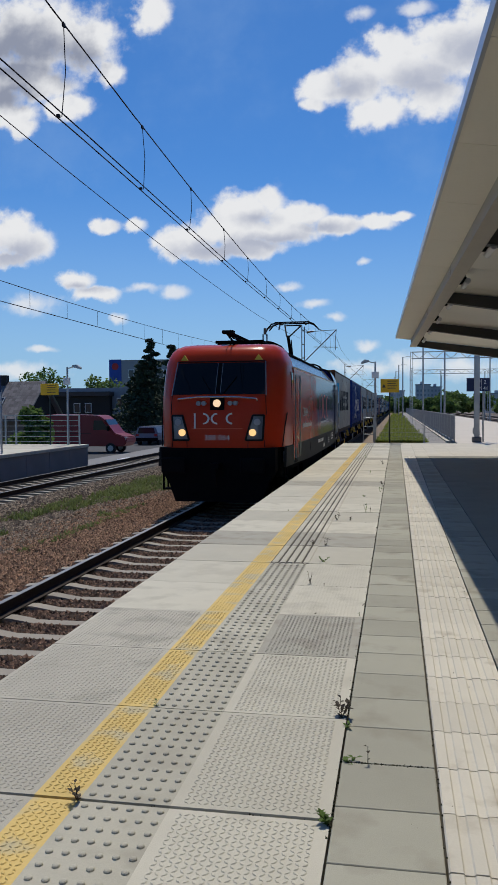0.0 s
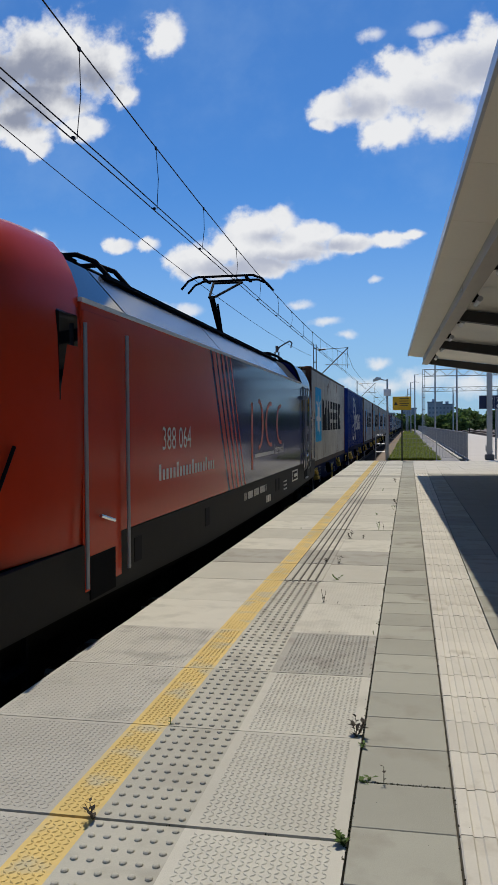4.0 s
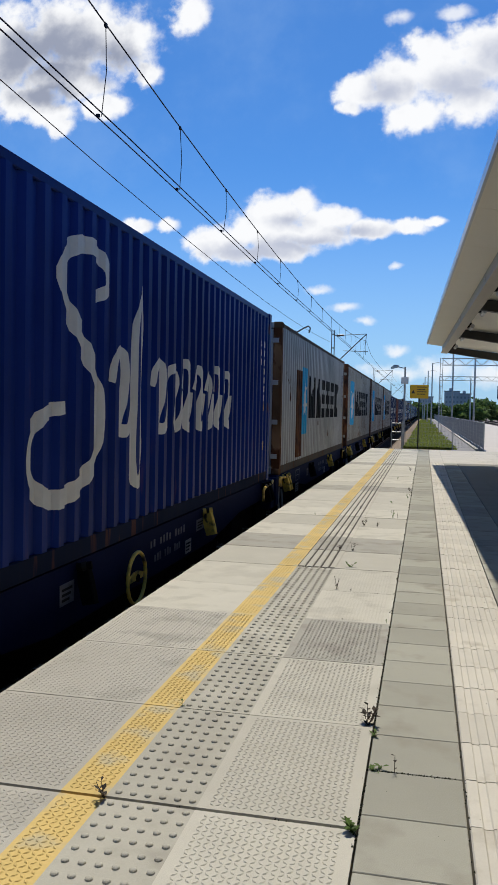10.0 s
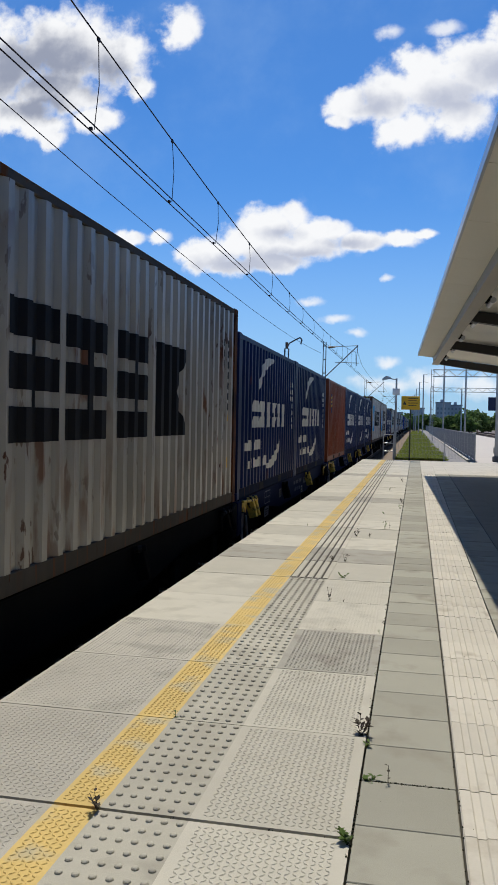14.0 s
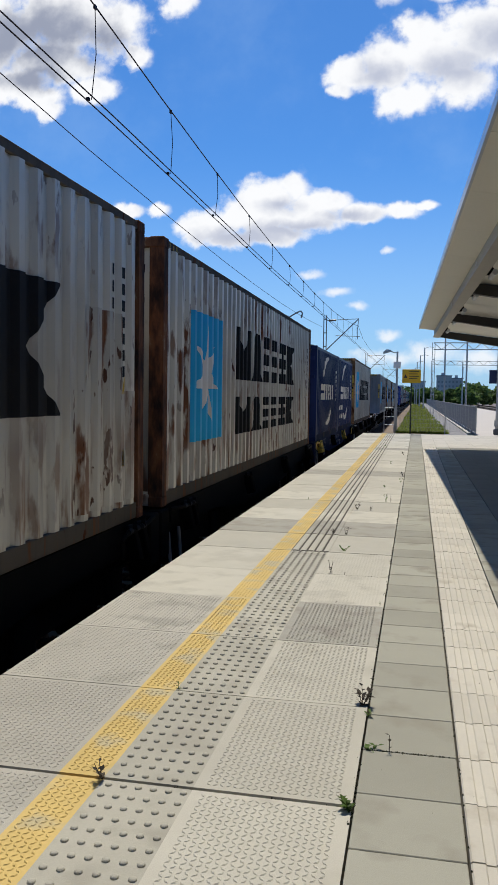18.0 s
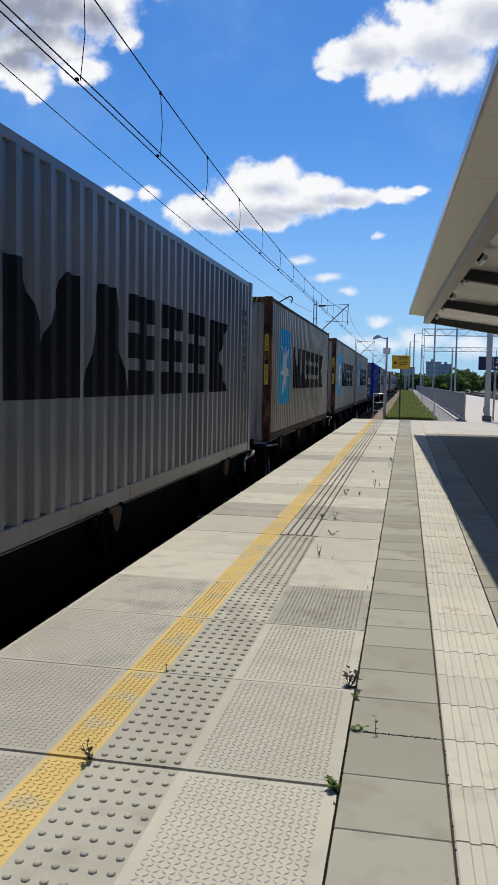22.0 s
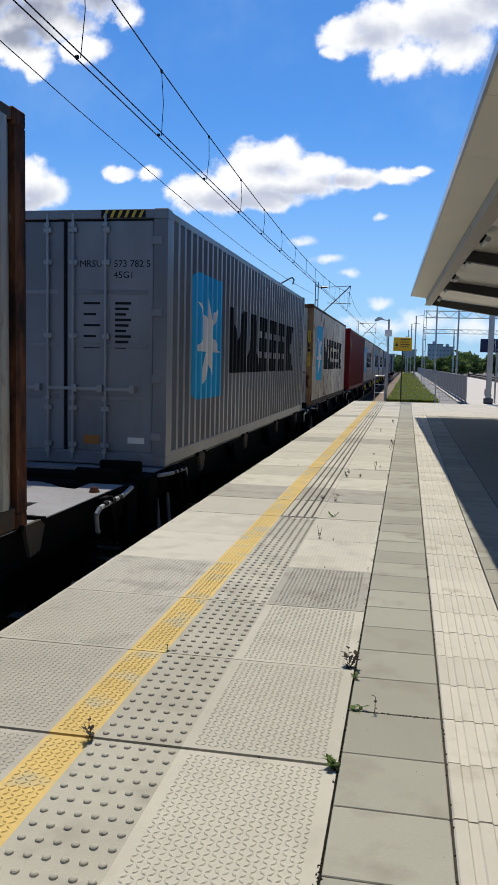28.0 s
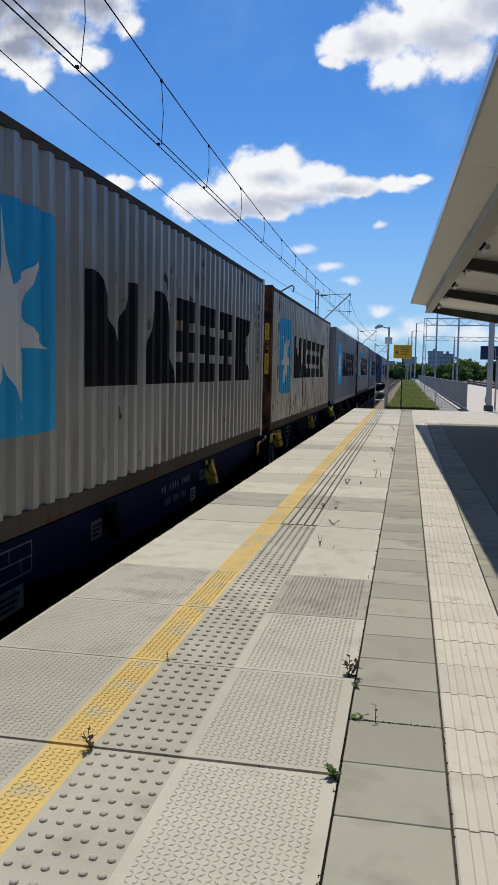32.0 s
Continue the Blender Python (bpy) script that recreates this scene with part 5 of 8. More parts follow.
def box_paint(name, color, rust=0.3, fade=0.12, rust_color=(0.15, 0.055, 0.022), rough=0.36, seed=0.0):
    """Weathered container paint: faded tone, vertical dirt runs, rust spots that run down."""
    m = bpy.data.materials.new(name)
    m.use_nodes = True
    n, l = m.node_tree.nodes, m.node_tree.links
    b = n["Principled BSDF"]
    b.inputs["Roughness"].default_value = rough
    b.inputs["Specular IOR Level"].default_value = 0.4 if min(color) > 0.2 else 0.03
    tc, oi = n.new("ShaderNodeTexCoord"), n.new("ShaderNodeObjectInfo")
    shift = n.new("ShaderNodeVectorMath")
    shift.operation = "MULTIPLY_ADD"
    comb = n.new("ShaderNodeCombineXYZ")
    for k in range(3):
        l.new(oi.outputs["Random"], comb.inputs[k])
    l.new(comb.outputs[0], shift.inputs[0])
    shift.inputs[1].default_value = (37.0, 53.0 + seed, 19.0)
    l.new(tc.outputs["Object"], shift.inputs[2])

    def tex(scale, stretch=(1, 1, 1), detail=4.0):
        mp = n.new("ShaderNodeMapping")
        mp.inputs["Scale"].default_value = stretch
        l.new(shift.outputs[0], mp.inputs["Vector"])
        t = n.new("ShaderNodeTexNoise")
        t.inputs["Scale"].default_value, t.inputs["Detail"].default_value = scale, detail
        l.new(mp.outputs[0], t.inputs["Vector"])
        return t.outputs["Fac"]

    def ramp(v, lo, hi):
        r = n.new("ShaderNodeMapRange")
        r.inputs["From Min"].default_value, r.inputs["From Max"].default_value = lo, hi
        l.new(v, r.inputs["Value"])
        return r.outputs[0]

    def mix(f, a, c):
        x = n.new("ShaderNodeMix")
        x.data_type = "RGBA"
        if isinstance(f, float):
            x.inputs["Factor"].default_value = f
        else:
            l.new(f, x.inputs["Factor"])
        for key, v in (("A", a), ("B", c)):
            if isinstance(v, tuple):
                x.inputs[key].default_value = (*v, 1)
            else:
                l.new(v, x.inputs[key])
        return x.outputs["Result"]

    dark = tuple(c * (1 - 2.2 * fade) for c in color)
    light = tuple(min(1, c * (1 + fade)) for c in color)
    col = mix(ramp(tex(0.5), 0.35, 0.65), dark, light)
    runs = n.new("ShaderNodeMath")
    runs.operation = "MULTIPLY"
    l.new(ramp(tex(3.0, (1, 2.6, 0.14), 3), 0.50, 0.78), runs.inputs[0])
    runs.inputs[1].default_value = 0.45
    col = mix(runs.outputs[0], col, tuple(0.35 * c + 0.02 for c in color))
    if rust:
        spots = n.new("ShaderNodeMath")
        spots.operation = "MULTIPLY"
        l.new(ramp(tex(3.5, (1, 1.6, 0.5), 8), 0.62 - 0.10 * rust, 0.68 - 0.10 * rust), spots.inputs[0])
        l.new(ramp(tex(0.45), 0.62 - 0.3 * rust, 0.75 - 0.2 * rust), spots.inputs[1])
        col = mix(spots.outputs[0], col, rust_color)
        sep = n.new("ShaderNodeSeparateXYZ")
        l.new(tc.outputs["Object"], sep.inputs[0])
        drip = n.new("ShaderNodeMath")
        drip.operation = "MULTIPLY"
        l.new(ramp(tex(4.0, (1, 2.4, 0.30), 7), 0.60 - 0.10 * rust, 0.70 - 0.10 * rust), drip.inputs[0])
        low = n.new("ShaderNodeMath")
        low.operation = "MULTIPLY"
        l.new(ramp(sep.outputs[2], 1.15, 0.2), low.inputs[0])
        low.inputs[1].default_value = min(1.0, 0.25 + rust)
        l.new(low.outputs[0], drip.inputs[1])
        col = mix(drip.outputs[0], col, tuple(0.6 * c + 0.4 * d for c, d in zip(rust_color, (0.22, 0.10, 0.045))))
    if rust > 0.2:                        # chipped spots and short streaks of bare dark steel
        chip = n.new("ShaderNodeMath")
        chip.operation = "MULTIPLY"
        l.new(ramp(tex(7.0, (1, 1.7, 0.55), 6), 0.66 - 0.05 * rust, 0.685 - 0.05 * rust), chip.inputs[0])
        l.new(ramp(tex(0.9), 0.50 - 0.1 * rust, 0.62), chip.inputs[1])
        col = mix(chip.outputs[0], col, (0.085, 0.032, 0.016))
    l.new(col, b.inputs["Base Color"])
    bp = n.new("ShaderNodeBump")
    bp.inputs["Strength"].default_value, bp.inputs["Distance"].default_value = 0.25, 0.01
    l.new(tex(2.2, (1, 1, 0.6), 3), bp.inputs["Height"])
    l.new(bp.outputs[0], b.inputs["Normal"])
    return m


def flaking(name):
    """Steel rusted through its paint: dark scale, brown rust and a few pale flakes."""
    m = mat(name, (0.1, 0.04, 0.02), 0.88, spec=0.2)
    n, l = m.node_tree.nodes, m.node_tree.links
    tc, mp, no, ra = n.new("ShaderNodeTexCoord"), n.new("ShaderNodeMapping"), n.new("ShaderNodeTexNoise"), n.new("ShaderNodeValToRGB")
    mp.inputs["Scale"].default_value = (1, 1, 0.35)
    no.inputs["Scale"].default_value, no.inputs["Detail"].default_value, no.inputs["Roughness"].default_value = 5.5, 8, 0.65
    e = ra.color_ramp.elements
    e[0].position, e[0].color = 0.36, (0.022, 0.012, 0.010, 1)
    e[1].position, e[1].color = 0.68, (0.27, 0.19, 0.12, 1)
    for at, c in ((0.47, (0.070, 0.029, 0.016, 1)), (0.58, (0.150, 0.058, 0.025, 1)), (0.64, (0.165, 0.070, 0.032, 1))):
        q = e.new(at)
        q.color = c
    l.new(tc.outputs["Object"], mp.inputs[0])
    l.new(mp.outputs[0], no.inputs["Vector"])
    l.new(no.outputs[0], ra.inputs[0])
    l.new(ra.outputs[0], n["Principled BSDF"].inputs["Base Color"])
    return m


PAINT = {
    "grey": box_paint("weathered_grey_paint", (0.39, 0.375, 0.325), 0.42),
    "cream": box_paint("weathered_cream_grey_paint", (0.50, 0.48, 0.41), 0.38),
    "dull": box_paint("dull_dirty_grey_paint", (0.33, 0.315, 0.27), 0.5),
    "pale": box_paint("pale_grey_paint", (0.375, 0.37, 0.33), 0.25),
    "cool": box_paint("cool_grey_paint", (0.205, 0.217, 0.235), 0.08),
    "rusty": box_paint("rust_stained_grey_paint", (0.63, 0.60, 0.515), 0.70),
    "stained": box_paint("brown_stained_grey_paint", (0.41, 0.385, 0.325), 0.55),
    "silver": box_paint("patched_silver_grey_paint", (0.42, 0.43, 0.42), 0.22),
    "grime": box_paint("grimy_rail_paint", (0.115, 0.100, 0.080), 0.40, rough=0.9),
    "soot": box_paint("dark_dirty_rail_paint", (0.115, 0.098, 0.080), 0.45, rough=0.85),
    "blue": box_paint("dark_blue_paint", (0.017, 0.029, 0.098), 0.08),
    "night": box_paint("grimy_dark_blue_rail", (0.016, 0.022, 0.045), 0.15, rough=0.85),
    "deep": box_paint("deep_blue_paint", (0.013, 0.034, 0.185), 0.05),
    "navy": box_paint("royal_blue_paint", (0.010, 0.045, 0.30), 0.0),
    "red": box_paint("dark_red_paint", (0.165, 0.013, 0.014), 0.0),
    "brown": box_paint("rust_brown_paint", (0.23, 0.06, 0.03), 0.3),
    "rust": flaking("rusted_steel"),
    "tan": box_paint("primer_patched_post", (0.33, 0.185, 0.09), 1.15, 0.3, (0.085, 0.032, 0.015), 0.8),
}
LOGO_BLUE = box_paint("faded_light_blue_paint", (0.045, 0.46, 0.80), 0.1, 0.05)
RUST_EATEN = box_paint("rust_eaten_grey_paint", (0.58, 0.55, 0.47), 0.98, 0.15, (0.17, 0.065, 0.028))
LOGO_STAR = box_paint("pale_star_paint", (0.80, 0.80, 0.76), 0.1, 0.03)
INK = mat("black_lettering_paint", (0.009, 0.009, 0.010), 0.7, spec=0.2, vary=0.3, scale=2, grain=20)
WHITE_INK = mat("white_lettering_paint", (0.70, 0.68, 0.62), 0.6, vary=0.15, scale=2, grain=20)
SIGN_YELLOW = mat("signal_yellow_paint", (0.62, 0.40, 0.03), 0.55, vary=0.12, scale=3, grain=30)
DULL_ORANGE = mat("dull_orange_sticker", (0.42, 0.16, 0.03), 0.6, vary=0.2, scale=6, grain=30)
RUBBER = mat("black_rubber_seal", (0.008, 0.008, 0.009), 0.8, spec=0.2)
SIGN_NAVY = mat("navy_badge", (0.01, 0.02, 0.09), 0.5)
ZINC = mat("dull_zinc_rod", (0.30, 0.31, 0.32), 0.5, metal=0.4, vary=0.15)
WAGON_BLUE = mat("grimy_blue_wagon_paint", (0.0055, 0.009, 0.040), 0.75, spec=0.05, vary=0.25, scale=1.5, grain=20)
WAGON_GREY = mat("sun_bleached_wagon_deck", (0.25, 0.245, 0.245), 0.5, vary=0.4, scale=1.2, grain=20)
FADED_PRINT = mat("faded_wagon_print", (0.11, 0.11, 0.14), 0.7, vary=0.5, scale=9, grain=40)
# near-black: the deep shade under the train is put into this colour
WAGON_DARK = mat("near_black_underframe", (0.008, 0.0075, 0.007), 0.9, spec=0.03, vary=0.3, scale=2, grain=20)

# corrugated sheet: outer flat, slope, inner flat, slope
RIB = (0.086, 0.053, 0.086, 0.053)
RIB_PITCH, RIB_DEEP = sum(RIB), 0.042


def rib_breaks(y0, y1):
    out, y, k = [y0], y0, 0
    while True:
        y += RIB[k % 4]
        if y >= y1 - 0.01:
            break
        out.append(y)
        k += 1
    out.append(y1)
    return out


def rib_depth(y, y0):
    u = (y - y0) % RIB_PITCH
    if u < RIB[0]:
        return 0.0
    if u < RIB[0] + RIB[1]:
        return (u - RIB[0]) / RIB[1] * RIB_DEEP
    if u < RIB[0] + RIB[1] + RIB[2]:
        return RIB_DEEP
    return (RIB_PITCH - u) / RIB[3] * RIB_DEEP


def ribbed_sheet(y0, y1, z0, z1, outer, sign):
    bm = bmesh.new()
    ys = rib_breaks(y0, y1)
    rows = []
    for z in (z0, z1):
        rows.append([bm.verts.new((sign * (outer - rib_depth(y + (1e-5 if i == 0 else 0), y0)), y, z)) for i, y in enumerate(ys)])
    back = [[bm.verts.new((sign * (outer - RIB_DEEP - 0.01), y, z)) for y in (y0, y1)] for z in (z0, z1)]
    for i in range(len(ys) - 1):
        bm.faces.new((rows[0][i], rows[0][i + 1], rows[1][i + 1], rows[1][i]))
    bm.faces.new((back[0][0], back[0][1], back[1][1], back[1][0]))
    return bm


def ribbed_end(x0, x1, z0, z1, pitch, deep):
    """Front wall at y = 0.03 with wide vertical ribs."""
    bm = bmesh.new()
    xs, n = [], max(1, round((x1 - x0) / pitch))
    step = (x1 - x0) / n
    for i in range(n):
        a = x0 + i * step
        xs += [(a, 0), (a + step * 0.36, 0), (a + step * 0.5, deep), (a + step * 0.86, deep)]
    xs.append((x1, 0))
    lo = [bm.verts.new((x, 0.03 + d, z0)) for x, d in xs]
    hi = [bm.verts.new((x, 0.03 + d, z1)) for x, d in xs]
    for i in range(len(xs) - 1):
        bm.faces.new((lo[i], lo[i + 1], hi[i + 1], hi[i]))
    return bm


SIDE_Y0, SIDE_X = 0.165, BOXW / 2 - 0.004


def side_decal(shapes, proud=0.004):
    """Painted shapes, given as outlines in metres along and up the side, laid over the ribs of the platform-side wall."""
    out = bmesh.new()
    for outline in shapes:
        bm = bmesh.new()
        bm.faces.new([bm.verts.new((0, y, z)) for y, z in outline]).normal_update()
        bmesh.ops.triangulate(bm, faces=bm.faces[:])
        lo, hi = min(p[0] for p in outline), max(p[0] for p in outline)
        y, k = SIDE_Y0, 0
        while y < hi:
            if y > lo + 1e-4:
                bmesh.ops.bisect_plane(bm, geom=bm.verts[:] + bm.edges[:] + bm.faces[:], plane_co=(0, y, 0), plane_no=(0, 1, 0), dist=1e-5)
            y += RIB[k % 4]
            k += 1
        seen = {v: out.verts.new((SIDE_X - rib_depth(v.co.y, SIDE_Y0) + proud, v.co.y, v.co.z)) for v in bm.verts}
        for f in bm.faces:
            out.faces.new([seen[v] for v in f.verts])
        bm.free()
    bmesh.ops.remove_doubles(out, verts=out.verts[:], dist=0.0002)
    return out


def rect(y0, y1, z0, z1):
    return [(y0, z0), (y1, z0), (y1, z1), (y0, z1)]


def round_rect(y0, y1, z0, z1, r):
    out = []
    for cy, cz, a0 in ((y1 - r, z0 + r, -90), (y1 - r, z1 - r, 0), (y0 + r, z1 - r, 90), (y0 + r, z0 + r, 180)):
        out += [(cy + r * math.cos(radians(a0 + 22.5 * k)), cz + r * math.sin(radians(a0 + 22.5 * k))) for k in range(5)]
    return out


def star_outline(cy, cz, r, stretch=1.0):
    pts = []
    for k in range(14):
        a = math.pi / 2 + k * math.pi / 7
        q = r if k % 2 == 0 else r * 0.36
        pts.append((cy + q * math.cos(a), cz + q * math.sin(a) * stretch))
    return pts


def block_row(y0, y1, z0, z1):
    """The line of heavy marks as plain shapes of the painted row's size: a notched slab, a tapering slab, three slabs with notched sides and a slab cut to a chevron."""
    u, h = (y1 - y0) / 6.0, z1 - z0
    a = y0
    marks = [[[(a, z0), (a, z1), (a + u * 0.24, z1), (a + u * 0.56, z0 + h * 0.42), (a + u * 0.88, z1), (a + u * 1.12, z1), (a + u * 1.12, z0)]]]
    a = y0 + u * 1.24
    marks.append([[(a, z0), (a + u * 0.30, z1), (a + u * 0.60, z1), (a + u * 0.90, z0)]])
    for q, wide in ((2.22, 0.68), (3.06, 0.74), (4.02, 0.74)):
        a, b = y0 + u * q, y0 + u * (q + wide)
        m, n = a + u * wide * 0.42, a + u * wide * 0.58
        f = [z0 + h * g for g in (0.0, 0.25, 0.37, 0.62, 0.74, 1.0)]
        marks.append([[(a, f[0]), (b, f[0]), (b, f[1]), (n, f[1]), (n, f[2]), (b, f[2]), (b, f[3]), (n, f[3]), (n, f[4]), (b, f[4]), (b, f[5]), (a, f[5]), (a, f[4]), (m, f[4]), (m, f[3]), (a, f[3]), (a, f[2]), (m, f[2]), (m, f[1]), (a, f[1])]])
    a = y0 + u * 4.96
    marks.append([[(a, z0), (a + u * 0.98, z0), (a + u * 0.56, z0 + h * 0.5), (a + u * 0.98, z1), (a, z1)]])
    return marks


def row_of_marks(parent, key, marks, material, label):
    for k, shapes in enumerate(marks):
        place("owner_mark", kept(("owner_mark", material.name, *key, k), lambda: side_decal(shapes), material), parent, label=label)


def brush(points, widths):
    """A painted stroke along points, as quads."""
    fine = []                                   # rounded corners: a smooth curve through the points
    for k in range(len(points) - 1):
        p0, p1, p2, p3 = points[max(0, k - 1)], points[k], points[k + 1], points[min(len(points) - 1, k + 2)]
        for f in (0.0, 0.25, 0.5, 0.75):
            fine.append(tuple(0.5 * (2 * b + (c - a) * f + (2 * a - 5 * b + 4 * c - d) * f * f + (3 * b - a - 3 * c + d) * f ** 3) for a, b, c, d in zip(p0, p1, p2, p3)))
    points = fine + [points[-1]]
    n = len(points)
    rim = []
    for k, (y, z) in enumerate(points):
        a, b = points[max(0, k - 1)], points[min(n - 1, k + 1)]
        d = math.hypot(b[0] - a[0], b[1] - a[1]) or 1.0
        w = 0.5 * widths[0] + 0.5 * (widths[1] - widths[0]) * math.sin(math.pi * k / (n - 1))
        rim.append(((y - (b[1] - a[1]) / d * w, z + (b[0] - a[0]) / d * w), (y + (b[1] - a[1]) / d * w, z - (b[0] - a[0]) / d * w)))
    return [[p[0], p[1], q[1], q[0]] for p, q in zip(rim, rim[1:])]


def arc_band(cy, cz, r, w0, w1, a0, a1, flat=1.0, n=10):
    """A curved brush stroke as a row of quads."""
    out = []
    for k in range(n):
        q = []
        for f in (k / n, (k + 1) / n):
            a, w = radians(a0 + (a1 - a0) * f), w0 + (w1 - w0) * f
            q.append(((cy + (r - w / 2) * math.cos(a), cz + (r - w / 2) * math.sin(a) * flat), (cy + (r + w / 2) * math.cos(a), cz + (r + w / 2) * math.sin(a) * flat)))
        out.append([q[0][0], q[0][1], q[1][1], q[1][0]])
    return out


def hazard(parent, x0, x1, y0, y1, z0, z1, axis):
    """Yellow and black bars on a top edge."""
    n = 6
    for k in range(n):
        me = kept(("hazard_bar", x0, x1, y0, y1, z0, z1, axis, k), lambda: prism([(x0 + (x1 - x0) * (k + 0.1) / n, z0), (x0 + (x1 - x0) * (k + 0.5) / n, z0), (x0 + (x1 - x0) * (k + 0.95) / n, z1), (x0 + (x1 - x0) * (k + 0.55) / n, z1)], 1, y0, y1), SIGN_YELLOW)
        place("hazard_bar", me, parent, label="yellow warning stroke")


MARK_ROW = {36.54: (3.2, 10.1), 103.0: (2.59, 9.63), 374.58: (3.72, 11.05)}      # where the row of marks runs on a box that differs


def container(near, length, paint, look_name="plain", end="blind", post=None, code="", label="", height=HIGH, mark_z=(1.05, 2.05)):
    c = base("shipping_container", label, "container", pose(TRACK, near, DECK), "containers on the train")
    mt = PAINT[paint]
    pm = PAINT[post or paint]
    L, H, w = length, height, BOXW / 2
    key = (paint, L, H)
    worn = paint in ("grey", "cream", "dull", "pale", "rusty", "stained", "silver")
    for sx in (1, -1):
        place("side_panel", kept(("side_panel", *key, sx), lambda: ribbed_sheet(SIDE_Y0, L - 0.165, 0.165, H - 0.09, SIDE_X, sx), mt), c)
        place("top_rail", kept(("top_rail", *key, sx), lambda: box(min(sx * (w - 0.10), sx * (w - 0.014)), max(sx * (w - 0.10), sx * (w - 0.014)), 0.165, L - 0.165, H - 0.09, H - 0.012, 0.006), PAINT["soot"] if worn else mt), c)
        place("bottom_rail", kept(("bottom_rail", *key, sx), lambda: box(min(sx * (w - 0.12), sx * (w - 0.008)), max(sx * (w - 0.12), sx * (w - 0.008)), 0.165, L - 0.165, 0.01, 0.165, 0.008), PAINT["grime"] if worn else PAINT["night"] if paint in ("blue", "deep") else mt), c)
        if L == SHORT and sx > 0:
            for y in (1.85, 3.85):
                place("fork_pocket", kept(("fork_pocket", y), lambda: box(w - 0.05, w - 0.004, y, y + 0.36, 0.03, 0.145), RUBBER), c, label="dark lifting pocket")
        for y, s in ((0, 1), (L, -1)):
            p = pm
            place("corner_post", kept(("corner_post", post or paint, L, H, sx, s), lambda: prism([(sx * w, y + s * 0.005), (sx * w, y + s * 0.16), (sx * (w - 0.05), y + s * 0.16), (sx * (w - 0.07), y + s * 0.09), (sx * (w - 0.16), y + s * 0.09), (sx * (w - 0.16), y + s * 0.005)], 2, 0.118, H - 0.118), p), c)
            for z in (0, H - 0.118):
                place("corner_casting", kept(("corner_casting", post or paint, L, z, sx, s), lambda: box(min(sx * (w - 0.162), sx * (w + 0.002)), max(sx * (w - 0.162), sx * (w + 0.002)), min(y - s * 0.002, y + s * 0.178), max(y - s * 0.002, y + s * 0.178), z, z + 0.118, 0.012), p), c)
    place("roof_panel", kept(("roof_panel", *key), lambda: box(-w + 0.07, w - 0.07, 0.02, L - 0.02, H - 0.05, H - 0.015), mt), c)
    place("floor", kept(("floor", *key), lambda: box(-w + 0.07, w - 0.07, 0.02, L - 0.02, 0.02, 0.16), mt), c)
    place("rear_wall", kept(("rear_wall", *key), lambda: box(-w + 0.15, w - 0.15, L - 0.06, L - 0.02, 0.1, H - 0.1), mt), c)
    place("end_header", kept(("end_header", *key), lambda: box(-w + 0.15, w - 0.15, 0.0, 0.1, H - 0.11, H - 0.01, 0.006), pm if end == "blind" else mt), c)
    place("end_sill", kept(("end_sill", *key), lambda: box(-w + 0.15, w - 0.15, 0.0, 0.1, 0.01, 0.14, 0.006), mt), c)
    if H > 2.7:
        place("hazard_ground", kept(("hazard_ground", H), lambda: box(0.44, 0.96, -0.002, 0.0, H - 0.104, H - 0.016), INK), c)
        hazard(c, 0.45, 0.95, -0.004, 0.0, H - 0.1, H - 0.02, 0)
        for k in range(3):
            place("side_hazard", kept(("side_hazard", L, H, k), lambda: box(w - 0.019, w - 0.014, 0.25 + k * 0.12, 0.30 + k * 0.12, H - 0.085, H - 0.02), SIGN_YELLOW), c, label="yellow warning stroke")
    ink = INK if worn or paint == "cool" else WHITE_INK
    if end == "blind":
        place("end_panel", kept(("end_panel", *key), lambda: ribbed_end(-w + 0.155, w - 0.155, 0.13, H - 0.1, 0.25, 0.045), mt), c)
        if code:
            letters("container_code", "\n".join(code), 0.135, ink, c, Matrix.Translation(({166.86: 0.96, 36.54: 0.80}.get(near, 0.62), 0.024, H - 0.38)) @ FACING_END, "CENTER", "vertical line of code characters", 1.0, 0.86)
        if H > 2.7 and post in ("rust", "tan", "cool") and near != 166.86:
            for sx in (1, -1):
                cx = sx * (w - 0.09)
                place("caution_strip", kept(("caution_strip", H, sx), lambda: box(cx - 0.04, cx + 0.04, -0.004, 0.001, H - 1.75, H - 0.75), SIGN_YELLOW), c, label="yellow caution strip")
                place("caution_block", kept(("caution_block", H, sx), lambda: box(cx - 0.036, cx + 0.036, -0.007, -0.003, H - 1.34, H - 1.08), INK), c)
                letters("caution_words", "\n".join("CAUTION"), 0.06, INK, c, Matrix.Translation((cx, -0.0055, H - 0.83)) @ FACING_END, "CENTER", "", 1.0, 0.62)
                letters("caution_words", "\n".join("HIGH"), 0.06, SIGN_YELLOW, c, Matrix.Translation((cx, -0.0085, H - 1.14)) @ FACING_END, "CENTER", "", 1.0, 0.72)
                letters("caution_words", "\n".join("CONTAINER"), 0.055, INK, c, Matrix.Translation((cx, -0.0055, H - 1.40)) @ FACING_END, "CENTER", "", 1.0, 0.62)
    else:
        rod_m = ZINC if worn or paint == "cool" else mt
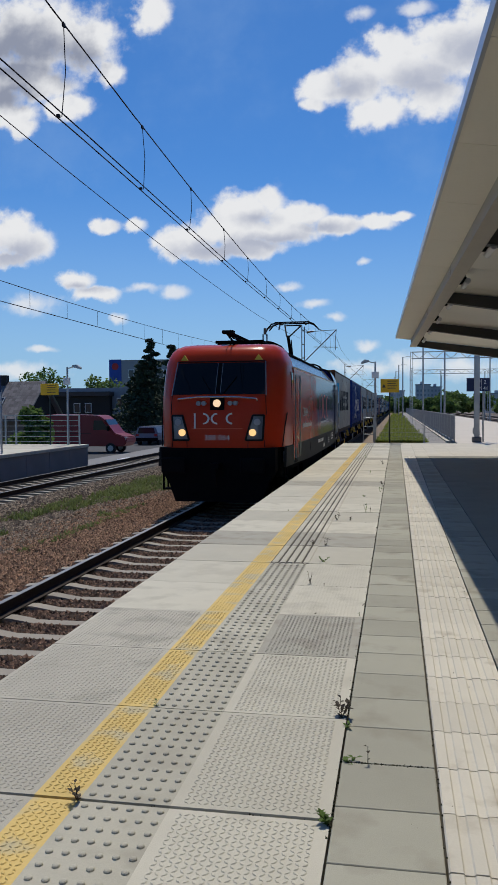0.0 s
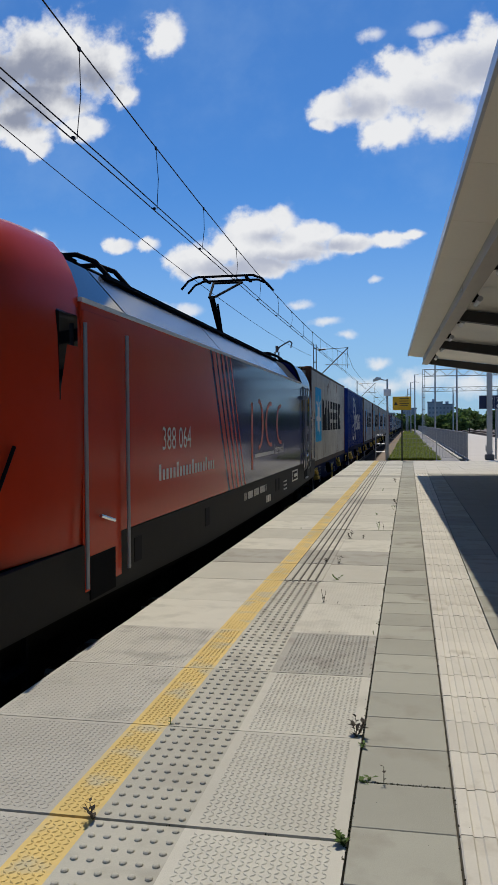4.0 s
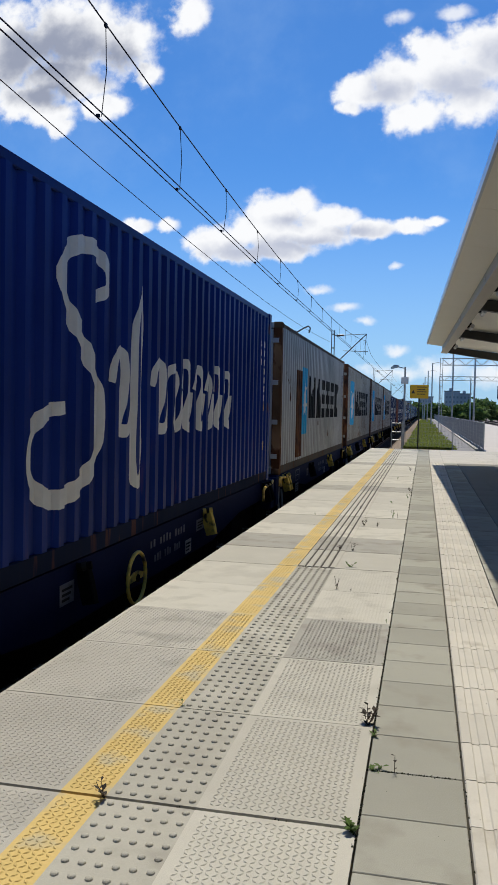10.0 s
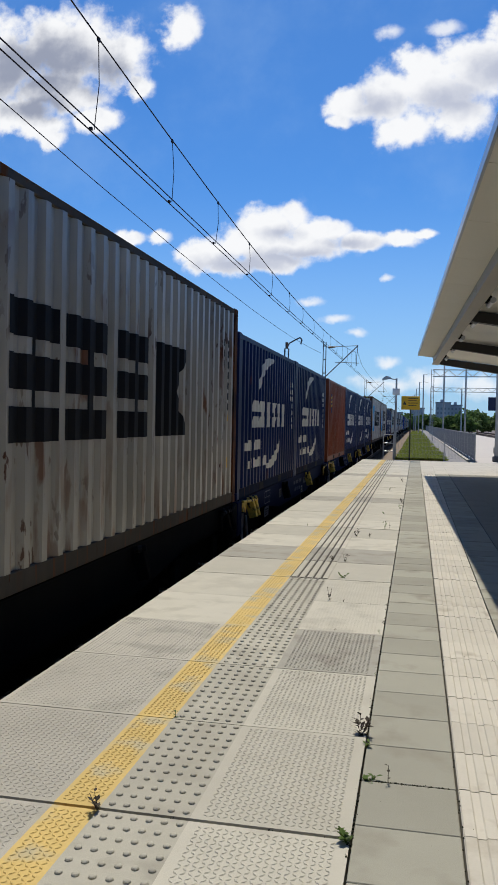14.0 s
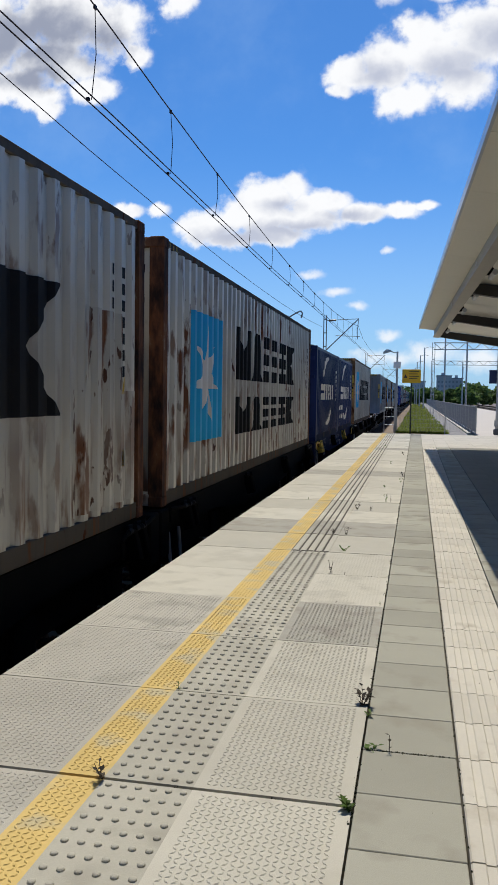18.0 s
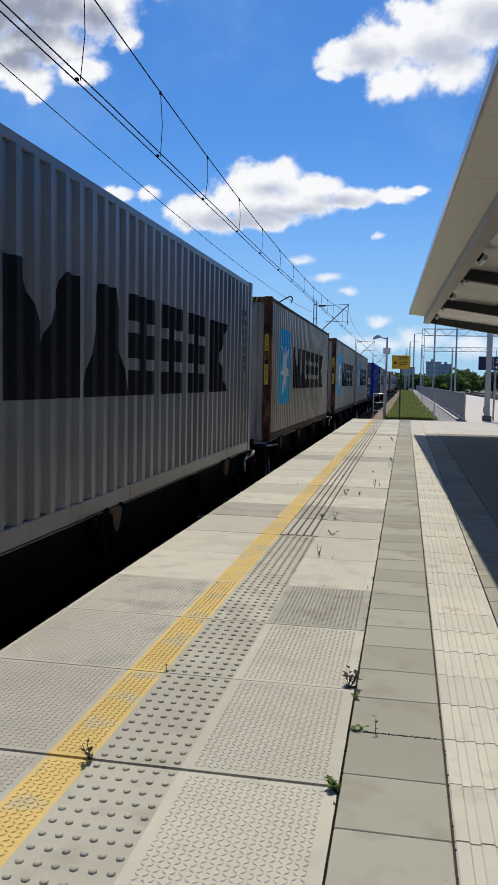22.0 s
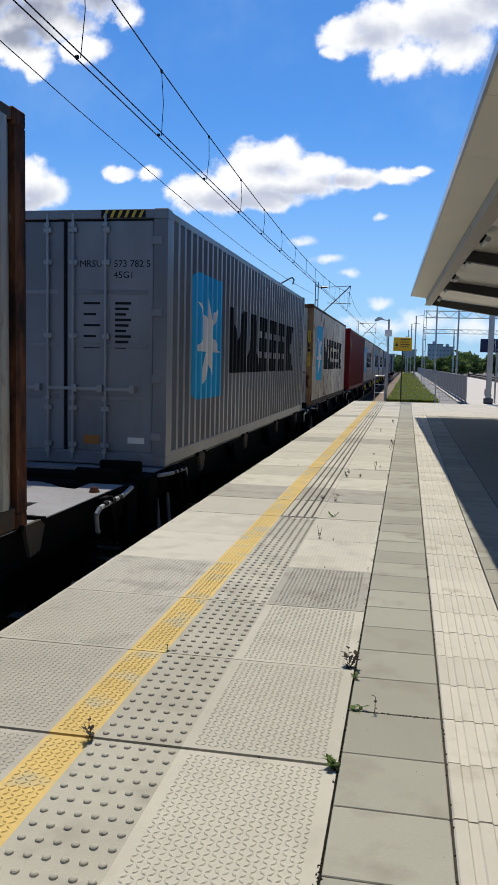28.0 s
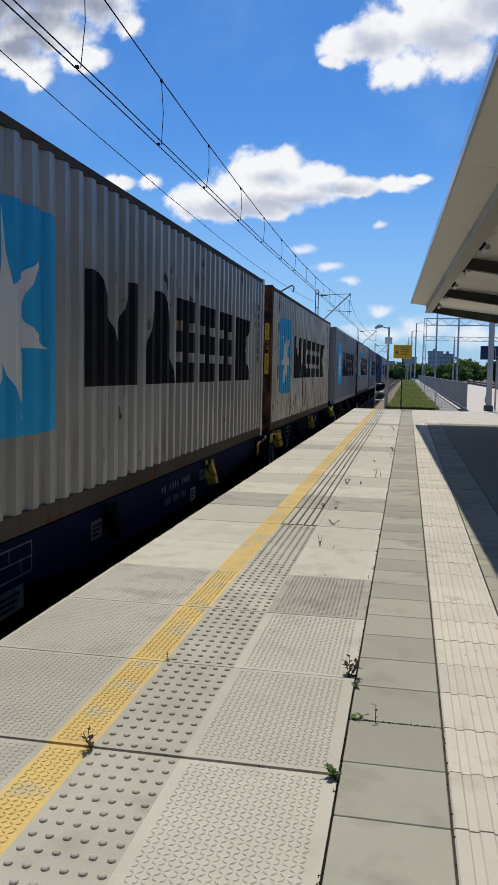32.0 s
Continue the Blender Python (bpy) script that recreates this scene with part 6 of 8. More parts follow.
        for sx in (-1, 1):
            x0, x1 = (0.02, w - 0.17) if sx > 0 else (-w + 0.17, -0.02)
            d = place("door", kept(("door", *key, sx), lambda: box(x0, x1, 0.03, 0.075, 0.16, H - 0.13, 0.008), mt), c)
            for z in (0.75, 1.35, 1.95):
                if z < H - 0.5:
                    place("door_rib", kept(("door_rib", paint, H, sx, z), lambda: box(x0 + 0.06, x1 - 0.06, 0.021, 0.031, z, z + 0.05, 0.004), mt), d)
            place("door_seal", kept(("door_seal", H, sx), lambda: boxes((x0 - 0.012, x0, 0.034, 0.06, 0.15, H - 0.12), (x1, x1 + 0.024, 0.034, 0.06, 0.15, H - 0.12), (x0, x1, 0.034, 0.06, H - 0.128, H - 0.11)), RUBBER), d, label="black rubber seal")
            for q in ((0.08, 0.46) if sx > 0 else (0.18, 0.62)):
                x = x0 + (x1 - x0) * q if sx > 0 else x1 - (x1 - x0) * q
                rod = place("lock_rod", kept(("lock_rod", H, sx, q, rod_m.name), lambda: tube((x, 0.0, 0.06), (x, 0.0, H - 0.05), 0.017), rod_m), d, label="locking rod")
                place("rod_collar", kept(("rod_collar", H, sx, q, rod_m.name), lambda: boxes(*[(x - 0.028, x + 0.028, -0.026, 0.0, z, z + 0.05) for z in (0.13, 0.74, H - 0.20)]), rod_m), rod)
                for z in (0.2, 0.62, H * 0.5, H - 0.62, H - 0.26):
                    place("rod_bracket", kept(("rod_bracket", H, sx, q, z, rod_m.name), lambda: box(x - 0.05, x + 0.05, -0.012, 0.03, z, z + 0.06, 0.008), rod_m), d)
                place("handle", kept(("handle", H, sx, q, rod_m.name), lambda: boxes((x, x + 0.36, -0.02, 0.0, 0.86, 0.895), (x + 0.30, x + 0.36, -0.03, 0.03, 0.84, 0.92)), rod_m), d)
            xh = w - 0.165 if sx > 0 else -w + 0.075
            for z in (0.35, 1.0, 1.75, H - 0.35):
                place("hinge", kept(("hinge", paint, H, sx, z), lambda: box(xh - 0.02, xh + 0.11, -0.012, 0.03, z - 0.045, z + 0.045, 0.006), mt), d)
        if code:
            one = code.split("|")
            for k, line in enumerate(one):
                at = (0.17, H - 0.64) if line.isalpha() else (0.58, H - 0.64 - 0.125 * k)
                letters("container_code", line, 0.108, ink, c, Matrix.Translation((at[0], 0.026, at[1])) @ FACING_END, "LEFT", "painted container code")
        place("data_lines", kept(("data_lines", ink.name, H), lambda: boxes(*[(0.60, 0.79 - 0.03 * (k % 3), 0.0265, 0.0285, H - 1.06 - k * 0.062, H - 1.032 - k * 0.062) for k in range(9)]), ink), c, label="small rows of weight figures")
        place("data_lines", kept(("data_heads", ink.name, H), lambda: boxes(*[(0.22, 0.42 - 0.05 * (k % 2), 0.0265, 0.0285, H - 1.06 - k * 0.124, H - 1.035 - k * 0.124) for k in range(5)]), ink), c, label="small rows of weight headings")
        if look_name == "star":
            place("door_badge", kept(("door_badge", H), lambda: box(-0.78, -0.50, 0.022, 0.026, H - 1.0, H - 0.68), LOGO_BLUE), c, label="small light-blue badge")
            place("badge_star", kept(("badge_star", H), lambda: prism(star_outline(-0.64, H - 0.84, 0.11), 1, 0.018, 0.0215), LOGO_STAR), c, label="pale badge star")
        place("data_sticker", kept(("data_sticker", H), lambda: box(0.76, 0.96, 0.022, 0.026, 0.26, 0.33), WHITE_INK), c, label="white sticker")
        place("data_sticker", kept(("orange_sticker", H), lambda: box(0.22, 0.42, 0.022, 0.026, 0.24, 0.34), DULL_ORANGE), c, label="dull orange sticker")
    # painted marks of the owner: plain shapes
    z0, z1 = mark_z
    if look_name == "star":
        r0, r1 = MARK_ROW.get(near, (3.3, 10.35))
        d = 0.6 * (r0 - 3.3)
        place("logo_panel", kept(("logo_panel", L, H, d), lambda: side_decal([round_rect(1.2 + d, 2.85 + d, 0.72, 2.36, 0.16)], 0.003), LOGO_BLUE), c, label="faded light-blue square with rounded corners")
        place("logo_star", kept(("logo_star", L, H, d), lambda: side_decal([star_outline(2.02 + d, 1.52, 0.68, 1.14)], 0.006), LOGO_STAR), c, label="pale seven-pointed star")
        row_of_marks(c, (r0, z0, z1), block_row(r0, r1, z0, z1), INK, "heavy black mark")
        if near == 77.55:                       # rusted repair low on the side, scorched smudge by the far end
            place("rust_patch", kept(("rust_low", L), lambda: side_decal([rect(4.63, 5.66, 0.24, 0.52)], 0.004), RUST_EATEN), c, label="rust-eaten repair panel")
            place("smudge", kept(("smudge", L), lambda: side_decal([[(8.98, 0.52), (9.10, 0.44), (9.22, 0.46), (9.30, 0.58), (9.20, 0.67), (9.06, 0.66)]], 0.004), PAINT["soot"]), c, label="dark scraped spot")
        if near == 154.05:                       # repaired and rusted far end
            place("rust_patch", kept(("rust_eaten", L), lambda: side_decal([rect(10.5, 11.95, 0.22, 1.25), rect(10.75, 11.6, 1.25, 1.95)], 0.004), RUST_EATEN), c, label="rust-eaten repair panels")
    elif look_name == "two_rows":
        place("logo_panel", kept(("logo_panel_low", L, H), lambda: side_decal([rect(1.08, 2.71, 0.64, 2.25)], 0.003), LOGO_BLUE), c, label="light-blue square with a pale rim")
        place("logo_star", kept(("logo_star_low", L, H), lambda: side_decal([star_outline(1.9, 1.45, 0.58, 1.15)], 0.006), LOGO_STAR), c, label="pale seven-pointed star")
        for a, b in ((1.46, 2.26), (0.63, 1.2)):
            row_of_marks(c, (3.65, a, b), block_row(3.65, 9.5, a, b), INK, "black mark")
    elif look_name == "rust_patch":
        place("logo_panel", kept(("logo_panel_thin", L, H), lambda: side_decal([rect(2.85, 3.55, 0.7, 2.2)], 0.003), LOGO_BLUE), c, label="faded light-blue patch")
        place("logo_star", kept(("logo_star_thin", L, H), lambda: side_decal([star_outline(3.25, 1.45, 0.34, 1.6)], 0.006), LOGO_STAR), c, label="pale worn star")
        place("rust_patch", kept(("rust_patch", L), lambda: side_decal([rect(2.0, 2.85, 0.22, 2.1)], 0.005), PAINT["rust"]), c, label="bare rusted repair panel")
        row_of_marks(c, (3.8, z0, z1), block_row(3.8, 10.5, z0, z1), INK, "heavy black mark")
    elif look_name == "swoosh":
        place("logo_arc", kept(("upper_arc", L), lambda: side_decal(brush([(1.75, 1.77), (1.85, 1.93), (2.0, 2.07), (2.2, 2.19), (2.45, 2.28), (2.75, 2.33), (3.2, 2.38)], (0.05, 0.20))), WHITE_INK), c, label="white brush arc")
        place("logo_arc", kept(("lower_arc", L), lambda: side_decal(brush([(2.5, 0.40), (2.8, 0.42), (3.1, 0.46), (3.4, 0.53), (3.65, 0.64), (3.82, 0.75), (3.95, 0.90)], (0.05, 0.20))), WHITE_INK), c, label="white brush arc")
        lo, hi = 1.12, 1.58
        for k, (a, b) in enumerate(((1.2, 1.68), (1.76, 2.32), (2.42, 2.92), (3.04, 3.50), (3.58, 4.0), (4.08, 4.56))):
            place("owner_mark", kept(("block_mark", k), lambda: side_decal([[(a, lo), (b - 0.06, lo), (b, lo + 0.19), (b - 0.17, lo + 0.19), (b - 0.17, hi - 0.19), (b - 0.06, hi - 0.19), (b, hi), (a + 0.06, hi), (a, hi - 0.19), (a + 0.17, hi - 0.19), (a + 0.17, lo + 0.19), (a + 0.06, lo + 0.19)]]), WHITE_INK), c, label="white block mark")
        if label.endswith("small rows"):
            for z, n, y in ((0.74, 7, 0.65), (0.44, 8, 0.85)):
                for i in range(n):
                    place("slogan_mark", kept(("slogan_mark", z, i), lambda: side_decal([rect(y + i * 0.21, y + i * 0.21 + 0.14, z, z + (0.17 if i % 3 else 0.13))]), WHITE_INK), c, label="small white mark")
    elif look_name == "script":
        curl = [(4.49, 2.14), (4.68, 2.24), (4.63, 2.44), (4.35, 2.53), (4.0, 2.46), (3.82, 2.25), (3.93, 2.0), (4.28, 1.68), (4.52, 1.39), (4.56, 1.07), (4.42, 0.755), (4.0, 0.55), (3.58, 0.55), (3.34, 0.72), (3.34, 0.98), (3.54, 1.17), (3.86, 1.22)]
        place("owner_mark", kept(("script_curl", L), lambda: side_decal(brush(curl, (0.10, 0.17))), WHITE_INK), c, label="tall pale brush curl")
        loop = [(5.62, 2.40), (5.5, 2.2), (5.42, 1.9), (5.40, 1.4), (5.38, 0.9), (5.40, 0.6), (5.52, 0.52), (5.62, 0.8), (5.60, 1.3), (5.64, 2.0), (5.62, 2.40)]
        place("owner_mark", kept(("script_loop", L), lambda: side_decal(brush(loop, (0.06, 0.12))), WHITE_INK), c, label="tall pale brush loop")
        for k, (y, wide) in enumerate(((4.85, 0.42), (5.95, 0.42), (6.42, 0.45), (6.9, 0.40), (7.4, 0.45), (7.95, 0.28), (8.3, 0.40), (8.85, 0.40))):
            top = 1.70 - 0.035 * (k % 3)
            wave = [(y, 1.45), (y + wide * 0.2, top), (y + wide * 0.6, top + 0.02), (y + wide * 0.75, 1.5), (y + wide * 0.5, 1.08), (y + wide * 0.8, 1.02), (y + wide, 1.15), (y + wide * 1.1, 1.42)]
            place("owner_mark", kept(("script_wave", k), lambda: side_decal(brush(wave, (0.07, 0.13))), WHITE_INK), c, label="pale brush wave")
    if look_name != "plain":
        for q, (dy, n) in enumerate(((0.86, 3), (0.62, 7))):
            for k in range(n):
                place("side_code", kept(("side_code", ink.name, L, H, q, k), lambda: side_decal([rect(L - dy, L - dy + 0.11 - 0.03 * (k % 2), H - 0.62 - 0.15 * k, H - 0.52 - 0.15 * k)]), ink), c, label="small code mark")
        if H > 2.7:
            place("warning_label", kept(("warning_label", L), lambda: side_decal([[(L - 0.62, 1.22), (L - 0.46, 1.22), (L - 0.54, 1.40)]]), SIGN_YELLOW), c, label="yellow warning triangle")
            place("warning_label", kept(("warning_slip", L), lambda: side_decal([rect(L - 0.60, L - 0.52, 0.55, 0.70)]), SIGN_YELLOW), c, label="small yellow label")
    else:
        place("side_badge", kept(("side_badge", L, H), lambda: side_decal([rect(0.85, 1.2, H - 1.05, H - 0.45)]), SIGN_NAVY), c, label="small dark badge")
        for k in range(3):
            place("badge_stripe", kept(("badge_stripe", L, H, k), lambda: side_decal([[(0.90, H - 0.88 + 0.13 * k), (1.15, H - 0.82 + 0.13 * k), (1.15, H - 0.76 + 0.13 * k), (0.90, H - 0.82 + 0.13 * k)]], 0.007), SIGN_YELLOW), c, label="yellow badge stripe")
    moving.append(c)
    return c


G = "weathered grey corrugated container with blue star panel"
B = "dark blue corrugated container with white arcs"
LOAD = [
    (36.54, LONG, "cream", "star", "blind", "rust", "MRKU397487", G + " and rusty posts"),
    (50.69, LONG, "deep", "script", "door", None, "020814 2|45G1", "blue corrugated steel container with flowing pale brush strokes"),
    (63.96, LONG, "silver", "rust_patch", "door", "tan", "45G1", "pale container with a bare rusted repair panel"),
    (77.55, LONG, "dull", "star", "door", "rust", "331 860 0|45G1", G + " and rust-edged doors"),
    (90.5, LONG, "stained", "star", "door", "rust", "45G1", "rust-stained grey container with a blue star panel"),
    (103.0, LONG, "stained", "star", "blind", "rust", "", G + " and bright rusty posts"),
    (115.34, SHORT, "blue", "swoosh", "door", None, "22G1", B + ", heavy marks and small rows"),
    (121.42, SHORT, "blue", "swoosh", "blind", None, "", B + ", heavy marks and small rows"),
    (128.36, SHORT, "brown", "plain", "blind", "brown", "", "red-brown corrugated steel short container"),
    (134.62, SHORT, "blue", "swoosh", "blind", None, "", B + ", heavy marks and small rows"),
    (140.84, SHORT, "blue", "swoosh", "blind", None, "", B + " and heavy marks"),
    (146.94, SHORT, "blue", "swoosh", "blind", None, "", B + ", heavy marks and small rows"),
    (154.05, LONG, "rusty", "star", "blind", "rust", "", "rust-stained grey container with a blue star panel"),
    (166.86, LONG, "rusty", "two_rows", "blind", "rust", "MSKU0924241", "rust-stained grey container with two rows of black marks"),
    (180.45, SHORT, "blue", "swoosh", "door", None, "198498 3|22G1", B + " and closed blue doors"),
    (186.6, SHORT, "blue", "swoosh", "blind", None, "", B + ", heavy marks and small rows"),
    (194.17, LONG, "cream", "star", "blind", "tan", "MRSU3646644", "grey corrugated container, blue star panel, yellow caution strip"),
    (219.4, LONG, "cool", "star", "blind", "cool", "MRSU4471", "bluish-grey corrugated container with a blue star panel"),
    (233.68, LONG, "grey", "star", "blind", "rust", "MSKU0493638", G + " and rusted posts"),
    (248.82, LONG, "pale", "star", "blind", "rust", "MRKU3370466", "pale grey corrugated container with a blue star panel"),
    (262.66, LONG, "pale", "star", "door", None, "421 637 3|45G1", "pale grey container with closed doors and a blue star panel"),
    (274.97, SHORT, "blue", "swoosh", "blind", None, "", B + ", heavy marks and small rows"),
    (285.7, LONG, "navy", "plain", "blind", None, "DLCU4900089", "bright blue corrugated steel container"),
    (302.9, LONG, "pale", "star", "blind", "rust", "", G),
    (318.52, LONG, "cool", "star", "door", None, "573 782 5|45G1|MRSU", "bluish-grey container with closed doors and a blue star panel"),
    (332.71, LONG, "rusty", "star", "blind", "tan", "MRKU3130038", "rust-spotted white-grey container with a blue star panel"),
    (347.95, LONG, "red", "plain", "blind", None, "FFAU5388186", "dark red corrugated steel container"),
    (360.7, LONG, "rusty", "star", "blind", "tan", "MRKU3425701", "grey corrugated container, blue star panel, yellow caution strip"),
    (374.58, LONG, "pale", "star", "door", None, "353 302 0|45G1", "pale grey container with closed doors and a blue star panel"),
    (387.66, LONG, "rusty", "star", "blind", "rust", "", "rust-streaked grey container with a blue star panel"),
    (402.31, LONG, "cool", "star", "blind", None, "", G),
    (415.86, LONG, "grey", "star", "blind", "rust", "", G),
    (429.66, LONG, "cool", "star", "blind", None, "", G),
    (443.16, LONG, "blue", "plain", "blind", None, "", "dark blue corrugated steel container"),
    (456.66, LONG, "grey", "star", "blind", None, "", G),
]
for near, length, paint, style, end, post, code, text in LOAD:
    container(near, length, paint, style, end, post, code, text, LOW if length == SHORT else HIGH)

# ---- locomotive: y from the nose, z from the rail ----
RED = mat("glossy_red_paint", (0.47, 0.040, 0.013), 0.22, vary=0.10, scale=0.6, grain=8, spec=0.10)
BLUE = mat("glossy_dark_blue_paint", (0.008, 0.0085, 0.095), 0.10, vary=0.05, scale=0.6, grain=8, spec=0.09)
SILVER = mat("brushed_roof_panel", (0.12, 0.14, 0.175), 0.18, metal=0.35, vary=0.12, scale=1.5, grain=12)
SKIRT = mat("dusty_grey_skirt", (0.021, 0.020, 0.018), 0.7, spec=0.15, vary=0.2, scale=1.2, grain=15)
DARKGLASS = mat("dark_cab_glass", (0.004, 0.005, 0.006), 0.03, vary=0.1, spec=0.25)
ORANGE = mat("orange_red_lettering", (0.62, 0.085, 0.02), 0.4, vary=0.1)
CHROME = mat("bright_handrail", (0.62, 0.62, 0.62), 0.25, metal=1.0)
LENS = mat("lamp_glass", (0.13, 0.145, 0.16), 0.12, spec=0.5)


def glow(name, color, strength):
    m = bpy.data.materials.new(name)
    m.use_nodes = True
    b = m.node_tree.nodes["Principled BSDF"]
    b.inputs["Base Color"].default_value = (*color, 1)
    b.inputs["Emission Color"].default_value = (*color, 1)
    b.inputs["Emission Strength"].default_value = strength
    return m


LAMP = glow("lit_headlamp", (1.0, 0.62, 0.24), 1.15)
LAMP_TOP = glow("lit_top_lamp", (1.0, 0.70, 0.42), 1.0)
LOCO_A, LOCO_L = 17.62, 17.9


NOSE_Z = (1.43, 1.75, 2.10, 2.50, 2.60, 3.0, 3.36, 3.50, 3.62, 3.72, 3.80)
NOSE_LEAN = (0.0, 0.0, 0.02, 0.07, 0.10, 0.30, 0.48, 0.55, 0.64, 0.80, 1.15)
NOSE_HALF = (1.47, 1.48, 1.49, 1.49, 1.49, 1.485, 1.46, 1.41, 1.35, 1.27, 1.13)
NOSE_PLAN = ((0.0, 0.0), (0.40, 0.01), (0.62, 0.04), (0.70, 0.08), (0.755, 0.14), (0.80, 0.22), (0.86, 0.33), (0.92, 0.46), (0.955, 0.62), (0.975, 0.85), (0.99, 1.20), (1.0, 1.55), (1.0, 1.85))


def nose_y(x, z):
    """How far back the nose's skin lies at that width and height."""
    f, w = np.interp(z, NOSE_Z, NOSE_LEAN), np.interp(z, NOSE_Z, NOSE_HALF)
    q = np.interp(abs(x) / w, [p[0] for p in NOSE_PLAN[:-1]], [p[1] for p in NOSE_PLAN[:-1]])
    return float(q + f * (1 - q / 1.85))


def cab_shell():
    zs, lean, half, plan = NOSE_Z, NOSE_LEAN, NOSE_HALF, NOSE_PLAN
    bm = bmesh.new()
    rows = []
    for z, f, w in zip(zs, lean, half):
        right = [(p * w, q + f * (1 - q / 1.85), z) for p, q in plan]
        row = [(-x, y, z) for x, y, z in right[:0:-1]] + right
        rows.append([bm.verts.new(p) for p in row])
    for a, b in zip(rows, rows[1:]):
        for k in range(len(a) - 1):
            bm.faces.new((a[k], a[k + 1], b[k + 1], b[k]))
    bm.faces.new(rows[-1])
    return bm


def front_quad(parent, name, corners, material, label="", off=0.012):
    """A curved plate on the nose between four corners (x, z), bottom pair first."""
    bm = bmesh.new()
    (x0, z0), (x1, z1), (x2, z2), (x3, z3) = corners
    n, m = 10, 6
    grid = []
    for j in range(m + 1):
        t = j / m
        row = []
        for i in range(n + 1):
            s = i / n
            x = (1 - t) * ((1 - s) * x0 + s * x1) + t * ((1 - s) * x3 + s * x2)
            z = (1 - t) * ((1 - s) * z0 + s * z1) + t * ((1 - s) * z3 + s * z2)
            row.append(bm.verts.new((x, nose_y(x, z) - off, z)))
        grid.append(row)
    for j in range(m):
        for i in range(n):
            bm.faces.new((grid[j][i], grid[j][i + 1], grid[j + 1][i + 1], grid[j + 1][i]))
    return part(name, bm, material, parent, label)


def nose_line(points, r, off=0.015):
    pts = []
    for (xa, za), (xb, zb) in zip(points, points[1:]):
        for k in range(5):
            x, z = xa + (xb - xa) * k / 5, za + (zb - za) * k / 5
            pts.append((x, nose_y(x, z) - off, z))
    x, z = points[-1]
    pts.append((x, nose_y(x, z) - off, z))
    return polyline(pts, r)


def disc(name, parent, x, y, z, r, material, axis="y", deep=0.02, label="", sides=20):
    d = Vector((0, -deep, 0)) if axis == "y" else Vector((deep, 0, 0))
    return part(name, tube((x, y, z), Vector((x, y, z)) + d, r, sides), material, parent, label, False)


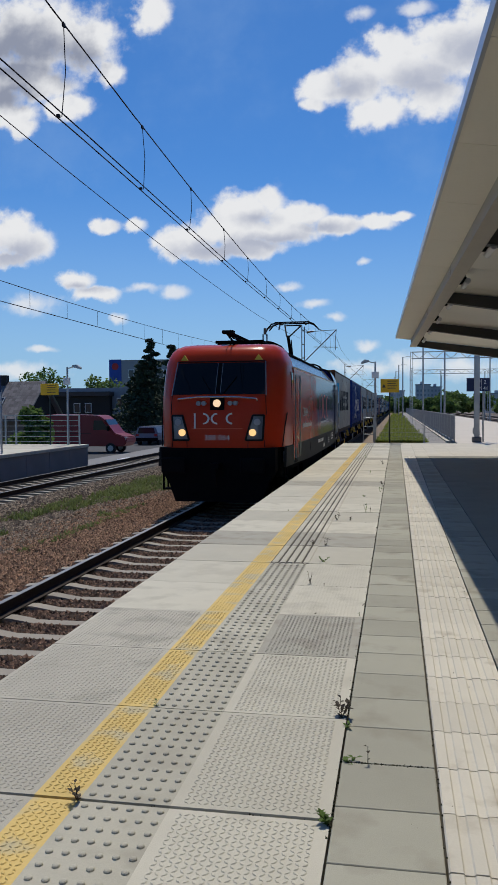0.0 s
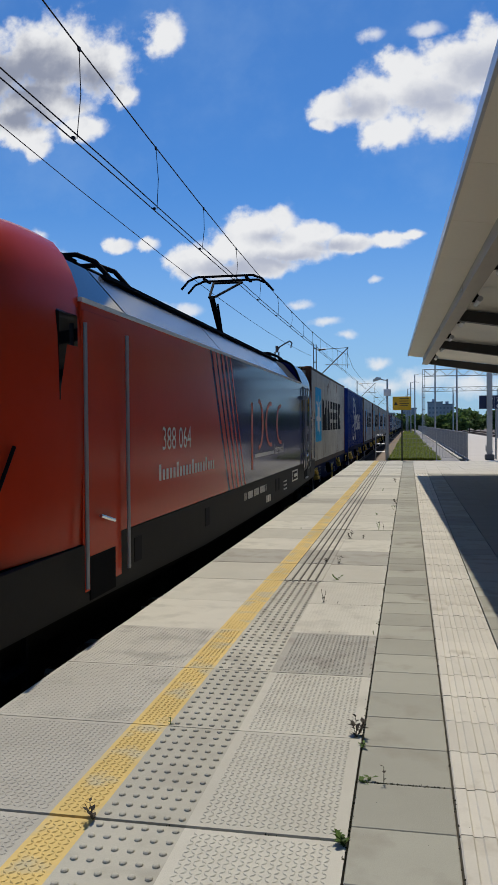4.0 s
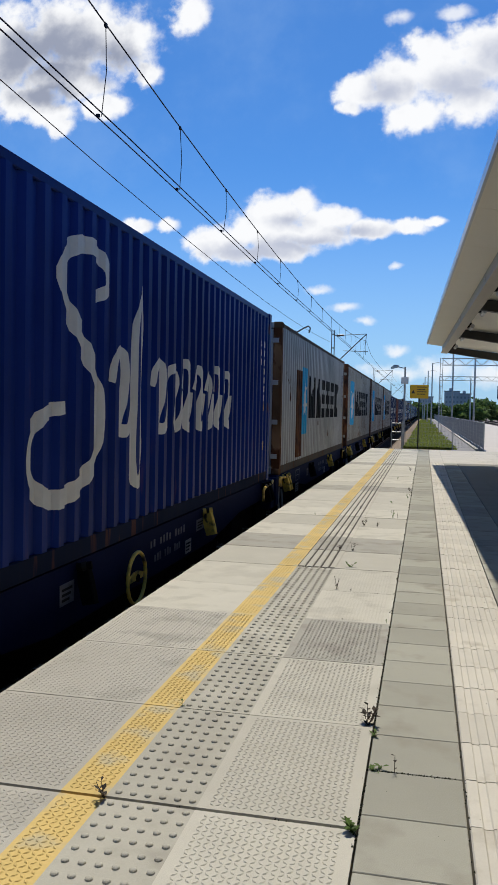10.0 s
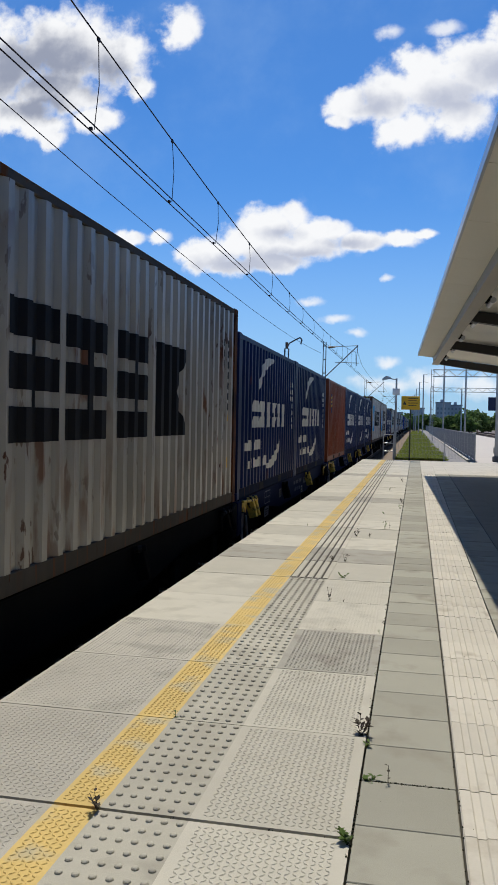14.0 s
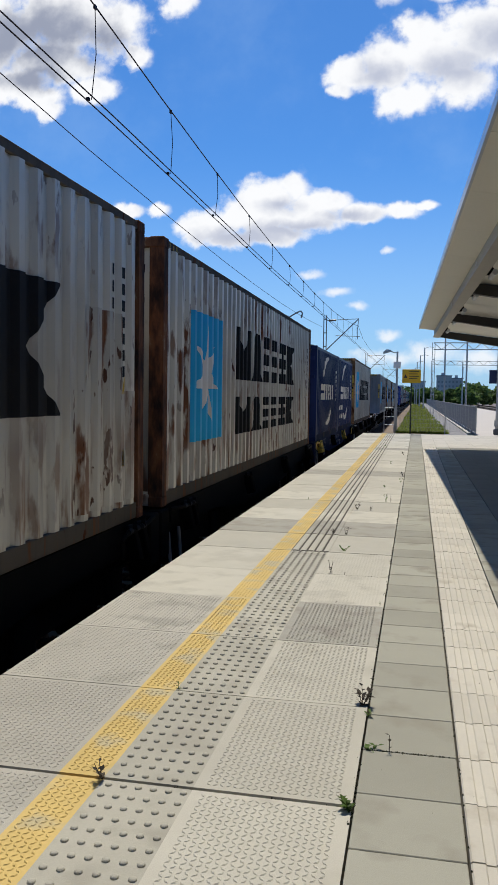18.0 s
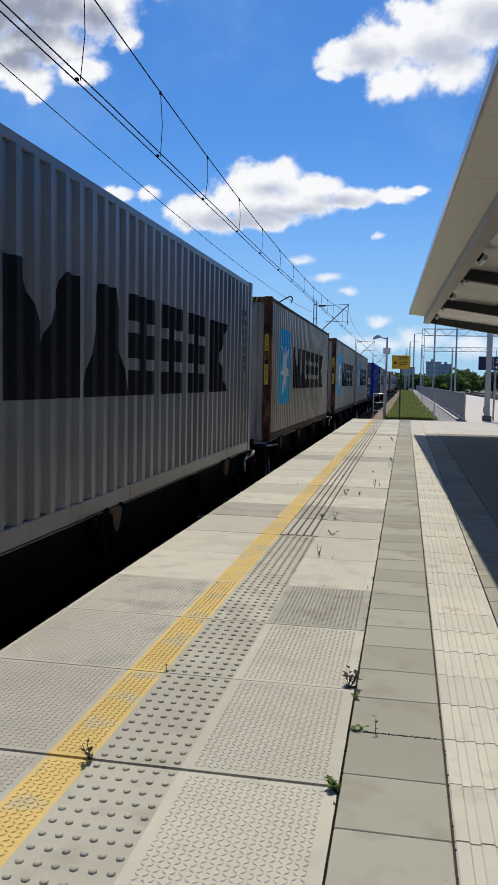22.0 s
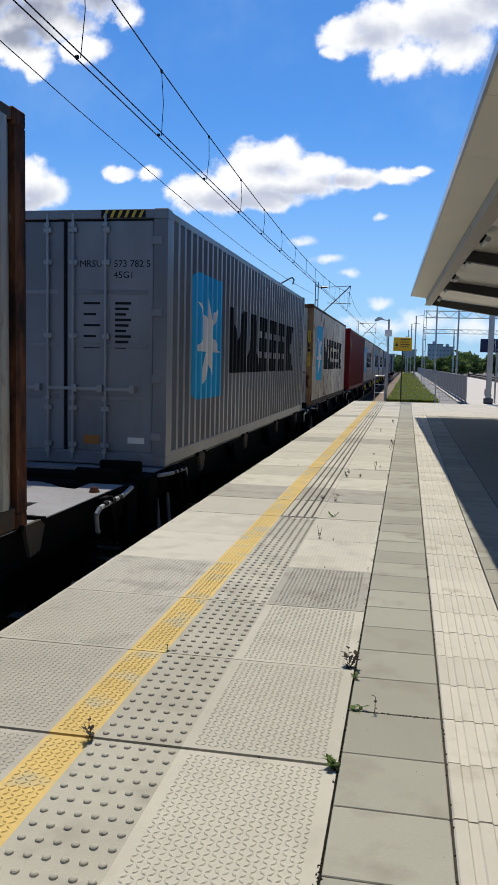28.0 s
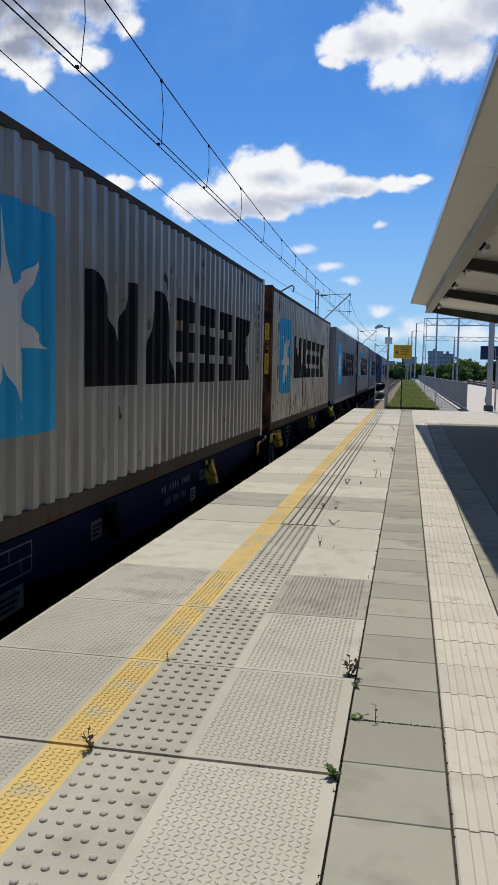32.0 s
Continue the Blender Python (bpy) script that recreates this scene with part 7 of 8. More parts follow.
def locomotive():
    lo = base("locomotive", "red and dark blue electric locomotive, lit headlamps, raised pantograph", "locomotive", pose(TRACK, LOCO_A, RAIL))
    L = LOCO_L
    front = part("cab", cab_shell(), RED, lo, "glossy red driver's cab", True)
    bm = cab_shell()
    bmesh.ops.rotate(bm, verts=bm.verts[:], cent=(0, 0, 0), matrix=Matrix.Rotation(math.pi, 3, "Z"))
    bmesh.ops.translate(bm, verts=bm.verts[:], vec=(0, L, 0))
    rear = part("cab", bm, BLUE, lo, "glossy dark blue driver's cab", True)
    y0, y1 = 1.84, L - 1.84
    # side walls: red part, stripes, blue part
    for sx in (1, -1):
        x = sx * 1.49
        def wall(o):
            return prism(o, 0, min(x, x - sx * 0.05), max(x, x - sx * 0.05))
        part("side_wall", wall([(y0, 1.43), (6.9, 1.43), (5.9, 3.27), (y0, 3.27)]), RED, lo, "glossy red side wall")
        part("side_wall", wall([(6.9, 1.43), (y1, 1.43), (y1, 3.27), (5.9, 3.27)]), BLUE, lo, "glossy dark blue side wall")
        for k in range(5):
            a, w = 0.10 + k * 0.26, 0.17 - 0.027 * k
            q = [(6.9 + a, 1.43), (6.9 + a + w, 1.43), (5.9 + a + w, 3.27), (5.9 + a, 3.27)]
            part("stripe", prism(q, 0, min(x, x + sx * 0.003), max(x, x + sx * 0.003)), RED, lo, "slanting red stripe")
        part("skirt", prism([(y0 - 1.3, 1.42), (L - y0 + 1.3, 1.42), (L - y0 + 1.2, 0.98), (L - 2.2, 0.95), (12.5, 0.88), (5.5, 0.88), (2.4, 0.95), (y0 - 1.4, 0.98)], 0, min(x, x - sx * 0.06), max(x, x - sx * 0.06)), SKIRT, lo, "dusty grey skirt")
        part("cornice", box(min(x - sx * 0.05, x + sx * 0.012), max(x - sx * 0.05, x + sx * 0.012), y0, L - 3.34, 3.265, 3.30), WHITE_INK, lo, "pale cornice rail")
        for k, (a, b) in enumerate(((y0, 2.9), (2.95, 6.7), (6.75, 9.6), (9.65, 12.95), (13.0, L - 3.34))):
            bm = bmesh.new()
            prism_into(bm, [(sx * 1.47, 3.30), (sx * 1.10, 3.72), (sx * 1.06, 3.68), (sx * 1.40, 3.28)], 1, a, b)
            part("roof_panel", bm, SKIRT if k == 4 else DARKGLASS if k == 0 else SILVER, lo, "dark louvre panel" if k in (0, 4) else "shiny roof side panel")
        part("roof_ledge", box(min(sx * 1.02, sx * 1.16), max(sx * 1.02, sx * 1.16), y0 + 1.4, L - 4.6, 3.70, 3.735), BLACK, lo)
    skin = [(w, z) for w, z in zip(NOSE_HALF, NOSE_Z) if z > 3.3]
    part("cab_roof", prism([(-1.488, 3.26)] + [(-w, z) for w, z in skin] + [(w, z) for w, z in skin[::-1]] + [(1.488, 3.26)], 1, L - 3.33, L - 1.845), BLUE, lo, "glossy curved blue cab roof")
    part("roof_frame", polyline([(-1.50, L - 3.34, 3.27)] + [(-w, L - 3.34, z) for w, z in skin] + [(w, L - 3.34, z) for w, z in skin[::-1]] + [(1.50, L - 3.34, 3.27)], 0.028), RUBBER, lo, "dark frame round the cab roof")
    part("roof", box(-1.05, 1.05, y0 - 0.4, L - 3.36, 3.60, 3.715), BLACK, lo, "dark roof")
    part("underframe", box(-1.35, 1.35, 0.5, L - 0.5, 0.78, 1.44), WAGON_DARK, lo)
    # front: apron, buffers, coupling, ploughs
    for end, face in ((0, 1), (1, -1)):
        def fy(y):
            return y if face > 0 else L - y
        lo_y, hi_y = sorted((fy(0.05), fy(0.6)))
        part("apron", prism([(-1.30, 1.43), (1.30, 1.43), (1.30, 0.92), (1.12, 0.62), (0.98, 0.22), (-0.98, 0.22), (-1.12, 0.62), (-1.30, 0.92)], 1, lo_y, hi_y), BLACK, lo, "black buffer beam and plough")
        for bx in (-0.875, 0.875):
            b = part("buffer", tube((bx, fy(0.1), 1.06), (bx, fy(-0.45), 1.06), 0.12, 14), BLACK, lo, "black sprung buffer")
            part("buffer_plate", box(bx - 0.27, bx + 0.27, *sorted((fy(-0.45), fy(-0.52))), 0.9, 1.24, 0.03), BLACK, b)
        part("coupling", boxes((-0.09, 0.09, *sorted((fy(-0.35), fy(0.1))), 0.98, 1.1), (-0.05, 0.05, *sorted((fy(-0.4), fy(-0.3))), 0.6, 1.0)), BLACK, lo)
    # cab windows, lamps and fittings
    for sx in (1, -1):
        front_quad(front, "windscreen", [(sx * 0.05, 2.62), (sx * 1.06, 2.62), (sx * 1.00, 3.34), (sx * 0.05, 3.34)], DARKGLASS, "dark windscreen pane", 0.012)
        part("window_trim", nose_line([(sx * 1.08, 2.60), (sx * 1.02, 3.37)], 0.012), ZINC, front)
        part("panel_joint", nose_line([(sx * 1.07, 2.60), (sx * 1.09, 2.16)], 0.010, 0.002), RUBBER, front)
        part("panel_joint", nose_line([(sx * 1.06, 1.60), (sx * 1.05, 1.44)], 0.010, 0.002), RUBBER, front)
        part("panel_joint", nose_line([(sx * 0.70, 1.60), (sx * 0.69, 1.44)], 0.008, 0.002), RUBBER, front)
        lamp = front_quad(front, "headlamp", [(sx * 0.66, 1.62), (sx * 1.00, 1.62), (sx * 1.03, 2.13), (sx * 0.82, 2.13)], LENS, "headlamp cluster behind glass", 0.012)
        part("bezel", nose_line([(sx * 0.64, 1.60), (sx * 1.02, 1.60), (sx * 1.05, 2.15), (sx * 0.80, 2.15), (sx * 0.64, 1.60)], 0.024), RUBBER, lamp)
        disc("lit_lamp", lamp, sx * 0.80, nose_y(0.80, 1.77) - 0.005, 1.77, 0.078, LAMP, deep=0.04, label="lit round lamp")
        disc("marker_lamp", lamp, sx * 0.90, nose_y(0.90, 2.0), 2.0, 0.075, ZINC, deep=0.04, label="unlit round lamp")
        part("warning_sign", prism([(sx * 0.86 - 0.09, 3.40), (sx * 0.86 + 0.09, 3.40), (sx * 0.86, 3.53)], 1, nose_y(0.86, 3.40) - 0.03, nose_y(0.86, 3.40) + 0.03), SIGN_YELLOW, front, "yellow warning triangle")
        part("side_window", box(*sorted((sx * 1.38, sx * 1.486)), 1.44, 1.80, 2.50, 3.16, 0.015), DARKGLASS, front, "dark sliding side window")
        d = part("cab_door", box(*sorted((sx * 1.46, sx * 1.497)), 1.86, 2.66, 1.05, 3.22, 0.012), RED, lo, "red cab door")
        part("handrail", tube((sx * 1.54, 1.80, 1.1), (sx * 1.54, 1.80, 3.1), 0.017), ZINC, d)
        part("handrail", tube((sx * 1.54, 2.72, 1.1), (sx * 1.54, 2.72, 3.1), 0.017), ZINC, d)
        part("door_handle", polyline([(sx * 1.53, 2.1, 1.62), (sx * 1.53, 2.4, 1.55)], 0.016), CHROME, d)
        part("step", box(*sorted((sx * 1.47, sx * 1.5)), 1.95, 2.5, 0.98, 1.32), BLACK, lo, "recessed black step")
        part("shunter_rail", polyline([(sx * 1.47, 0.80, 2.2), (sx * 1.44, 0.62, 1.9), (sx * 1.40, 0.50, 1.45)], 0.014), BLACK, front)
        # rear cab fittings
        part("side_window", prism([(L - 2.04, 2.54), (L - 1.62, 2.54), (L - 1.55, 2.62), (L - 1.58, 3.02), (L - 1.72, 3.20), (L - 2.04, 3.20)], 0, *sorted((sx * 1.44, sx * 1.498))), DARKGLASS, rear, "dark sliding side window")
        d = part("cab_door", box(*sorted((sx * 1.46, sx * 1.497)), L - 2.82, L - 2.18, 1.30, 3.22, 0.012), BLUE, lo, "dark blue cab door")
        part("rail_recess", boxes((*sorted((sx * 1.492, sx * 1.499)), L - 2.96, L - 2.84, 1.24, 3.22), (*sorted((sx * 1.492, sx * 1.499)), L - 2.17, L - 2.05, 1.24, 3.22)), RUBBER, d, "dark recess behind the handrails")
        part("handrail", polyline([(sx * 1.50, L - 2.89, 3.20), (sx * 1.55, L - 2.89, 3.16), (sx * 1.55, L - 2.89, 1.32), (sx * 1.50, L - 2.89, 1.26)], 0.018), ZINC, d)
        part("handrail", polyline([(sx * 1.50, L - 2.11, 3.20), (sx * 1.55, L - 2.11, 3.16), (sx * 1.55, L - 2.11, 1.32), (sx * 1.50, L - 2.11, 1.26)], 0.018), ZINC, d)
        for z in (1.80, 2.18):
            part("hinge", boxes((*sorted((sx * 1.49, sx * 1.53)), L - 2.34, L - 2.16, z, z + 0.035), (*sorted((sx * 1.49, sx * 1.53)), L - 2.27, L - 2.245, z - 0.08, z + 0.12)), ZINC, d)
        part("mirror", boxes((*sorted((sx * 1.49, sx * 1.60)), L - 2.98, L - 2.94, 2.90, 3.0), (*sorted((sx * 1.49, sx * 1.62)), L - 2.95, L - 2.86, 2.95, 2.99)), ZINC, d, "small grey camera housing")
        part("door_handle", polyline([(sx * 1.53, L - 2.70, 1.65), (sx * 1.53, L - 2.66, 1.58), (sx * 1.53, L - 2.34, 1.60), (sx * 1.53, L - 2.30, 1.66)], 0.018), CHROME, d)
        step = part("step", box(*sorted((sx * 1.47, sx * 1.5)), L - 2.72, L - 2.24, 1.05, 1.30), BLACK, lo, "recessed black step")
        part("step_tread", box(*sorted((sx * 1.48, sx * 1.53)), L - 2.70, L - 2.26, 1.05, 1.08), ZINC, step)
        part("socket", box(*sorted((sx * 1.46, sx * 1.497)), L - 1.62, L - 1.44, 1.12, 1.30, 0.01), RUBBER, lo, "dark square socket")
        part("end_rail", polyline([(sx * 1.44, L - 0.66, 2.5), (sx * 1.48, L - 0.56, 2.48), (sx * 1.48, L - 0.54, 1.45), (sx * 1.44, L - 0.64, 1.42)], 0.016), CHROME, rear)
    front_quad(front, "centre_pillar", [(-0.05, 2.62), (0.05, 2.62), (0.05, 3.34), (-0.05, 3.34)], BLACK, "dark pillar between the panes", 0.016)
    for x in (-0.055, 0.055):
        part("pillar_trim", nose_line([(x, 2.64), (x, 3.33)], 0.006, 0.016), ZINC, front)
    part("brow", nose_line([(-1.02, 3.37), (1.02, 3.37)], 0.014), RUBBER, front, "dark seal over the windscreen")
    for sx in (1, -1):
        part("wiper", nose_line([(sx * 0.12, 2.63), (sx * 0.40, 3.02)], 0.010, 0.03), BLACK, front)
    part("top_lamp_box", box(-0.16, 0.16, 0.02, 0.12, 2.27, 2.55, 0.01), BLACK, front)
    disc("top_lamp", front, 0, 0.02, 2.42, 0.085, LAMP_TOP, deep=0.025, label="lit top lamp")
    part("front_rail", polyline([(-0.90, 0.10, 2.46), (-0.88, 0.0, 2.52), (-0.4, -0.07, 2.56), (0.4, -0.07, 2.56), (0.88, 0.0, 2.52), (0.90, 0.10, 2.46)], 0.02), CHROME, front)
    for x in (-0.42, -0.30, 0.30, 0.42):
        part("small_lamp", tube((x, 0.08, 2.42), (x, -0.03, 2.42), 0.052, 14), ZINC, front, "small round lamp")
    # nose mark: an upright with three pale rings, a red underline
    for k, shapes in enumerate(([rect(-0.525, -0.485, 1.86, 2.20)], arc_band(-0.33, 2.08, 0.14, 0.045, 0.045, -85, 85, 0.8, 14), arc_band(0.02, 2.08, 0.14, 0.045, 0.045, 95, 265, 0.8, 14), arc_band(0.36, 2.08, 0.14, 0.045, 0.045, 95, 265, 0.8, 14))):
        bm = bmesh.new()
        for o in shapes:
            bm.faces.new([bm.verts.new((x, -0.004, z)) for x, z in o])
        part("nose_mark", bm, WHITE_INK, front, "pale arc painted on the nose" if k else "pale upright painted on the nose")
    part("nose_line", box(-0.58, 0.58, -0.004, 0.0, 1.845, 1.865), ORANGE, front)
    letters("nose_number", "388 064", 0.17, WHITE_INK, front, Matrix.Translation((0, -0.006, 1.60)) @ FACING_END, "CENTER", "pale painted number", 1.05)
    # side marks, platform side
    letters("side_number", "388 064", 0.34, WHITE_INK, lo, Matrix.Translation((1.495, 3.85, 2.08)) @ FACING_SIDE, "LEFT", "pale painted number")
    for k in range(19):
        part("address_mark", box(1.491, 1.494, 3.75 + k * 0.125, 3.75 + k * 0.125 + 0.07, 1.78, 1.89 if k % 5 else 1.94), WHITE_INK, lo, "small pale mark")
    def hoop(cy, wide, tall, a0, a1):
        """A band bent to part of an oval, thickest at its back."""
        out = []
        for k in range(30):
            q = []
            for f in (k / 30, (k + 1) / 30):
                a = radians(a0 + (a1 - a0) * f)
                w = 0.06 + 0.11 * abs(math.cos(a))
                q.append(((cy + (wide - w) * math.cos(a), 2.34 + (tall - 0.07) * math.sin(a)), (cy + wide * math.cos(a), 2.34 + tall * math.sin(a))))
            out.append([q[0][0], q[0][1], q[1][1], q[1][0]])
        return out
    for shapes in ([rect(8.56, 8.70, 1.62, 2.68)], hoop(9.20, 0.46, 0.42, -90, 90), hoop(10.40, 0.56, 0.40, 80, 280), hoop(11.54, 0.52, 0.38, 80, 280)):
        bm = bmesh.new()
        for o in shapes:
            bm.faces.new([bm.verts.new((1.4945, y, z)) for y, z in o])
        part("side_mark", bm, ORANGE, lo, "orange arc painted on the blue side")
    part("side_line", box(1.49, 1.4945, 8.85, 10.75, 1.80, 1.86), WHITE_INK, lo, "white underline")
    letters("side_word", "Intermodal", 0.26, WHITE_INK, lo, Matrix.Translation((1.495, 10.80, 1.79)) @ FACING_SIDE, "LEFT", "white lettering", 0.95)
    for k in range(22):
        if k % 6 != 2:
            part("data_mark", box(1.491, 1.4945, 8.0 + k * 0.088, 8.042 + k * 0.088, 1.19, 1.30), WHITE_INK, lo, "small white mark")
    for y in (5.6, 10.9, 11.2, 3.0):
        part("vent", box(1.488, 1.495, y, y + 0.2, 1.1, 1.32), RUBBER, lo, "dark opening")
    part("data_panel", boxes((1.491, 1.4945, 13.1, 13.95, 1.12, 1.15), (1.491, 1.4945, 13.1, 13.95, 1.32, 1.35), (1.491, 1.4945, 13.1, 13.13, 1.12, 1.35), (1.491, 1.4945, 13.92, 13.95, 1.12, 1.35), (1.491, 1.4945, 13.4, 13.85, 1.2, 1.27)), WHITE_INK, lo, "framed data panel")
    part("axle_data", boxes(*[(1.491, 1.4945, 11.9 + 0.15 * (k % 3), 11.98 + 0.15 * (k % 3), 1.04 + 0.075 * (k // 3), 1.07 + 0.075 * (k // 3)) for k in range(9)]), WHITE_INK, lo, "small white marks")
    part("stickers", boxes(*[(1.491, 1.4945, 9.9 + 0.16 * k, 10.0 + 0.16 * k, 0.98, 1.1) for k in range(3)]), WHITE_INK, lo, "white stickers")
    letters("cab_digit", "2", 0.16, WHITE_INK, rear, Matrix.Translation((1.485, L - 1.2, 1.62)) @ FACING_SIDE, "LEFT")
    # unseen case, added to block light that reaches the track below
    part("transformer_case", box(-1.25, 1.25, 5.7, 12.2, 0.24, 0.80, 0.05), WAGON_DARK, lo, "unseen black case added to block light between the bogies")
    for sx in (1, -1):                             # sand boxes, sockets and steps under the cab
        for q in (0.62, L - 1.12):
            part("socket_box", box(*sorted((sx * 1.40, sx * 1.47)), q, q + 0.24, 1.06, 1.34, 0.02), ZINC, lo, "grey socket box")
            part("socket_box", box(*sorted((sx * 1.40, sx * 1.46)), q + 0.32, q + 0.50, 1.10, 1.32, 0.02), BLACK, lo)
            part("foot_step", boxes(*[(*sorted((sx * 1.22, sx * 1.44)), q, q + 0.40, z, z + 0.03) for z in (0.42, 0.72)], (*sorted((sx * 1.40, sx * 1.44)), q, q + 0.03, 0.42, 1.0), (*sorted((sx * 1.40, sx * 1.44)), q + 0.37, q + 0.40, 0.42, 1.0)), BLACK, lo, "black steel footsteps")
    # bogies
    for by in (3.4, L - 3.4):
        bg = part("bogie", boxes((-1.15, -1.0, by - 1.9, by + 1.9, 0.45, 0.85), (1.0, 1.15, by - 1.9, by + 1.9, 0.45, 0.85), (-1.0, 1.0, by - 0.4, by + 0.4, 0.5, 0.9)), WAGON_DARK, lo)
        for wy in (by - 1.3, by + 1.3):
            for sx in (1, -1):
                part("wheel", tube((sx * 0.68, wy, 0.62), (sx * 0.82, wy, 0.62), 0.62, 24), WAGON_DARK, bg)
                part("axle_box", box(*sorted((sx * 1.1, sx * 1.25)), wy - 0.18, wy + 0.18, 0.45, 0.8, 0.03), WAGON_DARK, bg)
    # roof gear
    def pantograph(y, up):
        p = part("pantograph_base", boxes((-0.6, 0.6, y - 0.9, y - 0.82, 3.95, 4.02), (-0.6, 0.6, y + 0.3, y + 0.38, 3.95, 4.02), (-0.6, -0.52, y - 0.9, y + 0.38, 3.95, 4.02), (0.52, 0.6, y - 0.9, y + 0.38, 3.95, 4.02)), BLACK, lo, "black pantograph frame")
        part("insulator", boxes(*[(sx * 0.5 - 0.06, sx * 0.5 + 0.06, q - 0.06, q + 0.06, 3.7, 3.96) for sx in (-1, 1) for q in (y - 0.8, y + 0.3)]), RUBBER, p)
        if up:
            knee, head = (0, y - 0.75, 4.92), (0, y + 0.75, 5.57)
            hl = 0.98
        else:
            knee, head = (0, y - 2.2, 4.10), (0, y + 0.6, 4.06)
            hl = 0.98
        part("lower_arm", polyline([(0, y + (0.35 if up else 0.3), 4.02), knee], 0.06, 8), BLACK, p)
        bm = polyline([(-0.05, knee[1], knee[2]), (-0.32, head[1], head[2] - 0.1)], 0.028)
        tube_into(bm, (0.05, knee[1], knee[2]), (0.32, head[1], head[2] - 0.1), 0.028)
        tube_into(bm, (-0.32, head[1], head[2] - 0.1), (0.32, head[1], head[2] - 0.1), 0.024)
        part("upper_arm", bm, BLACK, p)
        part("tie_rod", polyline([(0.12, y - 0.2, 4.02), (0.1, knee[1] + 0.1, knee[2] - 0.12)], 0.022), BLACK, p)
        for q in (-0.28, 0.28):
            part("contact_strip", polyline([(-hl, head[1] + q, head[2] - 0.26), (-0.82, head[1] + q, head[2] - 0.08), (-0.62, head[1] + q, head[2]), (0.62, head[1] + q, head[2]), (0.82, head[1] + q, head[2] - 0.08), (hl, head[1] + q, head[2] - 0.26)], 0.026, 8), BLACK, p)
        if not up:
            part("knee_joint", box(-0.14, 0.14, knee[1] - 0.08, knee[1] + 0.14, knee[2] - 0.03, knee[2] + 0.05, 0.015), BLACK, p)
        part("head_frame", boxes((-0.5, -0.44, head[1] - 0.28, head[1] + 0.28, head[2] - 0.06, head[2] - 0.02), (0.44, 0.5, head[1] - 0.28, head[1] + 0.28, head[2] - 0.06, head[2] - 0.02)), BLACK, p)
    pantograph(3.5, False)
    pantograph(12.9, True)
    pantograph(15.0, False)
    for k, (a, b) in enumerate(((9.0, 9.9), (10.2, 11.2))):
        part("roof_box", box(-0.55, 0.55, a, b, 3.74, 3.98, 0.03), BLACK, lo)
    part("roof_bus", polyline([(0.35, 4.0, 4.1), (0.35, 13.0, 4.1)], 0.025), BLACK, lo)
    moving.append(lo)


locomotive()


# ---- flat wagons that carry the containers ----
DULL_YELLOW = mat("grimy_yellow_paint", (0.66, 0.45, 0.07), 0.6, vary=0.35, scale=4, grain=30, dirt=(0.06, 0.04, 0.02), dirt_amount=0.4, dirt_scale=9)


RED_LENS = mat("dull_red_lens", (0.30, 0.012, 0.02), 0.3)


def wheelset_bogie(parent, y):
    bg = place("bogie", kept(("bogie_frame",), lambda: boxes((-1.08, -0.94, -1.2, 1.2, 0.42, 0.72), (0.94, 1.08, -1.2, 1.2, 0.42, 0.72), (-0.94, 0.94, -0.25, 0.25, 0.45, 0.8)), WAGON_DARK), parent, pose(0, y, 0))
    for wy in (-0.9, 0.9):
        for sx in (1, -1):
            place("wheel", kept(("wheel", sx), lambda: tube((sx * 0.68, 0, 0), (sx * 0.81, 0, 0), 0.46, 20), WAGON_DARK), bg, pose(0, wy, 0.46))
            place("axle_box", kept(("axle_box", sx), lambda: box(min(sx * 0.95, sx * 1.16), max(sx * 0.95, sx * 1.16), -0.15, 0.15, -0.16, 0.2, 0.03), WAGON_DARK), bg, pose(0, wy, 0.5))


def ring_tube(x, r, t, n):
    """A closed ring of round bar in the plane across x."""
    bm = bmesh.new()
    rows = []
    for k in range(n):
        a = 2 * math.pi * k / n
        rows.append([bm.verts.new((x + t * math.sin(q * math.pi / 3), (r + t * math.cos(q * math.pi / 3)) * math.cos(a), (r + t * math.cos(q * math.pi / 3)) * math.sin(a))) for q in range(6)])
    for k in range(n):
        for q in range(6):
            bm.faces.new((rows[k][q], rows[k][(q + 1) % 6], rows[(k + 1) % n][(q + 1) % 6], rows[(k + 1) % n][q]))
    return bm


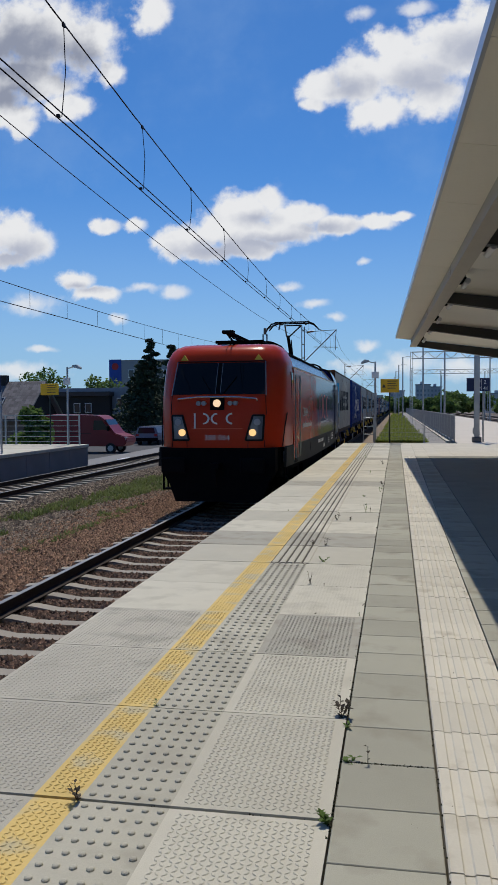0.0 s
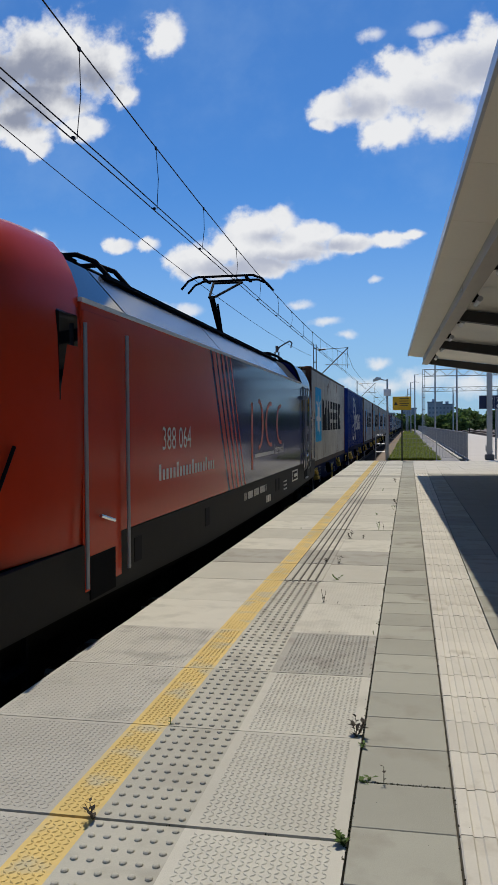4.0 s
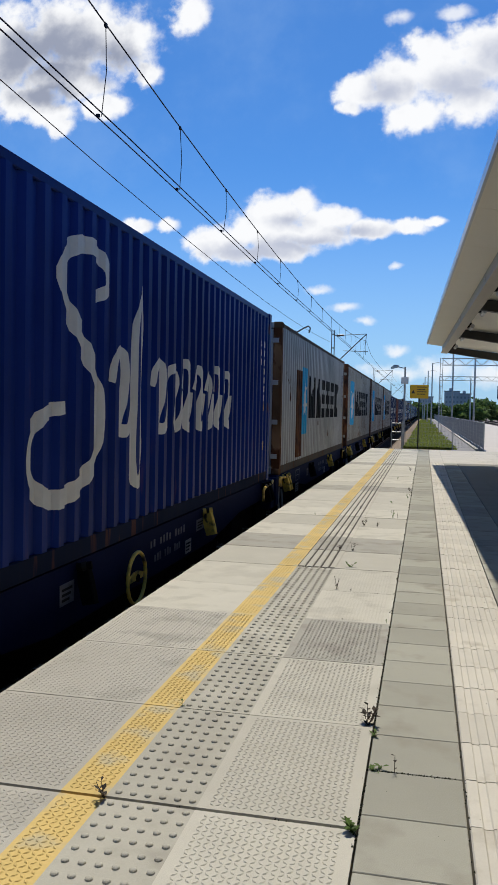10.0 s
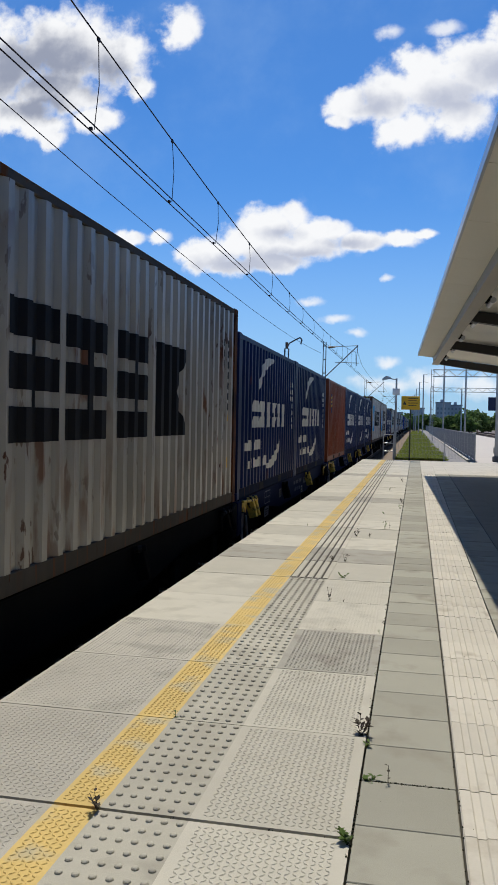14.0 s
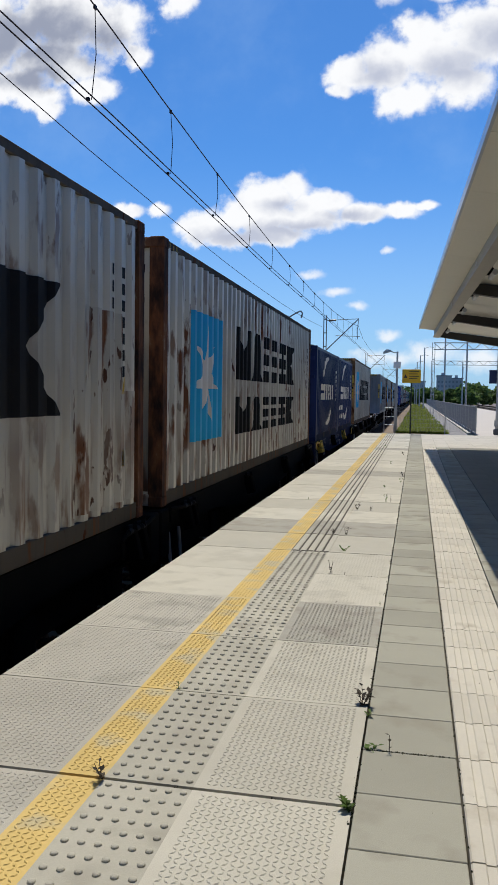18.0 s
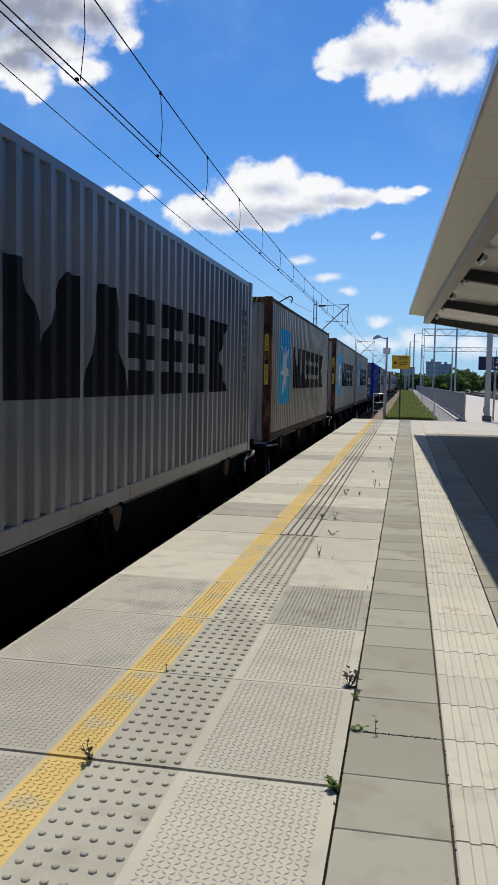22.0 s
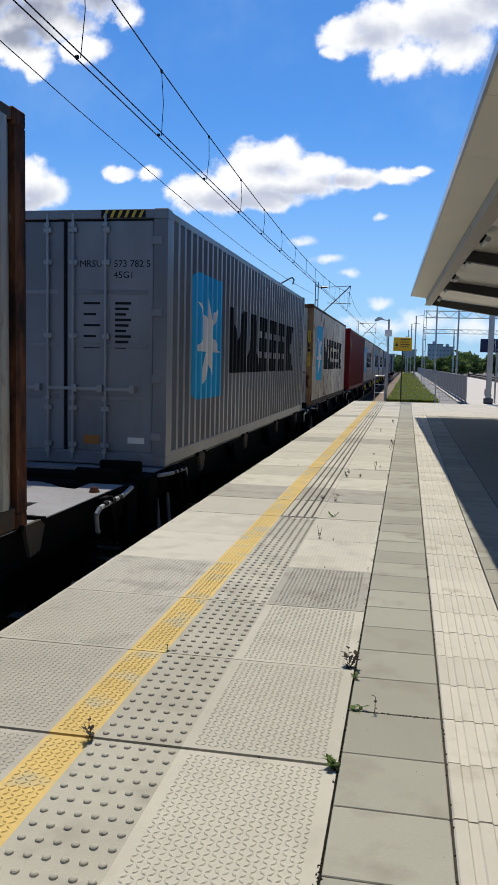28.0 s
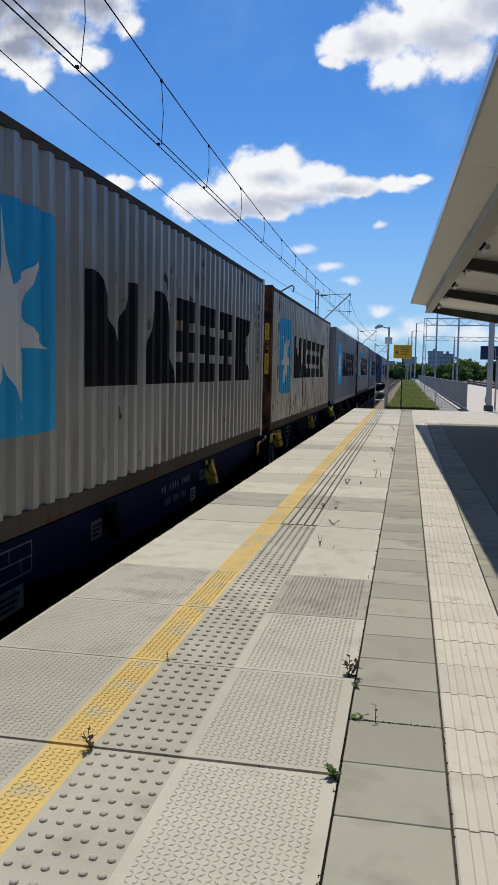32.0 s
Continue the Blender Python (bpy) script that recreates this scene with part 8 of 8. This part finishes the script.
def wagon(a, b, color, end_bogies=(True, True), buffers=(True, True), yellow=True, bare=False):
    """A skeleton wagon between two places on the train; z from the rail."""
    w = base("container_wagon", ("blue" if color is WAGON_BLUE else "dark") + (" empty skeleton wagon with a pale open deck frame" if bare else " skeleton flat wagon under containers"), "wagon", pose(TRACK, a, RAIL), "wagons of the train")
    L = b - a
    top = DECK - RAIL
    def fish(sx):
        return prism([(0.3, top - 0.012), (L - 0.3, top - 0.012), (L - 0.3, top - 0.30), (L - 2.6, top - 0.32), (L - 4.2, top - 0.50), (4.2, top - 0.50), (2.6, top - 0.32), (0.3, top - 0.30)], 0, *sorted((sx * 1.08, sx * 1.20)))
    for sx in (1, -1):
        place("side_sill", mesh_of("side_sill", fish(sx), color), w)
    deck = WAGON_GREY if bare else color
    spans = max(2, round(L / (3.1 if bare else 2.6)))
    bm = boxes((-1.2, -0.86, 0.3, L - 0.3, top - 0.010, top - 0.002), (0.86, 1.2, 0.3, L - 0.3, top - 0.010, top - 0.002), (-0.2, 0.2, 0.3, L - 0.3, top - 0.036, top - 0.004))
    for k in range(spans + 1):
        y = 0.3 + (L - 0.6) * k / spans
        if bare:
            y = min(max(y, 1.05), L - 1.05)
            for sx in (1, -1):
                # broad cross plates that narrow in curves towards the side beams
                o = [(0.19, y - 0.72), (0.36, y - 0.70), (0.52, y - 0.60), (0.66, y - 0.46), (0.80, y - 0.40), (0.90, y - 0.39)]
                o += [(x, 2 * y - q) for x, q in o[::-1]]
                prism_into(bm, [(sx * x, q) for x, q in o], 2, top - 0.034, top - 0.005)
        else:
            h = 0.24 if k % 2 else 0.42
            quad_box(bm, -0.86, 0.86, max(0.3, y - h), min(L - 0.3, y + h), top - 0.032, top - 0.003)
    # added dark plate stands in for the shade below the open deck
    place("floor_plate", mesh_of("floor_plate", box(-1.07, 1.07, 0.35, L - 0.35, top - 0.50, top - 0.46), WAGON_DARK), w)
    # unseen spine and low box, added to keep far-side light off the sleepers
    place("brake_rigging", mesh_of("brake_rigging", boxes((-0.85, 0.85, 3.4, L - 3.4, 0.20, 0.46), (-0.22, 0.22, 0.6, L - 0.6, 0.46, top - 0.05)), WAGON_DARK), w, label="unseen dark boxes added to block light under the wagon")
    place("deck_frame", mesh_of("deck_frame", bm, deck), w, label="open deck frame with cut-outs")
    for y0, y1 in ((0.0, 0.3), (L - 0.3, L)):
        place("headstock", mesh_of("headstock", box(-1.25, 1.25, y0, y1, top - 0.55, top - 0.02, 0.02), color), w)
    for e, y in ((0, 0.0), (1, L)):
        if buffers[e]:
            s = -1 if e == 0 else 1
            for bx in (-0.875, 0.875):
                place("buffer", kept(("wagon_buffer", e), lambda: tube((0, 0, 0), (0, s * 0.5, 0), 0.13, 12), WAGON_DARK), w, pose(bx, y, 1.05))
                place("buffer_plate", kept(("wagon_buffer_plate", e), lambda: box(-0.24, 0.24, *sorted((s * 0.5, s * 0.56)), -0.17, 0.17, 0.02), WAGON_DARK), w, pose(bx, y, 1.05))
        if end_bogies[e]:
            wheelset_bogie(w, y + (1.9 if e == 0 else -1.9))
    # lock fittings and side gear
    n = max(2, round(L / 3.0))
    paint_of = ZINC if bare else DULL_YELLOW if yellow else WAGON_DARK

    def flap():
        bm = prism([(1.205, 0.0), (1.33, 0.0), (1.37, -0.10), (1.42, -0.27), (1.27, -0.31), (1.21, -0.14)], 1, -0.025, 0.025)
        bmesh.ops.bevel(bm, geom=bm.edges[:], offset=0.007, segments=1, affect="EDGES")
        bmesh.ops.rotate(bm, verts=bm.verts[:], cent=(1.21, 0, 0), matrix=Matrix.Rotation(radians(-24), 3, "Z"))
        return bm
    for k in range(n):
        y = 0.9 + (L - 1.8) * k / (n - 1)
        fm = paint_of if k % 2 == 0 and not bare else WAGON_DARK
        for q in ((0.0, 0.24) if k % 3 == 0 else (0.0,)):
            arm = place("lock_arm", kept(("lock_arm", fm.name), flap, fm), w, pose(0, y + q, top - 0.05), "folding container lock")
            place("lock_knob", kept(("lock_knob", fm.name), lambda: tube((1.215, -0.06, 0.0), (1.33, -0.03, 0.02), 0.034, 8), fm), arm, pose(0, 0, 0.0))
            place("knob_band", kept(("knob_band",), lambda: tube((1.255, -0.05, 0.007), (1.29, -0.04, 0.013), 0.038, 8), RUBBER), arm, pose(0, 0, 0.0))
        for sx in (1, -1):
            place("lock_spigot", kept(("lock_spigot", sx, bare), lambda: tube((0, 0, 0), (0, 0, 0.05 if bare else 0.03), 0.055, 8, 0.03), PAINT["rust"]), w, pose(sx * 1.1, y + 0.1, top - 0.004))
    for y, s in ((0.25, 1), (L - 0.25, -1)):       # banded lever bars at the ends
        lever = place("end_lever", kept(("end_lever", s, paint_of.name), lambda: polyline([(1.27, 0, -0.03), (1.31, s * 0.35, -0.05), (1.31, s * 0.95, -0.07), (1.30, s * 1.0, -0.12), (1.30, s * 0.98, -0.26), (1.28, s * 0.90, -0.29)], 0.022, 8), paint_of), w, pose(0, y, top), "bent lever bar with dark bands")
        for q in (0.42, 0.60, 0.78):
            place("lever_band", kept(("lever_band", s, q), lambda: tube((1.31, s * q, -0.052), (1.31, s * (q + 0.08), -0.055), 0.026, 8), RUBBER), lever)
        place("lever_plate", kept(("lever_plate", s, paint_of.name), lambda: prism([(s * 0.10, -0.06), (s * 0.48, -0.07), (s * 0.40, -0.24), (s * 0.16, -0.20)], 0, 1.215, 1.24), WAGON_DARK if bare else paint_of), lever)
    if bare:
        for y in (2.3, L * 0.38, L * 0.62, L - 2.3):       # folded stops at the deck's edge
            stop = place("deck_stop", kept(("deck_stop",), lambda: prism([(-0.14, 0.03), (0.12, 0.03), (0.18, -0.02), (0.10, -0.20), (-0.06, -0.22), (-0.12, -0.05)], 0, 1.20, 1.23), PAINT["soot"]), w, pose(0, y, top - 0.02), "tilted worn steel stop")
            place("stop_hinge", kept(("stop_hinge",), lambda: boxes((1.02, 1.24, -0.22, -0.18, 0.0, 0.045), (1.02, 1.24, 0.14, 0.18, 0.0, 0.045), (1.04, 1.10, -0.30, 0.26, 0.0, 0.03)), WAGON_DARK), stop)
    place("tail_reflector", kept(("tail_reflector",), lambda: box(-0.06, 0.06, -0.012, 0.0, -0.06, 0.06, 0.004), RED_LENS), w, pose(1.05, 0.0, top - 0.30), "small red reflector")
    if yellow and not bare:
        place("placard", kept(("placard",), lambda: box(1.205, 1.212, 0.0, 0.20, -0.24, 0.0, 0.003), FADED_PRINT), w, pose(0, 0.42, top - 0.24), "pale placard")
        if a in (35.95, 50.2):
            wheel = place("brake_wheel", kept(("brake_wheel",), lambda: ring_tube(1.30, 0.24, 0.018, 20), DULL_YELLOW), w, pose(0, L * 0.44, top - 0.36), "yellow hand-brake wheel")
            place("wheel_spoke", kept(("wheel_spoke",), lambda: prism([(-0.22, -0.02), (0.22, -0.02), (0.22, 0.02), (0.05, 0.06), (-0.05, 0.06), (-0.22, 0.02)], 0, 1.285, 1.305), DULL_YELLOW), wheel)
            place("wheel_hub", kept(("wheel_hub",), lambda: tube((1.16, 0, 0), (1.32, 0, 0), 0.035, 8), WAGON_DARK), wheel)
        for y, q, wide, tall, m in ((L * 0.20, -0.30, 0.42, 0.18, FADED_PRINT), (L * 0.33, -0.09, 0.26, 0.17, FADED_PRINT), (L * 0.62, -0.08, 0.36, 0.14, FADED_PRINT), (L * 0.585, -0.26, 0.24, 0.16, WAGON_GREY)):
            plate = place("data_plate", kept(("data_plate", wide, tall, m.name), lambda: box(1.2, 1.205, 0, wide, -tall, 0, 0.002), m), w, pose(0, y, top - 0.05 + q), "small data plate")
            for k in range(3):
                place("plate_line", kept(("plate_line", wide, tall, k), lambda: box(1.205, 1.2065, wide * 0.12, wide * (0.85 - 0.1 * k), -tall * (0.34 + 0.24 * k), -tall * (0.22 + 0.24 * k)), INK), plate)
        grid = place("data_grid", kept(("data_grid",), lambda: boxes((1.2, 1.2035, 0, 0.56, -0.012, 0), (1.2, 1.2035, 0, 0.56, -0.232, -0.22), (1.2, 1.2035, 0, 0.012, -0.22, -0.012), (1.2, 1.2035, 0.548, 0.56, -0.22, -0.012), (1.2, 1.2035, 0.012, 0.548, -0.12, -0.11), (1.2, 1.2035, 0.2, 0.21, -0.11, -0.012), (1.2, 1.2035, 0.38, 0.39, -0.22, -0.12)), FADED_PRINT), w, pose(0, L * 0.20, top - 0.06), "framed load table")
        for k in range(12):
            if k % 5 != 2:
                place("number_mark", kept(("number_mark", k % 3), lambda: box(1.2, 1.204, 0, 0.05, 0, 0.07 + 0.008 * (k % 3), 0.001), FADED_PRINT), w, pose(0, L * 0.49 + 0.105 * k, top - 0.20), "small pale mark")
            if k % 4 != 3:
                place("number_mark", kept(("number_mark", k % 3), lambda: box(1.2, 1.204, 0, 0.05, 0, 0.07 + 0.008 * (k % 3), 0.001), FADED_PRINT), w, pose(0, L * 0.50 + 0.085 * k, top - 0.36), "small pale mark")
    place("step_stirrup", mesh_of("step_stirrup", polyline([(1.22, 0.35, top - 0.3), (1.26, 0.35, top - 0.75), (1.26, 0.75, top - 0.75), (1.22, 0.75, top - 0.3)], 0.02), ZINC), w)
    for at, y, x0, x1, high, hm in ((193.6, L - 0.08, 0.0, 0.85, 0.20, SIGN_YELLOW), (213.2, 0.1, -1.15, -0.1, 0.16, PAINT["tan"]), (332.19, 0.08, 0.45, 0.8, 0.78, PAINT["tan"])):
        if a == at:
            place("end_handle", mesh_of("end_handle", polyline([(x0, y, top), (x0, y, top + high), (x1, y, top + high), (x1, y, top), (x0, y, top + 0.02)], 0.024), hm), w, label="bent end handrail")
    moving.append(w)


for a, b, color, ends, buf, yel, bare in (
    (35.95, 49.35, WAGON_BLUE, (1, 1), (1, 1), True, False), (50.2, 63.3, WAGON_BLUE, (1, 1), (1, 0), True, False), (63.5, 76.6, WAGON_BLUE, (1, 1), (0, 1), True, False),
    (77.0, 89.95, WAGON_BLUE, (1, 1), (1, 0), True, False), (90.0, 102.6, WAGON_DARK, (1, 1), (0, 1), True, False), (102.75, 115.25, WAGON_DARK, (1, 1), (1, 0), False, False),
    (115.3, 127.8, WAGON_BLUE, (1, 1), (0, 1), True, False), (128.1, 140.7, WAGON_BLUE, (1, 1), (1, 0), True, False), (140.8, 153.6, WAGON_BLUE, (1, 1), (0, 1), True, False),
    (153.9, 166.7, WAGON_DARK, (1, 1), (1, 0), False, False), (166.75, 179.4, WAGON_DARK, (1, 1), (0, 1), False, False), (180.0, 193.1, WAGON_BLUE, (1, 1), (1, 1), True, False),
    (193.6, 212.3, WAGON_DARK, (1, 1), (1, 1), True, True), (213.2, 232.0, WAGON_DARK, (1, 1), (1, 1), True, True),
    (232.87, 247.07, WAGON_DARK, (1, 1), (1, 1), False, True), (248.36, 261.0, WAGON_DARK, (1, 1), (1, 0), False, False), (262.66, 274.85, WAGON_DARK, (1, 1), (0, 1), False, False),
    (274.91, 284.54, WAGON_DARK, (1, 1), (1, 1), True, True), (285.16, 301.81, WAGON_DARK, (1, 1), (1, 1), True, True), (302.4, 317.48, WAGON_DARK, (1, 1), (1, 1), False, True),
    (317.87, 331.88, WAGON_DARK, (1, 1), (1, 1), False, True), (332.19, 346.86, WAGON_DARK, (1, 1), (1, 1), False, True), (347.26, 360.16, WAGON_DARK, (1, 1), (1, 0), False, True),
    (360.26, 373.66, WAGON_BLUE, (1, 1), (0, 1), True, False), (374.06, 387.16, WAGON_BLUE, (1, 1), (1, 0), True, False), (387.26, 401.16, WAGON_DARK, (1, 1), (0, 1), True, False),
    (401.76, 415.06, WAGON_DARK, (1, 1), (1, 0), False, False), (415.36, 428.66, WAGON_DARK, (1, 1), (0, 1), False, False), (429.16, 442.46, WAGON_DARK, (1, 1), (1, 1), False, False),
    (442.86, 469.16, WAGON_DARK, (1, 1), (1, 1), False, False)):
    wagon(a, b, color, ends, buf, yel, bare)

# ---- how far the train has rolled, in seconds and metres ----
ROLLED = [
    (0, -0.00), (0.5, 1.67), (1, 3.43), (1.5, 5.13), (2, 6.81), (2.5, 8.50), (3, 10.21), (3.5, 11.94), (4, 13.70), (4.5, 15.47), (5, 17.26),
    (5.5, 18.94), (6, 20.63), (6.5, 22.33), (7, 24.04), (7.5, 25.72), (8, 27.29), (8.5, 29.00), (8.6, 29.45), (8.7, 30.15), (8.8, 31.20),
    (8.9, 32.50), (9, 33.95), (9.5, 41.44), (10, 48.82), (10.5, 55.95), (11, 62.68), (11.5, 69.51), (12, 76.31), (12.5, 83.07), (13, 89.73),
    (13.5, 96.44), (14, 103.23), (14.5, 109.80), (15, 116.50), (15.5, 123.31), (16, 130.24), (16.5, 137.28), (17, 144.44), (17.5, 151.50),
    (18, 158.55), (18.5, 165.95), (19, 173.49), (19.5, 180.87), (20, 188.28), (20.5, 195.55), (21, 202.68), (21.5, 209.96), (22, 217.65),
    (22.5, 225.26), (23, 232.91), (23.5, 240.24), (24, 247.65), (24.5, 255.25), (25, 263.13), (25.5, 270.73), (26, 278.45), (26.5, 286.25),
    (27, 294.09), (27.5, 301.92), (28, 309.71), (28.5, 317.14), (29, 325.18), (29.5, 332.87), (30, 340.53), (30.5, 347.73), (31, 355.27),
    (31.5, 363.31), (32, 371.75),
]


def motions():
    for thing in moving:
        start = thing.matrix_basis.copy()
        walk(thing, [(t, Matrix.Translation((0, -d, 0)) @ start) for t, d in ROLLED])


motions()
